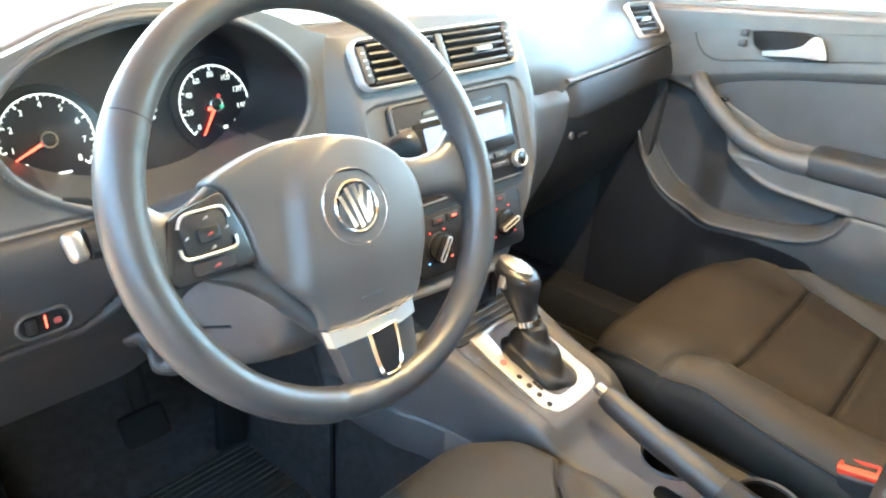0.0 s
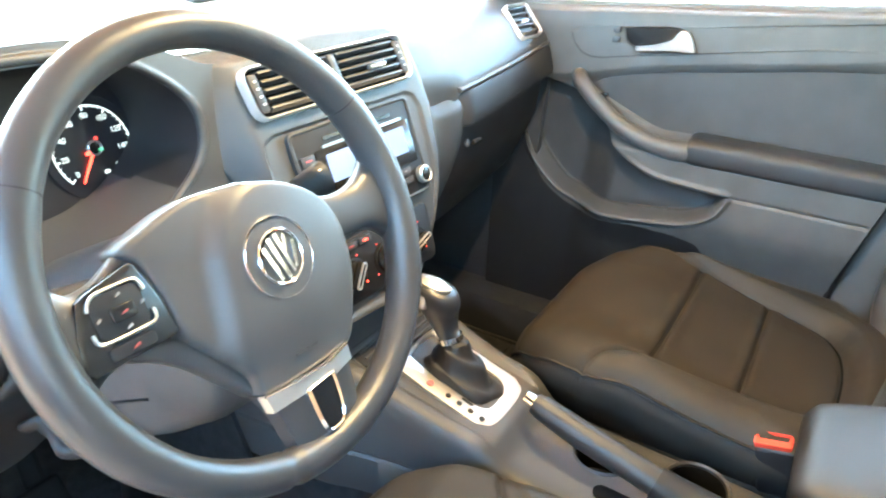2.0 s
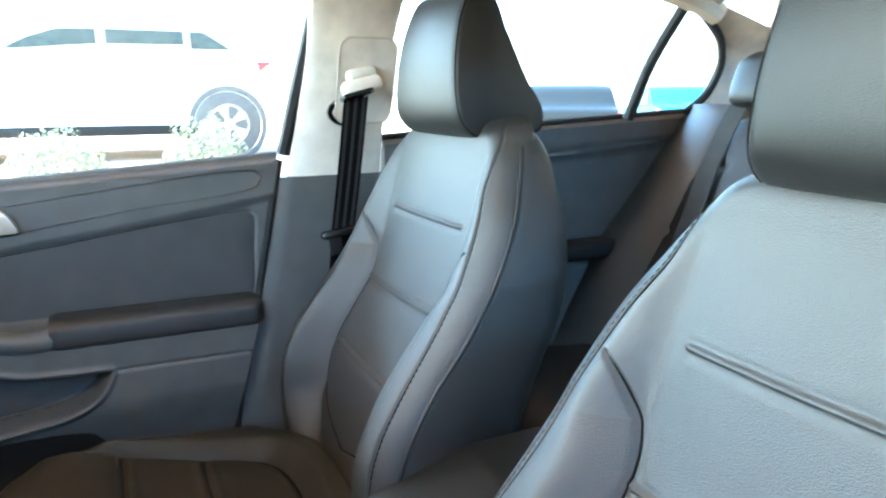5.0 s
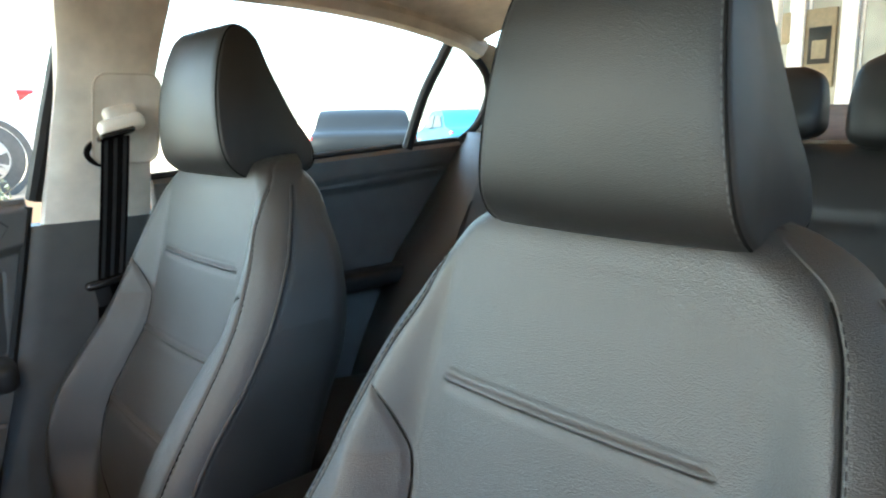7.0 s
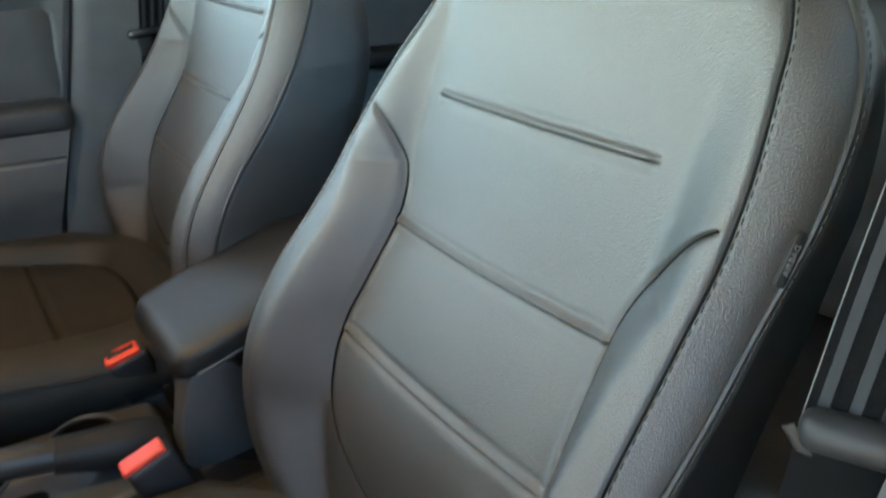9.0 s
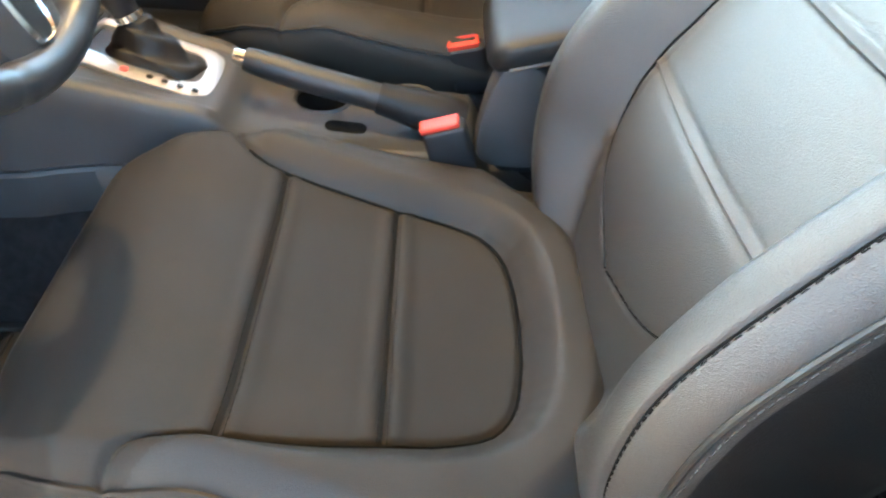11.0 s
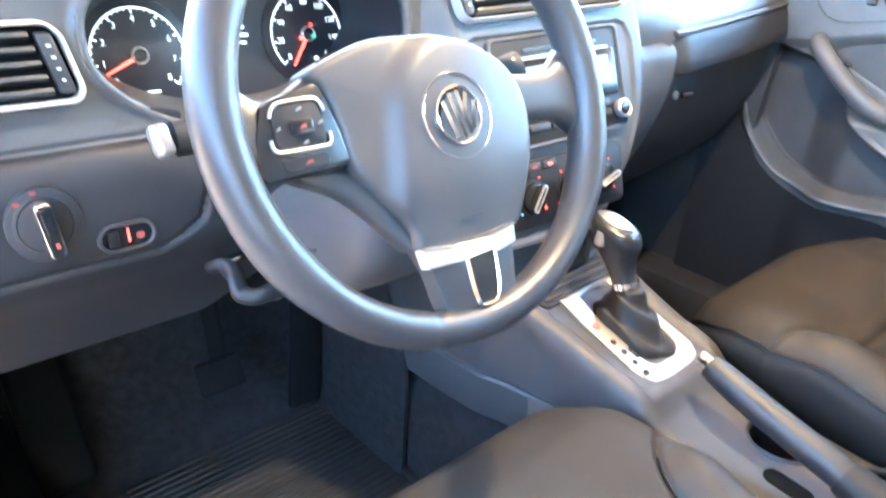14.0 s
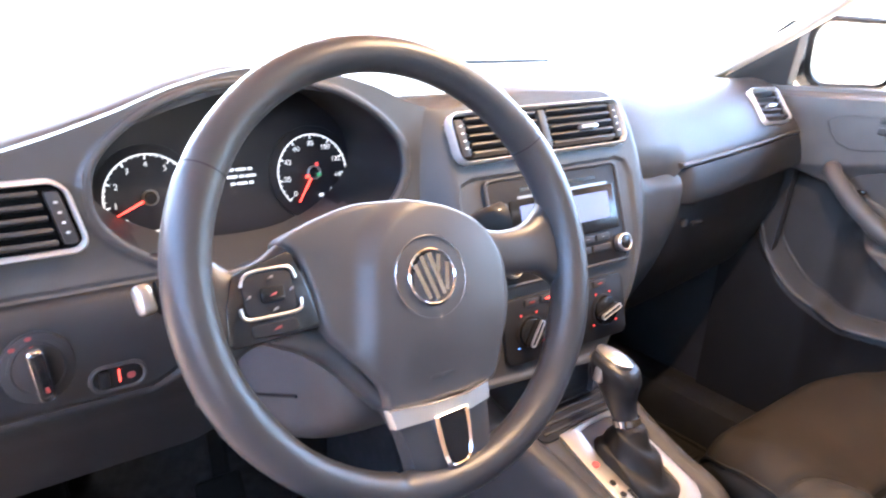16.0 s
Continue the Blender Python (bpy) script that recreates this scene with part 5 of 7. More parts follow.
part("grip_edge", ring(rrect(0.0185, 0.056, 0.006, 4), rrect(0.0105, 0.048, 0.004, 4), gt @ Matrix.Translation((-0.0008, 0, 0)), 0.014, 0.0295, 0.0275), CHROME, grip, "bright silver edge")
for a in (100, 132):
    part("icon", plate(rrect(0.006, 0.004, 0.001, 2), sm @ Matrix.Translation((0.033 * math.cos(radians(a)), 0.033 * math.sin(radians(a)), 0.0045)), 0, 0.0006), DIM_RED, sw)
part("icon", plate(rrect(0.004, 0.006, 0.001, 2), gt @ Matrix.Translation((0.0005, -0.015, 0.0281)), 0, 0.0006), DIM_RED, sw)
dmm = on_face(-0.561, 0.570, 0.001)
di = part("dimmer", ring(rrect(0.050, 0.026, 0.0125, 7), rrect(0.043, 0.020, 0.0098, 7), dmm, -0.003, 0.003), PLASTIC, dash, "oval dimmer switch with thin grey rim")
part("dimmer_face", plate(rrect(0.044, 0.021, 0.010, 7), dmm, -0.003, 0.001), GLOSS_BLACK, di)
part("dimmer_wheel", box((0, 0, 0), (0.009, 0.015, 0.006), 0.002), MATT_BLACK, di).data.transform(dmm @ Matrix.Translation((-0.012, 0, 0.002)))
part("icon", plate(rrect(0.0016, 0.013, 0.0008, 2), dmm @ Matrix.Translation((0.001, 0.001, 0.0012)), 0, 0.0006), RED_GLOW, di)
part("icon", plate(rrect(0.007, 0.006, 0.002, 2), dmm @ Matrix.Translation((0.011, -0.001, 0.0012)), 0, 0.0006), DIM_RED, di)

# radio
rm = on_stack(-0.026, 0.650, -0.004)
radio = part("radio", plate(rrect(0.219, 0.134, 0.008, 4), rm, -0.004, 0.005, 0.002), MATT_BLACK, dash, "black car radio with a lit blue display")
part("surround", ring(rrect(0.222, 0.137, 0.010, 4), rrect(0.212, 0.127, 0.007, 4), rm, 0.0, 0.0072), PLASTIC_LOW, radio)
part("disc_slot", plate(rrect(0.128, 0.005, 0.002, 3), rm @ Matrix.Translation((0.006, 0.050, 0.005)), 0, 0.001), GLOSS_BLACK, radio)
part("slot_trim", plate(rrect(0.150, 0.0035, 0.001, 2), rm @ Matrix.Translation((0.012, 0.0405, 0.005)), 0, 0.0022), DIM_SILVER, radio)
part("display_panel", plate(rrect(0.176, 0.060, 0.003, 3), rm @ Matrix.Translation((0.010, 0.008, 0.005)), 0, 0.0022, 0.0006), GLOSS_BLACK, radio, "glossy black display surround")
part("screen", plate(rrect(0.148, 0.036, 0.002, 3), rm @ Matrix.Translation((0.011, 0.012, 0.0066)), 0, 0.0012), SCREEN, radio, "pale blue lit display")
for k in range(6):
    part("button", box((0, 0, 0), (0.024, 0.0085, 0.004), 0.0012), PLASTIC_LOW, radio).data.transform(rm @ Matrix.Translation((-0.070 + 0.0270 * k, -0.030, 0.0065)))
    part("icon", plate(rrect(0.004, 0.0016, 0.0005, 2), rm @ Matrix.Translation((-0.070 + 0.0270 * k, -0.030, 0.0085)), 0, 0.0004), DIM_PRINT, radio)
for k in range(4):
    part("button", box((0, 0, 0), (0.034, 0.0085, 0.004), 0.0012), PLASTIC_LOW, radio).data.transform(rm @ Matrix.Translation((-0.050 + 0.0370 * k, -0.044, 0.0065)))
for k in range(3):
    part("button", box((0, 0, 0), (0.022, 0.012, 0.004), 0.0012), PLASTIC_LOW, radio).data.transform(rm @ Matrix.Translation((-0.092, 0.030 - 0.017 * k, 0.0065)))
part("icon", plate(rrect(0.010, 0.002, 0.0006, 2), rm @ Matrix.Translation((-0.092, 0.030, 0.0086)), 0, 0.0004), DIM_RED, radio)
for kx in (-0.092, 0.0955):
    km = rm @ Matrix.Translation((kx, -0.043, 0.004))
    kn = part("knob", plate(oval(0.0110, 0.0110, 28), km, 0, 0.013, 0.002), GLOSS_BLACK, radio)
    part("knob_ring", ring(oval(0.0125, 0.0125, 28), oval(0.0088, 0.0088, 28), km, 0.004, 0.0142), SATIN, kn)

# climate controls
cm = on_stack(-0.0315, 0.5305, -0.004)
clim = part("climate_panel", plate(rrect(0.205, 0.084, 0.012, 4), cm, -0.004, 0.005, 0.002), MATT_BLACK, dash, "black heater panel with three turning knobs")
for k, (kx, ka) in enumerate(((-0.063, -36), (0.0, 10), (0.063, -72))):
    km = cm @ Matrix.Translation((kx, -0.004, 0.005))
    kn = part("knob", plate(oval(0.0190, 0.0190, 36), km, 0, 0.007, 0.002), GLOSS_BLACK, clim)
    part("knob_ring", ring(oval(0.0225, 0.0225, 36), oval(0.0192, 0.0192, 36), km, -0.001, 0.003), MATT_BLACK, kn)
    bar = part("knob_bar", box((0, 0, 0.010), (0.0075, 0.037, 0.012), 0.0028, None, 3), MATT_BLACK, kn)
    bar.data.transform(km @ Matrix.Rotation(radians(ka), 4, "Z"))
    part("bar_inlay", ring(rrect(0.0075, 0.037, 0.0035, 4), rrect(0.0040, 0.032, 0.0018, 4), km @ Matrix.Rotation(radians(ka), 4, "Z"), 0.014, 0.0172), SATIN, kn, "bright silver knob outline")
    for a, mt in ((62, ICON_RED), (-40, RED_GLOW if k == 0 else ICON_RED), (-140, BLUE_GLOW if k == 0 else ICON_RED), (118, ICON_RED)):
        part("icon", plate(rrect(0.003, 0.0024, 0.001, 2), km @ Matrix.Translation((0.0265 * math.cos(radians(a)), 0.0265 * math.sin(radians(a)), 0.0)), 0, 0.0008), mt, clim)
for k, kx in enumerate((-0.058, -0.032, 0.032, 0.058)):
    bt = part("button", box((0, 0, 0), (0.022, 0.0095, 0.004), 0.0015), PLASTIC_LOW, clim)
    bt.data.transform(cm @ Matrix.Translation((kx, 0.034, 0.006)))
    part("icon", plate(rrect(0.008, 0.0022, 0.0008, 2), cm @ Matrix.Translation((kx, 0.034, 0.0081)), 0, 0.0006), RED_GLOW if k == 1 else DIM_RED, clim)

# passenger's side: rounded upper pad, band with a bright lip, glove box
PROF = [(0.345, 0.803), (0.318, 0.798), (0.285, 0.778), (0.255, 0.750), (0.232, 0.722), (0.220, 0.706), (0.218, 0.700)]
V, U = np.meshgrid(np.linspace(0, 1, 60), np.linspace(0, 1, 90), indexing="ij")
X = 0.125 + 0.60 * U
pp = np.asarray(curve_pts(PROF, 60))
Y = np.interp(V, np.linspace(0, 1, 60), pp[:, 0])
Z = np.interp(V, np.linspace(0, 1, 60), pp[:, 1])
dz = spline([0.12, 0.28, 0.64, 0.72], [-0.012, -0.008, 0.014, 0.018], X) * step(0.2, 1.0, V)
Y = Y + 0.016 * step(0.25, 0.13, X) * V + spline([0.12, 0.5, 0.72], [-0.022, -0.006, 0.012], X)
Z = Z + dz + 0.004 * np.sin(np.pi * V)
flow = step(0.300, 0.235, X) * step(0.80, 1.0, V)
Z, Y = Z - 0.050 * flow, Y + 0.020 * flow ** 2
part("upper_pad", shape("upper_pad", *solid_sheet(np.stack([X, Y, Z], -1), 0.012, (0, 0.7, -0.7))), PLASTIC, dash, "smooth rounded pad above the glove box")


def pad_shift(x):
    return float(spline([0.12, 0.5, 0.72], [-0.022, -0.006, 0.012], x)), float(spline([0.12, 0.28, 0.64, 0.72], [-0.012, -0.008, 0.014, 0.018], x))


def dash_strip(name, prof, x0, x1, mat, label="", n=60, corner=0.0):
    """A moulding along the passenger's side; corner: how far its near end is rounded off."""
    pr = np.asarray(prof)
    P = np.zeros((len(prof), n, 3))
    for j, (py, pz) in enumerate(pr):
        v = 2 * j / (len(pr) - 1) - 1
        start = x0 + corner * (1 - math.sqrt(max(1 - abs(v) ** 3, 0))) if v < 0 else x0
        for i, x in enumerate(np.linspace(start, x1, n)):
            sh, up = pad_shift(x)
            end = 0.022 * float(step(0.05, 0.0, x - start)) if corner else 0.0
            P[j, i] = x, py + sh + end, pz + up
    return part(name, shape(name, *solid_sheet(P, 0.012, (0, 1, 0))), mat, dash, label)


dash_strip("lip", [(0.224, 0.7020), (0.2165, 0.7015), (0.2130, 0.699), (0.2130, 0.696), (0.217, 0.6935)], 0.278, 0.705, PLASTIC, "rounded lip under the pad")
# drawer and lid are coloured dark for the shade below the overhanging pad
dash_strip("drawer", [(0.222, 0.695), (0.214, 0.6925), (0.209, 0.684), (0.205, 0.670), (0.201, 0.657), (0.199, 0.645), (0.200, 0.637), (0.206, 0.633), (0.218, 0.632)], 0.262, 0.70, SHADED_PLASTIC, "rounded panel above the glove box lid", corner=0.030)
glove = dash_strip("glove_box", [(0.226, 0.629), (0.224, 0.60), (0.232, 0.55), (0.258, 0.48), (0.298, 0.41), (0.36, 0.385)], 0.262, 0.70, SHADED_PLASTIC, "glove box lid, coloured dark for shade")
part("latch", box((0.356, 0.204, 0.585), (0.030, 0.010, 0.010), 0.004, None, 3), MATT_BLACK, glove)
part("lock", plate(oval(0.007, 0.007, 20), axes((0.324, 0.2085, 0.588), (1, 0, 0), (0, 0.1, 1)), 0, 0.004, 0.001), DIM_SILVER, glove)
# hollow cheek between the centre panel and the passenger's side
P = np.zeros((60, 24, 3))
for j, z in enumerate(np.linspace(0.40, 0.706, 60)):
    xr = float(stack_right(max(z, 0.465)))
    a = np.array((xr - 0.004, float(centre_y(xr, max(z, 0.465))) + 0.020, z))
    b = np.array((0.285, float(spline([0.40, 0.48, 0.55, 0.63, 0.706], [0.290, 0.242, 0.213, 0.196, 0.198], z)), z))
    for i, u in enumerate(np.linspace(0, 1, 24)):
        p = a + (b - a) * u
        p[1] += 0.020 * float(step(0.0, 0.45, u)) * float(step(1.0, 0.45, u)) + 0.034 * float(step(0.655, 0.706, z)) * float(step(0.02, 0.25, u))
        P[j, i] = p
part("cheek", shape("cheek", *solid_sheet(P, 0.010, (0, 1, 0))), PLASTIC, dash, "hollow cheek beside the centre panel")
for s in (-1, 1):
    cap = [(0.26, 0.76), (0.97, 0.80), (0.97, 0.42), (0.40, 0.40), (0.235, 0.46), (0.225, 0.65)]
    part("end_cap", plate(cap, axes((s * 0.728, 0, 0), (0, 1, 0), (0, 0, 1)), -0.01, 0.01), PLASTIC, dash)

# ---- steering wheel ----
WC, TILT_W, YAW_W = Vector((-0.379, 0.0135, 0.708)), radians(25), radians(-2)
WM = axes(WC, (math.cos(YAW_W), math.sin(YAW_W), 0), (-math.sin(YAW_W) * math.sin(TILT_W), math.cos(YAW_W) * math.sin(TILT_W), math.cos(TILT_W)))
wheel = thing("steering_wheel", tuple(WC), "dark grey three-spoke steering wheel with a chrome badge", "steering wheel")


def wpart(name, bm, mat, label="", parent=None, angle=38):
    ob = part(name, bm, mat, parent if parent is not None else wheel, label, angle)
    ob.data.transform(WM)
    return ob


RIM_R = 0.1735
rows = []
for a in np.linspace(0, 2 * math.pi, 181)[:-1]:
    d = (math.degrees(a)) % 360
    grip_r = 0.0150 + 0.0016 * (float(step(46, 26, abs(((d + 180) % 360) - 180))) + float(step(46, 26, abs(d - 180))))
    for c in (31.0, 149.0, 254.0, 285.0):
        grip_r -= 0.0018 * math.exp(-((d - c) / 0.8) ** 2)
    rows.append([((RIM_R + grip_r * math.cos(b)) * math.cos(a), (RIM_R + grip_r * math.cos(b)) * math.sin(a), grip_r * 1.12 * math.sin(b)) for b in np.linspace(0, 2 * math.pi, 29)[:-1]])
wpart("rim", shape("rim", *sheet_mesh(np.asarray(rows), wrap_u=True, wrap_v=True)), WHEEL_SKIN, "smooth dark grey rim with fine seams")


for c in (31.0, 149.0):
    a = radians(c)
    seam = [((RIM_R + 0.0157 * math.cos(b)) * math.cos(a), (RIM_R + 0.0157 * math.cos(b)) * math.sin(a), 0.0174 * math.sin(b)) for b in np.linspace(0, 2 * math.pi, 33)[:-1]]
    wpart("rim_seam", tube(seam, 0.0008, 5, True), MATT_BLACK)


def dome(outline, edge, top, power=2.2, sink=0.02, n=14, centre=None):
    """A bulging cover over an outline: edge and top heights."""
    o = np.asarray(outline)
    c = np.mean(o, axis=0) if centre is None else np.asarray(centre)
    rows = [np.concatenate([o, np.full((len(o), 1), edge - sink)], 1)]
    for k in np.linspace(1, 0.02, n):
        s = 1 - (1 - k) ** 1.0
        z = edge + (top - edge) * (1 - s**power)
        if k > 0.97:
            z = edge
        rows.append(np.concatenate([c + (o - c) * s, np.full((len(o), 1), z)], 1))
    return shape("dome", *sheet_mesh(np.asarray(rows), wrap_u=True, caps=True))


# cover: a flat wing towards the button pad and a round cushion that stands proud of it
cover = np.asarray(curve_pts([(0.004, 0.0530), (0.046, 0.0395), (0.0745, 0.0195), (0.0895, -0.008), (0.0910, -0.033), (0.0750, -0.0735), (0.0530, -0.1075), (0.0, -0.1090), (-0.0440, -0.1060), (-0.0475, -0.0885), (-0.0690, -0.0570), (-0.0830, -0.0370), (-0.0885, -0.0030), (-0.0975, 0.0260), (-0.1040, 0.0335), (-0.0820, 0.0440), (-0.0320, 0.0545), (0.004, 0.0530)], 150)[:-1])
cc = np.array((0.006, -0.018))
rows = [np.concatenate([cover, np.full((len(cover), 1), -0.026)], 1)]
for k in np.concatenate([np.linspace(1.0, 0.93, 6), np.linspace(0.91, 0.03, 30)]):
    xy = cc + (cover - cc) * k
    out = np.clip((k - 0.93) / 0.07, 0, 1)
    z = 0.003 - 0.005 * (1 - np.sqrt(np.clip(1 - out * out, 0, 1))) + 0.003 * (1 - k * k)
    far = lines_distance(xy[:, 0], xy[:, 1], [(0.021, -0.014), (0.012, -0.060), (0.004, -0.110)])
    z = z + 0.0085 * step(0.080, 0.058, far) * step(-0.115, -0.04, xy[:, 1]) + 0.004 * (1 - np.clip(far / 0.07, 0, 1) ** 2)
    rows.append(np.stack([xy[:, 0], xy[:, 1], z], -1))
wpart("airbag_cover", shape("airbag_cover", *sheet_mesh(np.asarray(rows), wrap_u=True, caps=True)), WHEEL_COVER, "soft grey airbag cover with a raised round middle", angle=60)
for bx_, bw_ in ((-0.004, 0.010), (0.009, 0.011)):
    mark = wpart("airbag_marking", box((0, 0, 0), (bw_, 0.0026, 0.0006), 0), PLASTIC_LOW)
    mark.data.transform(WM @ Matrix.Translation((bx_, -0.089, 0.0118)) @ WM.inverted())
# badge: a chrome ring with slanted chrome bars on black
bc = Matrix.Translation((0.0063, -0.0120, 0.0160))
badge = wpart("badge", ring(oval(0.0335, 0.0335, 56), oval(0.0314, 0.0314, 56), bc, -0.006, 0.0026), CHROME, "round chrome badge with slanted bars")
wpart("badge_field", dome(oval(0.0320, 0.0320, 48), -0.001, 0.0006, 2.0, 0.004, 6), WHEEL_COVER, "", badge).data.transform(WM @ bc @ WM.inverted())
wpart("badge_ring", ring(oval(0.0222, 0.0226, 48), oval(0.0200, 0.0204, 48), bc, 0.0, 0.0042), CHROME, "", badge)
wpart("badge_disc", plate(oval(0.0205, 0.0208, 48), bc, 0.0, 0.0016), GLOSS_BLACK, "", badge)
for x0, y0, x1, y1 in ((-0.0148, 0.0112, -0.0062, -0.0168), (-0.0076, 0.0168, 0.0012, -0.0180), (0.0000, 0.0184, 0.0078, -0.0152), (0.0153, 0.0092, 0.0107, -0.0122), (0.0087, 0.0163, 0.0051, 0.0030)):
    d = Vector((x1 - x0, y1 - y0)).normalized() * 0.0019
    wpart("badge_bar", plate([(x0 - d.y, y0 + d.x), (x0 + d.y, y0 - d.x), (x1 + d.y, y1 - d.x), (x1 - d.y, y1 + d.x)], bc, 0.001, 0.0040), CHROME, "", badge)


def spoke_body(pts_top, pts_low, depth0, depth1, n=24):
    """A spoke lofted from the hub to the rim: its upper and lower edges, and its front face's height."""
    a, b = np.asarray(curve_pts(pts_top, n)), np.asarray(curve_pts(pts_low, n))
    rows = []
    for k in range(n):
        t = k / (n - 1)
        z1 = depth0 + (depth1 - depth0) * t
        c, h = (a[k] + b[k]) / 2, (a[k] - b[k]) / 2
        rows.append([(c[0] + h[0] * math.copysign(abs(math.cos(q)) ** 0.75, math.cos(q)), c[1] + h[1] * math.copysign(abs(math.cos(q)) ** 0.75, math.cos(q)), z1 - 0.012 + 0.013 * math.copysign(abs(math.sin(q)) ** 0.75, math.sin(q))) for q in np.linspace(0, 2 * math.pi, 29)[:-1]])
    return shape("spoke", *sheet_mesh(np.asarray(rows), wrap_u=True, caps=True))


wpart("right_spoke", spoke_body([(0.045, 0.040), (0.075, 0.024), (0.109, 0.0150), (0.137, 0.0190), (0.156, 0.034), (0.170, 0.056)], [(0.05, -0.040), (0.082, -0.0270), (0.109, -0.0260), (0.135, -0.0285), (0.154, -0.042), (0.168, -0.066)], -0.003, 0.004), WHEEL_SKIN, "smooth dark side spoke", angle=60)
wpart("left_spoke", spoke_body([(-0.070, 0.0445), (-0.092, 0.0390), (-0.106, 0.0320), (-0.124, 0.0230), (-0.140, 0.0210), (-0.154, 0.032), (-0.168, 0.054)], [(-0.060, -0.060), (-0.086, -0.0340), (-0.108, -0.0340), (-0.128, -0.0350), (-0.142, -0.0390), (-0.155, -0.050), (-0.166, -0.070)], -0.002, 0.003), WHEEL_SKIN, "smooth dark side spoke", angle=60)
wpart("shroud_wing", spoke_body([(-0.128, -0.030), (-0.104, -0.030), (-0.080, -0.036), (-0.058, -0.066), (-0.044, -0.088)], [(-0.114, -0.040), (-0.096, -0.050), (-0.076, -0.068), (-0.058, -0.090), (-0.045, -0.106)], -0.010, -0.006), WHEEL_COVER, "grey wing below the button pad", angle=60)
pm = Matrix.Translation((0, 0, 0.0005))
pad = wpart("control_pad", plate([(-0.1440, 0.0150), (-0.1360, 0.0185), (-0.1020, 0.0265), (-0.0985, 0.0245), (-0.0905, -0.0030), (-0.0860, -0.0290), (-0.0890, -0.0315), (-0.1500, -0.0335), (-0.1545, -0.0300), (-0.1520, -0.0060)], pm, -0.012, 0.0035, 0.002), GLOSS_BLACK, "black button pad with silver brackets")
for pts in ([(-0.1400, 0.0070), (-0.1385, 0.0110), (-0.1330, 0.0155), (-0.1180, 0.0165), (-0.1045, 0.0160), (-0.1015, 0.0130), (-0.0998, 0.0070)], [(-0.0985, -0.0075), (-0.0985, -0.0125), (-0.1020, -0.0160), (-0.1200, -0.0165), (-0.1380, -0.0160), (-0.1420, -0.0130), (-0.1425, -0.0075)]):
    wpart("silver_bracket", tube([(x, y, 0.0052) for x, y in curve_pts(pts, 28)], 0.0013, 8), SATIN, "satin silver bracket", pad)
wpart("button_cross", plate(rrect(0.037, 0.030, 0.005, 4, -0.1205, 0.0), pm, 0.003, 0.0045, 0.001), MATT_BLACK, "", pad)
wpart("button", plate(rrect(0.0175, 0.0105, 0.002, 3, -0.1185, -0.0015), pm, 0.004, 0.0062, 0.001), GLOSS_BLACK, "", pad)
wpart("button", plate(rrect(0.034, 0.0085, 0.003, 3, -0.1205, -0.0250), pm, 0.003, 0.0048, 0.001), MATT_BLACK, "", pad)
for ix, iy, iw, red in ((-0.1185, -0.0015, 0.0055, True), (-0.1185, 0.0105, 0.004, False), (-0.1185, -0.0118, 0.004, False), (-0.1045, 0.0, 0.003, False), (-0.1360, -0.001, 0.003, False), (-0.1195, -0.0250, 0.0055, True)):
    wpart("icon", plate([(ix - iw / 2, iy - 0.0013), (ix + iw / 2, iy - 0.0004), (ix + iw / 2, iy + 0.0013), (ix, iy + 0.0006)], pm, 0.0040, 0.0067), DIM_RED if red else DIM_PRINT, "", pad)
# lower spoke with its chrome loop
low_o = curve_pts([(-0.047, -0.104), (0.0, -0.108), (0.046, -0.105), (0.0455, -0.122), (0.0420, -0.147), (0.036, -0.170), (0.0, -0.1800), (-0.027, -0.1725), (-0.033, -0.154), (-0.038, -0.126), (-0.047, -0.104)], 70)[:-1]
lowm = Matrix.Translation((0, 0, 0.0))
wpart("lower_spoke", dome(low_o, 0.003, 0.0085, 3.5, 0.018, 10), WHEEL_SKIN, "dark lower spoke", angle=60)
wpart("chrome_band", plate([(-0.0490, -0.1045), (-0.0200, -0.1080), (0.0200, -0.1095), (0.0455, -0.1050), (0.0440, -0.1185), (0.0240, -0.1220), (0.0, -0.1215), (-0.0240, -0.1200), (-0.0465, -0.1190)], lowm, 0.000, 0.0108, 0.0015), SATIN, "satin silver band under the cover")
wpart("chrome_edge", tube([(-0.0490, -0.1040, 0.0105), (-0.0200, -0.1075, 0.0115), (0.0200, -0.1090, 0.0115), (0.0455, -0.1045, 0.0105)], 0.0012, 6), CHROME)
lo = curve_pts([(-0.0125, -0.1185), (0.0215, -0.1170), (0.0155, -0.1560), (0.0085, -0.1608), (-0.0045, -0.1612), (-0.0085, -0.1570), (-0.0125, -0.1185)], 48)[:-1]
lc = np.mean(lo, axis=0)
wpart("chrome_loop", ring(lo, [tuple(lc + (np.asarray(p) - lc) * np.array((0.68, 0.86))) for p in lo], lowm, 0.002, 0.0130), CHROME, "bright chrome loop")
wpart("loop_opening", plate([tuple(lc + (np.asarray(p) - lc) * np.array((0.72, 0.88))) for p in lo], lowm, 0.002, 0.0116), GLOSS_BLACK)

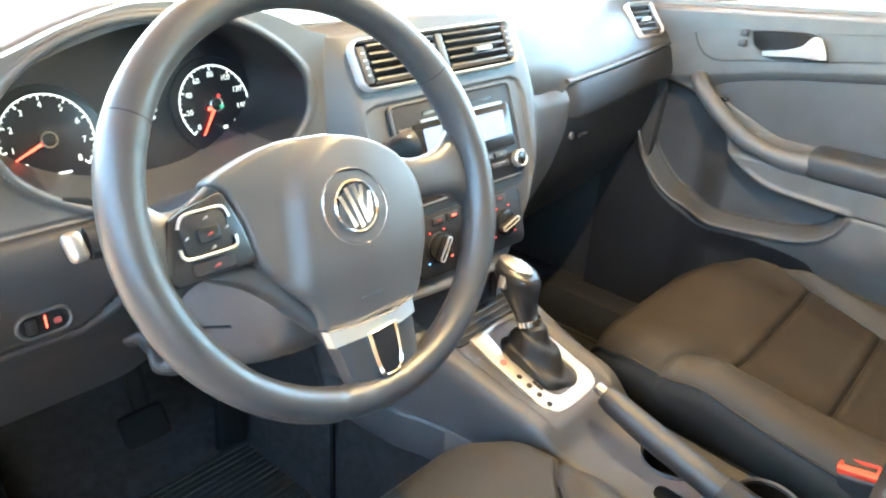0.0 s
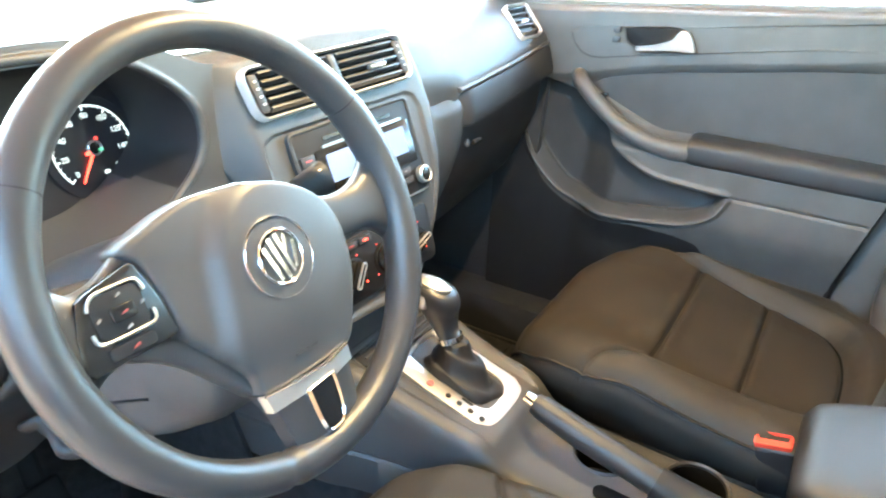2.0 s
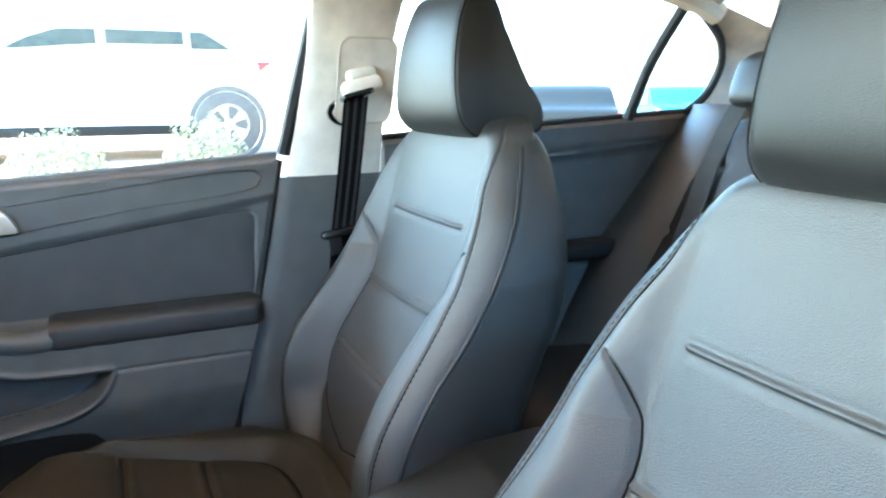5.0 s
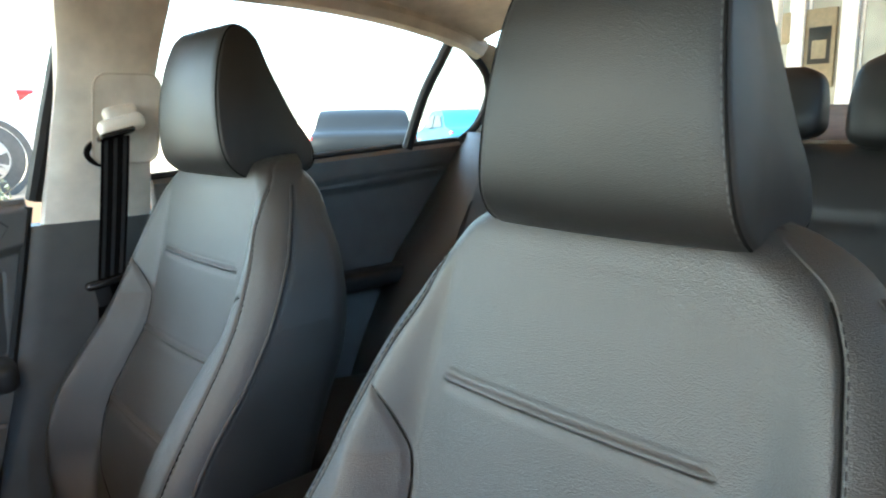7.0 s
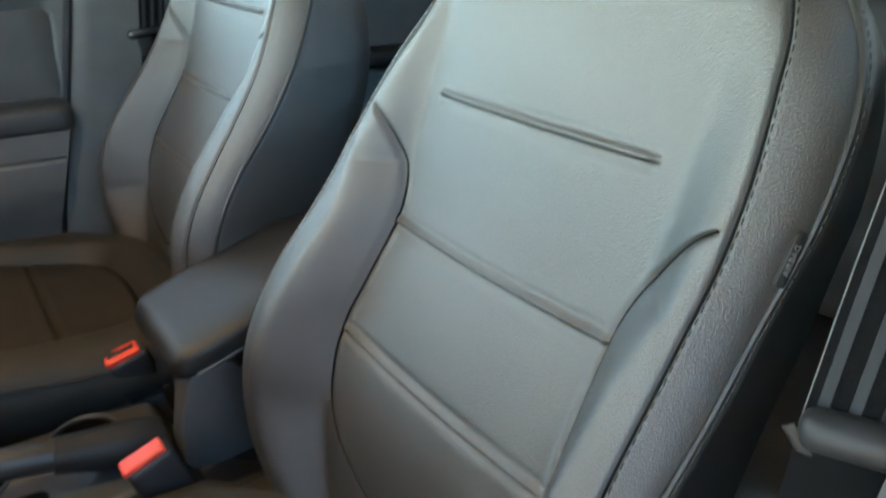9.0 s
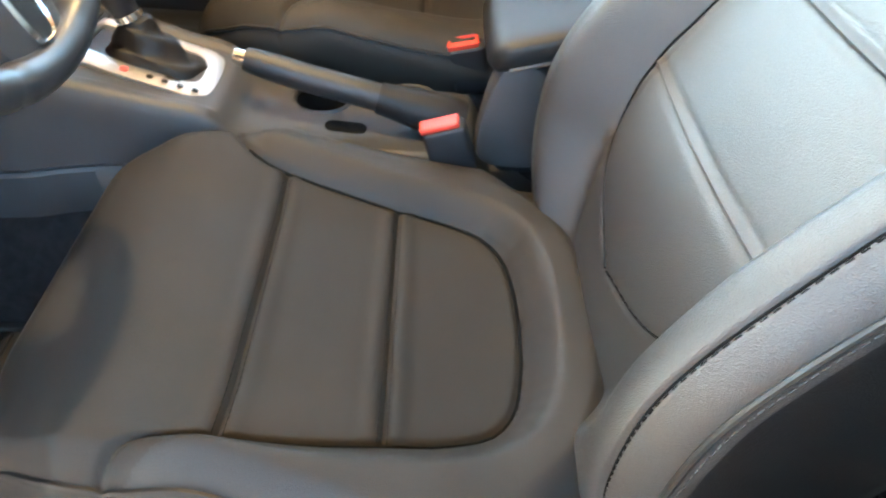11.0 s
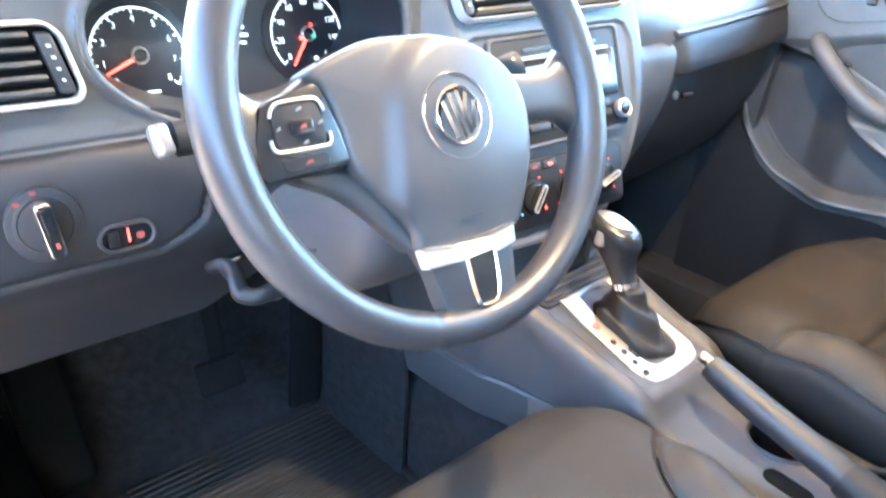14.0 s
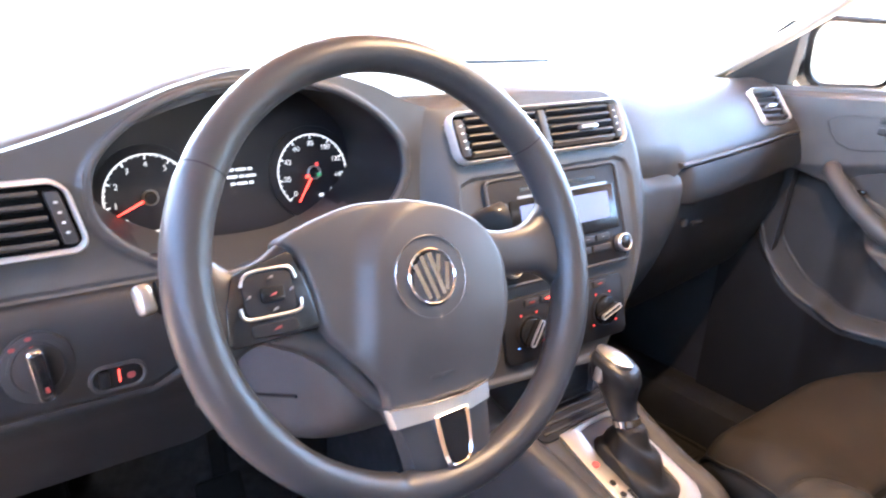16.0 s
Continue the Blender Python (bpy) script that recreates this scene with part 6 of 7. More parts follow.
# column shroud, stalks, ignition area
column = thing("steering_column", (-0.3755, 0.12, 0.62), "grey plastic steering column shroud with two stalks", "steering column")
rows = []
for t in np.linspace(0, 1, 24):
    z = -0.030 - 0.19 * t
    w = float(spline([0, 0.15, 0.6, 1], [0.052, 0.062, 0.072, 0.082], t))
    hi = float(spline([0, 0.15, 0.6, 1], [0.030, 0.040, 0.045, 0.045], t))
    lo_ = float(spline([0, 0.12, 0.5, 1], [0.055, 0.105, 0.136, 0.145], t))
    rows.append([(w * math.copysign(abs(math.cos(q)) ** 0.5, math.cos(q)), (hi if math.sin(q) > 0 else lo_) * math.copysign(abs(math.sin(q)) ** 0.5, math.sin(q)) - 0.005, z) for q in np.linspace(0, 2 * math.pi, 41)[:-1]])
sh = part("shroud", shape("shroud", *sheet_mesh(np.asarray(rows), wrap_u=True, caps=True)), GREY_SHROUD, column, "two-part grey shroud")
sh.data.transform(WM)
part("shroud_seam", tube(curve_pts([(-0.4530, 0.190, 0.527), (-0.4515, 0.166, 0.5364), (-0.4475, 0.125, 0.554), (-0.4432, 0.087, 0.571)], 14), 0.0016, 6), MATT_BLACK, column, "dark joint of the two shroud halves")
tilt = part("tilt_lever", tube(curve_pts([(-0.484, 0.222, 0.506), (-0.476, 0.206, 0.514), (-0.472, 0.190, 0.509), (-0.4735, 0.179, 0.497), (-0.461, 0.168, 0.492), (-0.446, 0.166, 0.494), (-0.433, 0.169, 0.487)], 40), [0.007, 0.009] + [0.0095] * 30 + [0.010, 0.0105, 0.011, 0.011, 0.0105, 0.010, 0.009, 0.007], 12, flat=0.6, up=(0, 1, 0)), HOLLOW_BLACK, column, "black steering height lever")
part("tilt_pivot", box((-0.4610, 0.2045, 0.5210), (0.020, 0.010, 0.006), 0.002, turn(0, -8, 0)), CHROME, tilt, "bright metal pivot plate")
hub = part("hub_back", tube([(0, -0.005, -0.004), (0, -0.005, -0.045)], [0.055, 0.050], 28), MATT_BLACK, column)
hub.data.transform(WM)


def stalk(pts, radii, name, tip, tip_mat=DIM_SILVER, tip_label="silver stalk end"):
    ob = part(name, tube(curve_pts(pts, 18), list(np.interp(np.linspace(0, 1, 18), np.linspace(0, 1, len(radii)), radii)), 12, flat=0.62, up=(0, 0, 1)), MATT_BLACK, column, "black control stalk")
    ob.data.transform(WM)
    tp = part("stalk_tip", box(tip, (0.014, 0.024, 0.016), 0.005, turn(0, 0, 8), 3), tip_mat, ob, tip_label)
    tp.data.transform(WM)


stalk([(-0.06, 0.010, -0.085), (-0.11, 0.012, -0.083), (-0.15, 0.013, -0.081), (-0.175, 0.013, -0.080)], [0.009, 0.010, 0.013, 0.013], "left_stalk", (-0.184, 0.013, -0.080))
stalk([(0.06, 0.010, -0.070), (0.10, 0.018, -0.066), (0.140, 0.026, -0.062), (0.158, 0.029, -0.060)], [0.010, 0.012, 0.016, 0.017], "right_stalk", (0.150, 0.028, -0.060), DIM_SILVER, "grey stalk end")

# ---- centre console ----
console = thing("centre_console", (-0.005, -0.15, 0.15), "dark grey centre console with cup holders and a ribbed tray", "console")
CY = [-0.62, -0.43, -0.395, -0.30, -0.20, -0.13, -0.095, -0.06, 0.00, 0.06, 0.12, 0.16]
CT = [0.225, 0.232, 0.285, 0.290, 0.295, 0.300, 0.310, 0.338, 0.353, 0.370, 0.388, 0.40]
CW = [0.080, 0.082, 0.090, 0.090, 0.090, 0.090, 0.094, 0.100, 0.104, 0.110, 0.122, 0.134]


def console_top(y):
    return float(spline(CY, CT, y))


CUPS = ((0.026, -0.188, 0.038), (0.045, -0.312, 0.040))
rows = []
for y in np.linspace(-0.60, 0.60, 380):
    t, w = float(spline(CY + [0.5], CT + [0.47], y)), float(spline(CY + [0.5], CW + [0.15], y))
    if y > 0.15:
        t = float(spline([0.15, 0.25, 0.45, 0.6], [0.40, 0.43, 0.48, 0.50], y))
    sec = []
    for u in np.linspace(-1, 1, 81):
        e = max((abs(u) - 0.86) / 0.14, 0)
        z = t - 0.016 * (1 - math.sqrt(max(1 - e * e, 0)))
        if -0.09 < y:
            e2 = float(step(0.78, 0.70, abs(u))) * float(step(-0.075, -0.055, y))
            z -= 0.006 * e2
        for hx, hy, hr_ in CUPS:
            z -= 0.060 * float(step(hr_ + 0.001, hr_ - 0.005, math.hypot(-0.005 + w * u - hx, y - hy)))
        sec.append((-0.005 + w * u, y, z))
    side = ((1.015, t - 0.03), (1.03, 0.280), (1.035, 0.270), (1.015, 0.267), (1.015, 0.264), (1.045, 0.260), (1.06, 0.205), (1.04, 0.198), (0.80, 0.195))
    sec += [(-0.005 + w * dx, y, min(z, t - 0.02)) for dx, z in side]
    sec += [(-0.005 - w * dx, y, min(z, t - 0.02)) for dx, z in side[::-1]]
    rows.append(sec)
part("body", shape("body", *sheet_mesh(np.asarray(rows), wrap_u=True, caps=True)), CONSOLE_PLASTIC, console, "moulded dark grey console body")


for s in (-1, 1):
    P = np.zeros((14, 16, 3))
    for j, z in enumerate(np.linspace(-0.01, 0.445, 14)):
        for i, u in enumerate(np.linspace(0, 1, 16)):
            y = 0.285 + 0.42 * max(z - 0.19, 0) + (0.62 - 0.285) * u
            P[j, i] = (-0.005 + s * (1.065 * float(spline(CY + [0.5], CW + [0.15], y)) + 0.004 * float(step(0.0, 0.04, u))), y, z)
    structure("floor_tunnel_side_" + ("right" if s > 0 else "left"), shape("floor_tunnel_side", *solid_sheet(P, 0.008, (s, 0, 0))), CARPET, "black carpet on the tunnel side beyond the console", "car floor")


def on_console(x, y, lift=0.0):
    s = (console_top(y + 0.02) - console_top(y - 0.02)) / 0.04
    return axes((x, y, console_top(y)), (1, 0, 0), (0, 1, s)) @ Matrix.Translation((0, 0, lift))


PLATE_SILVER = material("selector_satin", (0.47, 0.46, 0.44), 0.42, metal=0.85, vary=0.07)
gm = axes((-0.005, 0.018, 0.3555), (1, 0, 0), (0, 1, 0.30))
po = curve_pts([(-0.062, 0.09), (-0.066, 0.02), (-0.066, -0.055), (-0.050, -0.080), (0.0, -0.085), (0.050, -0.080), (0.066, -0.055), (0.066, 0.02), (0.062, 0.09), (0.0, 0.094), (-0.062, 0.09)], 64)[:-1]
pi_ = curve_pts([(-0.022, 0.078), (-0.030, 0.02), (-0.030, -0.040), (-0.022, -0.056), (0.0, -0.060), (0.030, -0.056), (0.044, -0.040), (0.046, 0.02), (0.044, 0.078), (0.010, 0.082), (-0.022, 0.078)], 64)[:-1]
po = [(0.93 * a + 0.003, 0.94 * b) for a, b in po]
shifter = thing("gear_selector", (-0.005, 0.018, 0.33), "automatic gear lever with gaiter in a satin silver plate", "gear lever")
part("selector_plate", ring(po, pi_, gm, -0.01, 0.004), PLATE_SILVER, shifter, "satin silver selector plate")
part("well", plate(pi_, gm, -0.012, -0.004), MATT_BLACK, shifter)
rows = []
for t in np.linspace(0, 1, 22):
    a, b = float(spline([0, 0.25, 0.6, 1], [0.040, 0.036, 0.025, 0.0155], t)), float(spline([0, 0.25, 0.6, 1], [0.064, 0.053, 0.032, 0.0165], t))
    cx_, cy_, cz_ = 0.006, -0.002 + 0.034 * t, -0.006 + 0.056 * t
    rows.append([tuple(gm @ Vector((cx_ + a * (1 + 0.10 * math.sin(5 * q + 9 * t) * (1 - t)) * math.cos(q), cy_ + b * (1 + 0.08 * math.sin(4 * q - 11 * t) * (1 - t)) * math.sin(q), cz_ + 0.004 * math.sin(14 * t + 2 * math.cos(q))))) for q in np.linspace(0, 2 * math.pi, 37)[:-1]])
part("gaiter", shape("gaiter", *sheet_mesh(np.asarray(rows), wrap_u=True, caps=True)), LEATHER_SIDE, shifter, "folded black gaiter", angle=60)
rows = []
for t in np.linspace(0, 1, 30):
    z = 0.410 + 0.090 * t
    y = 0.043 + 0.021 * t + 0.006 * math.sin(3 * t)
    w = float(spline([0, 0.25, 0.5, 0.75, 0.92, 1], [0.0150, 0.0175, 0.0225, 0.0265, 0.0235, 0.010], t))
    d = float(spline([0, 0.25, 0.5, 0.75, 0.92, 1], [0.016, 0.020, 0.027, 0.034, 0.030, 0.014], t))
    rows.append([(0.001 - 0.013 * t + w * math.copysign(abs(math.cos(q)) ** 0.8, math.cos(q)), y + d * math.copysign(abs(math.sin(q)) ** 0.9, math.sin(q)), z + 0.006 * math.sin(q) * t) for q in np.linspace(0, 2 * math.pi, 33)[:-1]])
knob = part("knob", shape("knob", *sheet_mesh(np.asarray(rows), wrap_u=True, caps=True)), KNOB_BLACK, shifter, "smooth black lever knob", angle=60)
part("collar", tube([(0.001, 0.041, 0.408), (0.001, 0.044, 0.416)], 0.0178, 24), CHROME, shifter, "thin chrome collar")
part("cap", dome(oval(0.0165, 0.027, 32), 0.0, 0.006, 2.2, 0.010, 8), SATIN, knob, "satin silver cap on the knob").data.transform(axes((-0.012, 0.066, 0.4995), (1, 0, -0.10), (0, 1, 0.16)))
part("release_button", box((-0.033, 0.070, 0.478), (0.010, 0.014, 0.022), 0.004, turn(0, 14, 0), 3), SATIN, knob, "silver release button on the knob")
for k in range(5):
    part("gear_mark", plate(oval(0.0042 if k else 0.005, 0.0042 if k else 0.005, 16), gm @ Matrix.Translation((-0.047, 0.026 - 0.0185 * k - (0.012 if k else 0), 0.0036)), 0, 0.0008), ICON_RED if k == 0 else MATT_BLACK, shifter)
part("gear_mark", box((0, 0, 0), (0.004, 0.018, 0.0008), 0), MATT_BLACK, shifter).data.transform(gm @ Matrix.Translation((-0.036, -0.030, 0.004)))
# ribbed tray in front of the lever
tray = part("tray", plate(rrect(0.17, 0.07, 0.012, 4), axes((-0.005, 0.132, 0.385), (1, 0, 0), (0, 1, 0.25)), -0.004, 0.002), MATT_BLACK, console, "ribbed storage tray")
for k in range(5):
    part("rib", box((0, 0, 0), (0.15, 0.005, 0.005), 0.002), PLASTIC_LOW, tray).data.transform(axes((-0.005, 0.108 + 0.012 * k, 0.3815 + 0.003 * k), (1, 0, 0), (0, 1, 0.25)))
# cup holders: rings with dark wells, on both sides of the handbrake
for cx_, cy_, r in CUPS:
    cm_ = axes((cx_, cy_, console_top(cy_)), (1, 0, 0), (0, 1, 0))
    ch = part("cup_holder", ring(oval(r + 0.004, r + 0.004, 40), oval(r - 0.001, r - 0.001, 40), cm_, -0.01, 0.003), PLASTIC, console, "round cup holder")
    part("liner", plate(oval(r - 0.004, r - 0.004, 40), cm_, -0.060, -0.054), DUCT_BLACK, ch)
    part("liner_wall", ring(oval(r - 0.0012, r - 0.0012, 40), oval(r - 0.006, r - 0.006, 40), cm_, -0.058, -0.002), DUCT_BLACK, ch)
part("lever_slot", plate(rrect(0.026, 0.056, 0.012, 5), on_console(-0.042, -0.228), -0.004, 0.0012), DUCT_BLACK, console, "dark slot under the handbrake")
# handbrake
GRIP_SKIN = material("handbrake_skin", (0.020, 0.020, 0.021), 0.42, bump=0.2, bump_scale=1200, kind="voronoi")
brake = thing("parking_brake", (-0.020, -0.2, 0.29), "black handbrake lever with a chrome push button", "handbrake")
bp_ = curve_pts([(-0.038, -0.385, 0.310), (-0.034, -0.33, 0.320), (-0.028, -0.25, 0.338), (-0.022, -0.17, 0.354), (-0.017, -0.10, 0.3715)], 26)
part("grip", tube(bp_[9:], [0.0175, 0.0182] + [0.0185] * 10 + [0.0182, 0.0178, 0.0174, 0.0168, 0.0145], 18), GRIP_SKIN, brake, "smooth black grip")
part("gaiter", tube(bp_[:11], [0.026, 0.028, 0.029, 0.029, 0.028, 0.027, 0.026, 0.0245, 0.023, 0.022, 0.021], 16), MATT_BLACK, brake, "rubber gaiter of the lever")
part("push_button", tube([bp_[-1], tuple(np.asarray(bp_[-1]) + np.array((0.001, 0.014, 0.0035)))], [0.0105, 0.009], 16), CHROME, brake, "chrome push button")
# armrest with its box
armrest = thing("armrest", (0.02, -0.52, 0.30), "grey padded centre armrest over a storage box", "armrest")
rows = []
for y in np.linspace(-0.405, -0.74, 50):
    t = (-0.405 - y) / 0.335
    w = float(spline([0, 0.02, 0.06, 0.2, 1], [0.072, 0.084, 0.092, 0.096, 0.098], t))
    hi = 0.438 + 0.062 * min(t / 0.62, 1) - 0.014 * (1 - min(t / 0.05, 1)) ** 2
    lo_ = 0.392 + 0.060 * min(t / 0.62, 1) + 0.012 * (1 - min(t / 0.05, 1)) ** 2
    rows.append([(0.012 + w * math.copysign(abs(math.cos(q)) ** 0.42, math.cos(q)), y, (hi + lo_) / 2 + (hi - lo_) / 2 * math.copysign(abs(math.sin(q)) ** 0.5, math.sin(q))) for q in np.linspace(0, 2 * math.pi, 49)[:-1]])
part("pad", shape("pad", *sheet_mesh(np.asarray(rows), wrap_u=True, caps=True)), LEATHER_SIDE, armrest, "grey padded armrest lid", angle=60)
part("lid_edge", tube([(0.012 - 0.094, y, 0.402 + 0.060 * min((-0.405 - y) / 0.208, 1)) for y in np.linspace(-0.43, -0.72, 20)], 0.003, 6), PLASTIC, armrest)
part("box", box((0.016, -0.58, 0.318), (0.110, 0.30, 0.190), 0.02, None, 3), MATT_BLACK, armrest, "dark storage box")
HINGE = [tuple(p) for p in curve_pts([(-0.445, 0.418), (-0.428, 0.410), (-0.417, 0.393), (-0.405, 0.340), (-0.400, 0.300), (-0.404, 0.276), (-0.425, 0.264), (-0.460, 0.262), (-0.500, 0.275), (-0.500, 0.350), (-0.475, 0.405), (-0.445, 0.418)], 48)[:-1]]
part("hinge_cover", plate([(-a, b) for a, b in HINGE], axes((-0.050, 0, 0), (0, -1, 0), (0, 0, 1)), -0.010, 0.026, 0.010), CONSOLE_PLASTIC, armrest, "rounded grey side cover of the box")

# buckles beside the seats
for bx, by, bz, lean_, roll_ in ((-0.104, -0.350, 0.344, -18, 0), (0.112, -0.384, 0.349, -14, 6)):
    bk = thing("seat_belt_buckle", (bx, by, 0.25), "black belt buckle with a red release button", "belt buckle", "belt buckles")
    at_ = Matrix.Translation((bx, by, bz)) @ turn(lean_, -roll_, 0)
    part("casing", box((0, 0, 0), (0.030, 0.056, 0.080), 0.007, None, 3), HOLLOW_BLACK, bk).data.transform(at_ @ Matrix.Translation((0, -0.004, -0.042)))
    if bx > 0:
        part("release_button", ring(rrect(0.024, 0.046, 0.004, 3), rrect(0.012, 0.036, 0.002, 3, 0.005), at_, -0.004, 0.005), RED_PLASTIC, bk, "red release button")
        part("slot", box((0, 0, 0), (0.012, 0.038, 0.003), 0.001), SHADED_PLASTIC, bk).data.transform(at_ @ Matrix.Translation((0.004, 0, 0)))
    else:
        part("release_button", box((0, 0, 0), (0.024, 0.050, 0.009), 0.003, None, 3), RED_PLASTIC, bk, "red release button").data.transform(at_)
    part("stem", box((0, 0, 0), (0.024, 0.014, 0.10), 0.004), MATT_BLACK, bk).data.transform(Matrix.Translation((bx, by - 0.055, 0.235)) @ turn(lean_ * 0.6, 0, 0))

# ---- seat belts on the centre pillars ----
def webbing(bm, pts, w, across, thick=0.0016):
    a = Vector(across).normalized() * (w / 2)
    p = [Vector(q) for q in pts]
    nrm = [((p[min(i + 1, len(p) - 1)] - p[max(i - 1, 0)]).cross(a)).normalized() * thick for i in range(len(p))]
    prev = None
    for q, n_ in zip(p, nrm):
        cur = [bm.verts.new(q + a + n_), bm.verts.new(q - a + n_), bm.verts.new(q - a - n_), bm.verts.new(q + a - n_)]
        if prev:
            for i in range(4):
                bm.faces.new((prev[i], prev[(i + 1) % 4], cur[(i + 1) % 4], cur[i]))
        else:
            bm.faces.new(cur[::-1])
        prev = cur
    bm.faces.new(prev)


def belt(s, dy, label, loop_up, across=(0.10, 1, -0.05)):
    t = thing("seat_belt", (s * 0.68, -0.62 + dy, 0.30), label, "seat belt", "seat belts")
    top, low, end = (Vector((0.612, -0.658, 0.955)), Vector((0.664, -0.640, 0.690)), Vector((0.690, -0.600, 0.10))) if s > 0 else (Vector((-0.676, -0.692, 0.955)), Vector((-0.676, -0.622, 0.639)), Vector((-0.718, -0.490, 0.10)))
    go = top - Vector((s * 0.612, -0.640, 0.972))
    across = Vector((across[0] * s, across[1], across[2]))
    run = [top.lerp(low, k / 14) + Vector((-s * 0.004 * math.sin(math.pi * k / 14), 0, 0)) for k in range(15)]
    bm = bmesh.new()
    webbing(bm, run, 0.047, across)
    part("webbing", bm, BELT, t, "dark ribbed belt webbing")
    for off in (-0.0155, 0.0, 0.0155):
        bm = bmesh.new()
        webbing(bm, [p + across.normalized() * off + (Vector((-0.0012, 0, 0)) if s > 0 else Vector((-0.0005, 0.0013, 0))) for p in run], 0.006, across, 0.0012)
        part("rib_stripe", bm, BELT_LIGHT, t)
    if s < 0:
        part("belt_edge", tube([tuple(p + across.normalized() * 0.0232) for p in run], 0.0012, 6), PALE_THREAD, t, "pale woven edge")
        part("belt_edge", tube([tuple(p - across.normalized() * 0.0232) for p in run], 0.0012, 6), PALE_THREAD, t, "pale woven edge")
    bm = bmesh.new()
    lowrun = [low.lerp(end, k / 10) for k in range(11)]
    webbing(bm, lowrun, 0.047, across)
    part("lower_webbing", bm, BELT, t)
    # upper guide with its adjuster plate
    gm_ = axes(Vector((s * 0.640, -0.672, 1.000)) + go, (0, s, 0), (-0.35 * s, 0, 1))
    part("adjuster_plate", plate(rrect(0.112, 0.165, 0.022, 5), gm_, 0.002, 0.009, 0.004), BEIGE_TRIM, t, "beige height adjuster cover")
    part("plate_groove", ring(rrect(0.118, 0.171, 0.024, 5), rrect(0.112, 0.165, 0.022, 5), gm_, 0.000, 0.003), HEADLINER, t)
    gd = part("belt_guide", box((0, 0, 0), (0.030, 0.082, 0.030), 0.013, None, 4), BEIGE_TRIM, t, "beige belt guide")
    gd.data.transform(Matrix.Translation(Vector((s * 0.612, -0.652, 0.992)) + go) @ turn(-14, s * 14, 0))
    part("guide_button", box(Vector((s * 0.622, -0.655, 1.012)) + go, (0.026, 0.060, 0.026), 0.010, turn(-10, s * 22, 0), 3), BEIGE_TRIM, t)
    part("guide_slot", box(Vector((s * 0.606, -0.640, 0.976)) + go, (0.030, 0.062, 0.010), 0.004, turn(-14, s * 14, 0)), GLOSS_BLACK, t)
    if s > 0:
        part("slot_edge", ring(oval(0.044, 0.030, 28), oval(0.034, 0.020, 28), gm_ @ Matrix.Translation((0.028, -0.062, 0.0)), 0.004, 0.011), GLOSS_BLACK, t, "black slot edge behind the belt")
    # tongue held by a clip on the belt
    if s > 0:
        part("tongue", box(tuple(low + Vector((-0.008, 0.010, loop_up))), (0.022, 0.076, 0.017), 0.008, turn(-8, 0, 0), 3), GLOSS_BLACK, t, "black belt tongue")
        part("tongue_plate", box(tuple(low + Vector((-0.010, 0.018, loop_up - 0.026))), (0.004, 0.026, 0.034), 0.001, turn(-8, 0, 0)), MATT_BLACK, t, "flat belt tongue")
    else:
        part("tongue", box(low + Vector((-0.020, 0.004, 0.004)), (0.084, 0.026, 0.023), 0.010, turn(0, 4, 21), 3), MATT_BLACK, t, "black belt tongue")
        part("tongue_plate", box(low + Vector((0.016, 0.012, -0.018)), (0.008, 0.003, 0.034), 0.001, turn(0, 38, 21)), MATT_BLACK, t, "flat dark belt tongue")
    return t


belt(1, 0.0, "dark grey seat belt hanging from a beige pillar guide", 0.0)
belt(-1, 0.0, "dark grey driver's seat belt with a black tongue", 0.0, (-1.0, 0.39, 0.0))

# rear belt lying against the bench
rear_belt = thing("seat_belt", (0.47, -1.42, 0.75), "grey seat belt lying on the rear bench", "seat belt", "seat belts")
bm = bmesh.new()
webbing(bm, curve_pts([(0.507, -1.640, 0.975), (0.500, -1.570, 0.958), (0.478, -1.455, 0.830), (0.455, -1.378, 0.710), (0.440, -1.305, 0.580), (0.430, -1.215, 0.450)], 26), 0.046, (1.0, 0.10, 0.10))
part("webbing", bm, BELT_REAR, rear_belt)

# ---- floor mats, pedals ----
def floor_mat(cx, y0, y1, w, name_label, text):
    t = thing("floor_mat", (cx, (y0 + y1) / 2, 0.0), name_label, "floor mat", "floor mats")
    part("mat_base", box((cx, (y0 + y1) / 2, -0.014), (w, y1 - y0, 0.012), 0.005), RUBBER, t)
    part("raised_edge", ring(rrect(w, y1 - y0, 0.04, 6), rrect(w - 0.03, y1 - y0 - 0.03, 0.03, 6), Matrix.Translation((cx, (y0 + y1) / 2, -0.008)), -0.002, 0.010), RUBBER, t)
    n = int((y1 - y0 - 0.10) / 0.0135)
    for k in range(n):
        y = y0 + 0.05 + 0.0135 * k
        wid = w - 0.08 if not text else w - 0.14
        sh_ = 0.0 if not text else 0.05
        part("mat_rib", box((cx + sh_, y, -0.0065), (wid, 0.006, 0.006), 0.002), RUBBER, t)
    if text:
        for k in range(5):
            part("mat_print", box((cx - w / 2 + 0.048, y1 - 0.335 - 0.036 * k, -0.0065), (0.046, 0.027, 0.006), 0.002), SATIN_PRINT, t, "pale raised mark")
    return t


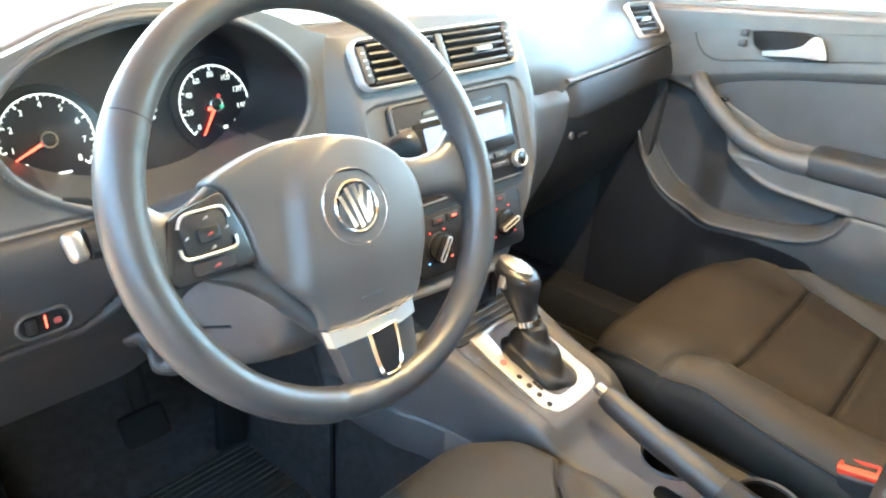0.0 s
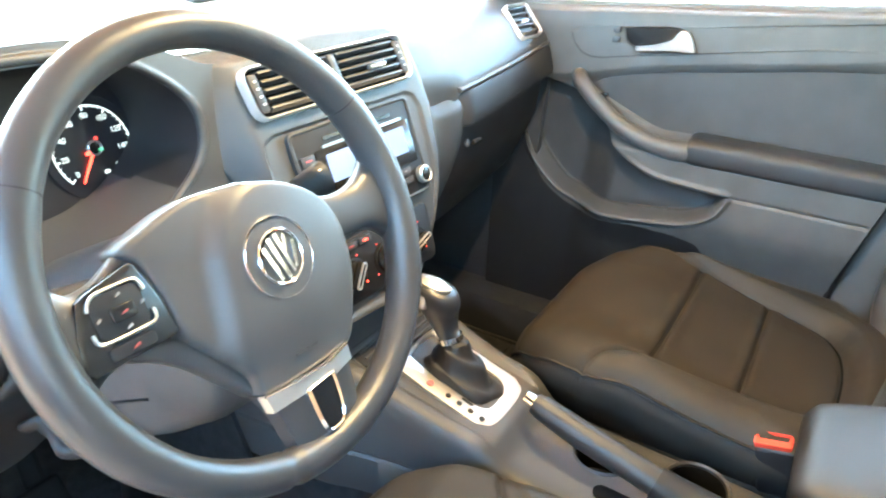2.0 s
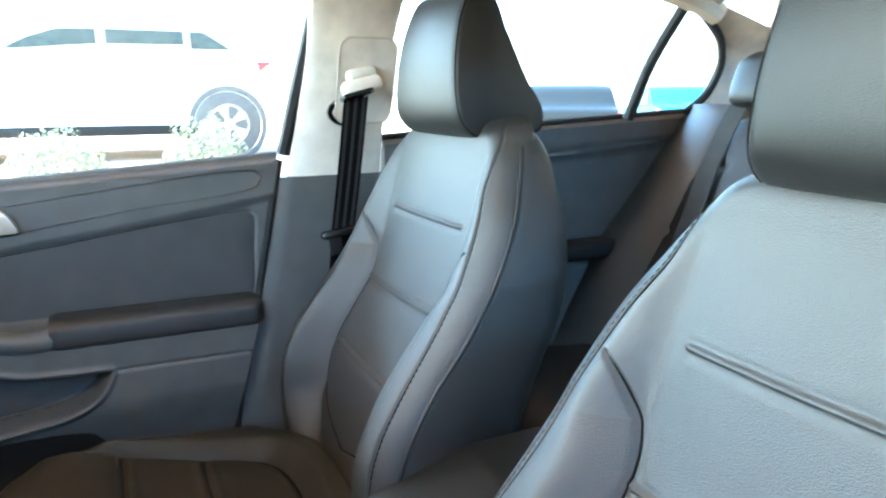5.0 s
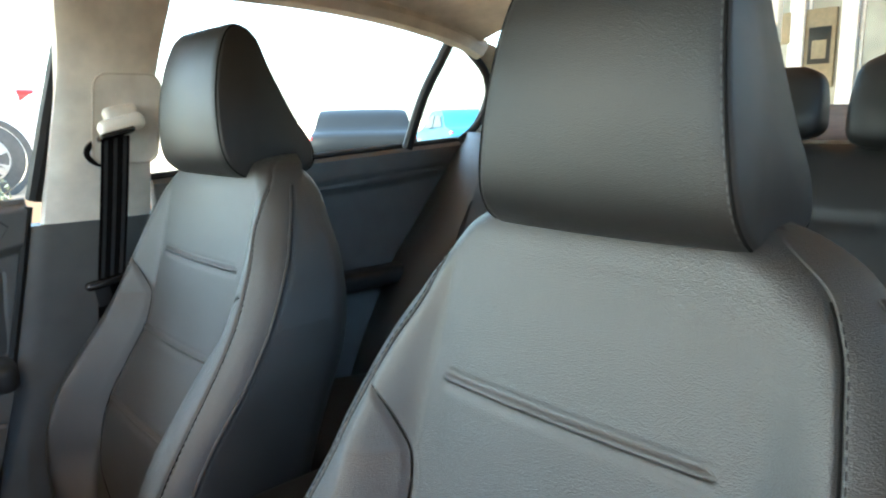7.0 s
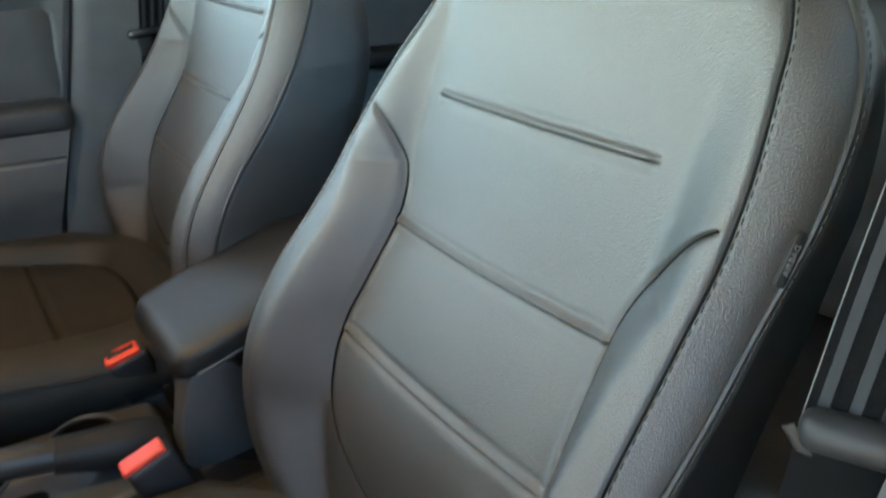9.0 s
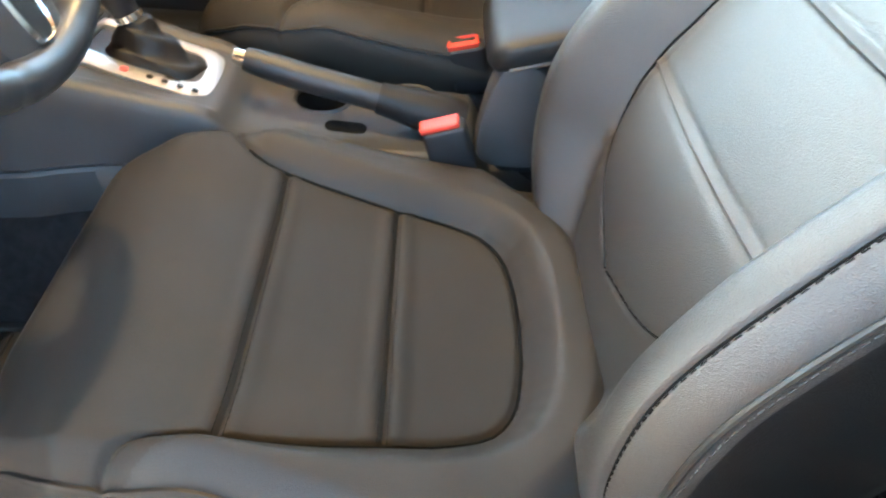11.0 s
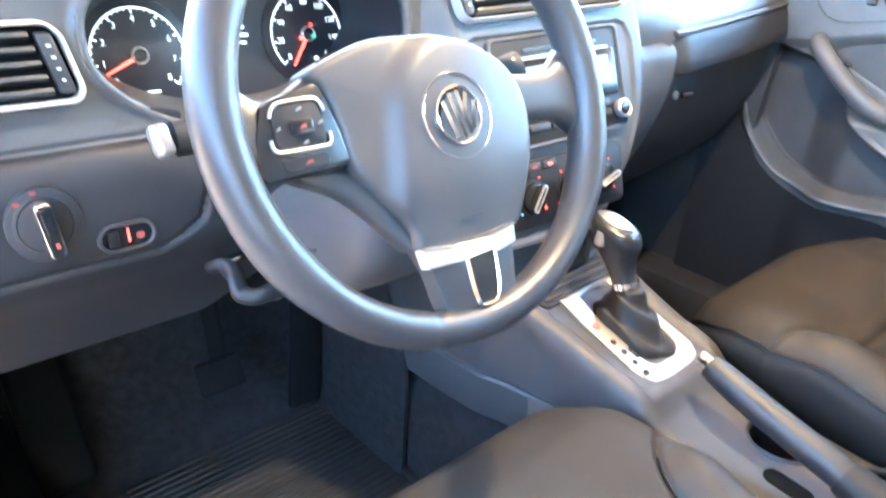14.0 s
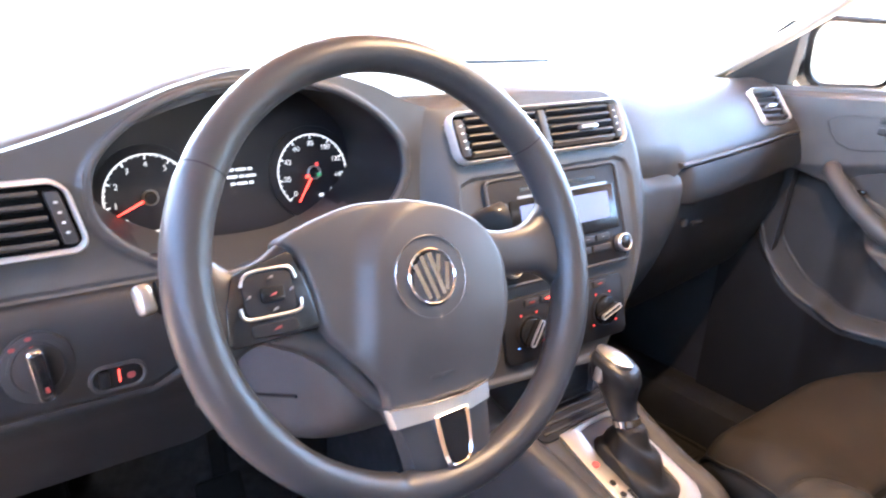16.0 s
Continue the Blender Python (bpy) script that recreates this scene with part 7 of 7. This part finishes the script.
SATIN_PRINT = material("mat_print", (0.34, 0.34, 0.33), 0.6)
floor_mat(-0.40, 0.12, 0.66, 0.50, "black ribbed rubber floor mat with pale raised marks", True)
floor_mat(0.42, 0.10, 0.60, 0.46, "black ribbed rubber floor mat on the passenger's side", False)
pedals = thing("pedals", (-0.33, 0.55, 0.1), "black rubber-covered brake and accelerator pedals", "pedals")
part("brake_pedal", box((-0.37, 0.50, 0.16), (0.075, 0.018, 0.055), 0.008, turn(-35, 0, 0), 3), PEDAL_RUBBER, pedals)
part("brake_arm", tube(curve_pts([(-0.36, 0.52, 0.16), (-0.355, 0.56, 0.28), (-0.35, 0.58, 0.44)], 10), 0.010, 8, flat=1.6), PEDAL_RUBBER, pedals)
part("accelerator", box((-0.205, 0.515, 0.165), (0.062, 0.020, 0.270), 0.009, turn(-8, 8, 0), 3), PEDAL_RUBBER, pedals)
part("footrest", box((-0.60, 0.60, 0.12), (0.08, 0.03, 0.22), 0.012, turn(-40, 0, 0), 3), PEDAL_RUBBER, pedals)


# ---- outside ----
ground = bmesh.new()
bmesh.ops.create_grid(ground, x_segments=2, y_segments=2, size=400)
bmesh.ops.translate(ground, vec=(0, 0, -0.30), verts=ground.verts)
structure("ground", ground, ASPHALT, "pale concrete forecourt", "ground")


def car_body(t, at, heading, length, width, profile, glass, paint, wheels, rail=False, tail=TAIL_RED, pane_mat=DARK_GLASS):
    """A parked car lofted from its side outline; profile and glass: (y, z) outlines in its own length."""
    m = pose(at[0], at[1], at[2], 0, 0, heading)

    def put(name, data, mat, parent, label=""):
        ob = part(name, data, mat, parent, label)
        ob.data.transform(m)
        return ob

    pr = np.asarray(profile)
    n = 72
    ring_pts = np.asarray(curve_pts([tuple(p) for p in pr] + [tuple(pr[0])], n + 1)[:-1])
    rows = []
    for u in np.linspace(-1, 1, 15):
        rr = []
        for y, z in ring_pts:
            inset = 0.16 * max(z - 0.95, 0) / 0.6
            w = (width / 2) * (1 - inset)
            k = 1 - 0.02 * abs(u) ** 6
            rr.append((u * w, y * k, 0.32 + (z - 0.32) * k))
        rows.append(rr)
    body = put("body", shape("body", *sheet_mesh(np.asarray(rows), wrap_u=True, caps=True)), paint, t)
    for s in (-1, 1):
        for pane in glass:
            zz = np.mean([p[1] for p in pane])
            pm_ = []
            bm = bmesh.new()
            for lift in (0.006, 0.0):
                pm_.append([bm.verts.new((s * ((width / 2) * (1 - 0.16 * max(z - 0.95, 0) / 0.6) + lift), y, z)) for y, z in pane])
            bm.faces.new(pm_[0])
            for i in range(len(pane)):
                bm.faces.new((pm_[0][i], pm_[0][(i + 1) % len(pane)], pm_[1][(i + 1) % len(pane)], pm_[1][i]))
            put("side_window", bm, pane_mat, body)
        for wy in wheels:
            arch = ring(oval(0.40, 0.40, 40, wy, 0.34), oval(0.345, 0.345, 40, wy, 0.34), axes((s * (width / 2 - 0.01), 0, 0), (0, s, 0), (0, 0, 1)) if s > 0 else axes((s * (width / 2 - 0.01), 0, 0), (0, 1, 0), (0, 0, -1)) @ Matrix.Diagonal((1, -1, 1, 1)), 0.0, 0.02)
            put("wheel_arch", arch, TYRE, t)
            wh = tube([(s * (width / 2 - 0.20), wy, 0.34), (s * (width / 2 - 0.195), wy, 0.34), (s * (width / 2 + 0.005), wy, 0.34), (s * (width / 2 + 0.012), wy, 0.34)], [0.30, 0.335, 0.335, 0.31], 40)
            wheel_ob = put("wheel", wh, TYRE, t, "black tyre on an alloy rim")
            put("rim", tube([(s * (width / 2 + 0.008), wy, 0.34), (s * (width / 2 + 0.020), wy, 0.34)], [0.215, 0.205], 40), ALLOY, wheel_ob)
            for k in range(5):
                a = 2 * math.pi * k / 5 + 0.3
                gap = plate([(-0.02, 0.06), (0.02, 0.06), (0.06, 0.18), (0.0, 0.192), (-0.06, 0.18)], axes((s * (width / 2 + 0.0195), wy, 0.34), (0, math.cos(a), math.sin(a)), (0, -math.sin(a), math.cos(a))), -0.004, 0.004)
                put("rim_gap", gap, TYRE, wheel_ob)
        put("tail_lamp", box((s * (width / 2 - 0.03), pr[:, 0].min() + 0.20, 0.92), (0.05, 0.16, 0.14), 0.02), tail, t)
        put("side_sill", box((s * (width / 2 - 0.005), 0.0, 0.30), (0.03, length * 0.52, 0.10), 0.02), MATT_BLACK, t)
        if rail:
            put("roof_rail", tube([(s * 0.60, -1.3, 1.42), (s * 0.60, -1.15, 1.49), (s * 0.60, 0.25, 1.50), (s * 0.60, 0.4, 1.42)], 0.018, 8), ALLOY, t)
    return t


SUV = [(-1.90, 0.45), (-1.95, 0.75), (-1.90, 0.98), (-1.72, 1.24), (-1.45, 1.40), (-0.6, 1.47), (0.3, 1.43), (0.75, 1.28), (1.15, 1.02), (1.75, 0.92), (2.10, 0.80), (2.22, 0.62), (2.16, 0.38), (1.4, 0.28), (0.0, 0.26), (-1.4, 0.28)]
SUV_GLASS = [[(-0.17, 1.13), (0.62, 1.06), (0.42, 1.17), (0.16, 1.26), (-0.17, 1.27)], [(-0.97, 1.14), (-0.25, 1.13), (-0.25, 1.27), (-0.97, 1.27)], [(-1.43, 1.10), (-1.03, 1.10), (-1.03, 1.27), (-1.167, 1.265)]]
SEDAN = [(-2.25, 0.45), (-2.30, 0.80), (-2.15, 1.00), (-1.55, 1.08), (-0.95, 1.38), (-0.3, 1.44), (0.4, 1.38), (1.05, 1.02), (1.8, 0.90), (2.2, 0.75), (2.25, 0.45), (1.4, 0.26), (0.0, 0.24), (-1.4, 0.26)]
SEDAN_GLASS = [[(-0.15, 1.03), (0.80, 1.00), (0.42, 1.28), (-0.15, 1.34)], [(-1.15, 1.06), (-0.25, 1.04), (-0.25, 1.34), (-0.85, 1.29)]]

white_suv = thing("parked_suv", (7.9, -0.12, 0.32), "white parked estate car with silver roof rails", "car")
car_body(white_suv, (7.9, -0.12, 0.32), 0, 4.6, 1.82, SUV, SUV_GLASS, WHITE_PAINT, (-1.35, 1.35), rail=True, pane_mat=PALE_GLASS)
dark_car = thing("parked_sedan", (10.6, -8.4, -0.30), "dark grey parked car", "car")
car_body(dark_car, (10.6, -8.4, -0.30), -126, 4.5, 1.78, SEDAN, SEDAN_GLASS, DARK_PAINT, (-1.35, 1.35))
blue_car = thing("parked_sedan", (11.3, -11.9, -0.30), "light blue parked car beyond the forecourt", "car")
car_body(blue_car, (11.3, -11.9, -0.30), -120, 4.5, 1.78, SEDAN, SEDAN_GLASS, BLUE_PAINT, (-1.35, 1.35))
white_car = thing("parked_sedan", (-0.9, -6.6, -0.30), "white parked car in front of the showroom", "car")
car_body(white_car, (-0.9, -6.6, -0.30), -90, 4.5, 1.78, SEDAN, SEDAN_GLASS, WHITE_PAINT, (-1.35, 1.35))

# raised terrace that carries the estate car
structure("pavement", box((10.0, 1.5, 0.01), (7.0, 13.0, 0.62), 0.03), ASPHALT, "raised pale concrete terrace with a rounded edge", "pavement")

def shrub(at, r, high, seed):
    """A rounded shrub: forked twigs under a loose crown of small leaves."""
    rng = random.Random(seed)
    t = thing("shrub", at, "rounded pale green shrub beside the bay", "shrub", "shrubs")
    tw = bmesh.new()
    for k in range(9):
        a, q = 2 * math.pi * k / 9, rng.uniform(0.3, 0.7)
        add_tube(tw, curve_pts([at, (at[0] + 0.2 * r * math.cos(a), at[1] + 0.2 * r * math.sin(a), at[2] + high * 0.4), (at[0] + q * r * math.cos(a), at[1] + q * r * math.sin(a), at[2] + high * rng.uniform(0.7, 0.9))], 8), [0.016, 0.014, 0.012, 0.010, 0.008, 0.007, 0.005, 0.003], 5)
    part("twigs", tw, TWIG, t)
    verts, faces = [], []
    for k in range(3600):
        u, a, d = rng.uniform(-0.75, 1), rng.uniform(0, 2 * math.pi), rng.uniform(0.55, 1.0) ** 0.5
        d *= 1 + 0.14 * math.sin(3 * a + 4 * u) + 0.08 * math.sin(7 * a - 5 * u)
        w = math.sqrt(1 - u * u)
        c = Vector((at[0] + r * d * w * math.cos(a), at[1] + r * d * w * math.sin(a), at[2] + high * 0.58 + high * 0.42 * d * u))
        m = Euler([rng.uniform(0, 6.28) for _ in range(3)]).to_matrix()
        i = len(verts)
        verts += [tuple(c + m @ Vector(p)) for p in ((-0.019, 0, 0), (0, -0.010, 0.003), (0.020, 0, 0), (0, 0.010, 0.003))]
        faces.append((i, i + 1, i + 2, i + 3))
    tagged(part("foliage", shape("foliage", verts, faces), LEAF, t, "loose crown of small leaves"), kind="stuff")


shrub((5.25, 0.07, -0.30), 0.36, 1.00, 3)
shrub((5.25, -0.98, -0.30), 0.33, 1.06, 8)

# showroom behind the car
hall = thing("showroom", (0.0, -9.6, -0.30), "cream showroom facade with white piers and tall windows", "building")
part("wall", box((0.0, -9.9, 2.0), (15.0, 0.4, 4.6), 0.02), FACADE, hall)
part("roof", box((0.0, -10.0, 4.45), (15.6, 1.4, 0.3), 0.03), FACADE_FRAME, hall)
part("plinth", box((0.0, -9.66, 0.05), (15.0, 0.14, 0.70), 0.02), FACADE, hall)
for k in range(24):
    x = -6.9 + 0.60 * k
    w = part("window", box((x, -9.69, 2.0), (0.36, 0.04, 3.2), 0.0), FACADE_GLASS, hall)
    part("window_frame", ring(rrect(0.42, 3.26, 0.01, 2), rrect(0.34, 3.16, 0.01, 2), axes((x, -9.67, 2.0), (-1, 0, 0), (0, 0, 1)), -0.02, 0.03), FACADE_FRAME, w)
    part("pier", box((x + 0.30, -9.64, 2.0), (0.16, 0.14, 4.4), 0.01), FACADE_FRAME, hall)
board = part("door_panel", box((2.765, -9.64, 1.715), (0.40, 0.05, 0.94), 0.01), WOOD_TONE, hall, "brown panel between two piers")
part("poster", box((2.741, -9.612, 1.748), (0.26, 0.012, 0.44), 0.004), DARK_GLASS, board, "dark framed picture on the panel")
part("poster", box((2.741, -9.604, 1.70), (0.17, 0.008, 0.22), 0.004), WOOD_TONE, board)
part("notice", box((3.182, -9.64, 1.988), (0.165, 0.04, 0.374), 0.005), WOOD_TONE, hall, "small brown notice")
# awning added to shade the stretch of facade that the door mirror reflects
part("awning", box((5.4, -8.0, 3.05), (4.2, 3.4, 0.16), 0.03), FACADE_FRAME, hall, "flat white awning added to darken the door mirror's view")

# unseen canopy on slim posts, added to shade the parking bay from above
canopy = thing("canopy", (0.0, -2.6, 2.72), "boarded brown unseen canopy on posts, added to shade the parking bay", "canopy")
part("deck", box((0.1, -2.6, 2.85), (6.2, 13.2, 0.25), 0.03), CANOPY, canopy)
for px_, py_ in ((-2.8, 3.7), (-2.8, -8.9), (3.0, 3.7), (3.0, -8.9)):
    part("post", box((px_, py_, 1.21), (0.14, 0.14, 3.03), 0.02), FACADE_FRAME, canopy)

# unseen wall added along the driver's side to hold back light from there
structure("wall_light_block", box((-3.45, -2.6, 0.72), (0.22, 15.0, 2.05), 0.02), BROWN_WALL, "plain brown unseen wall added to cut light from the driver's side", "wall")
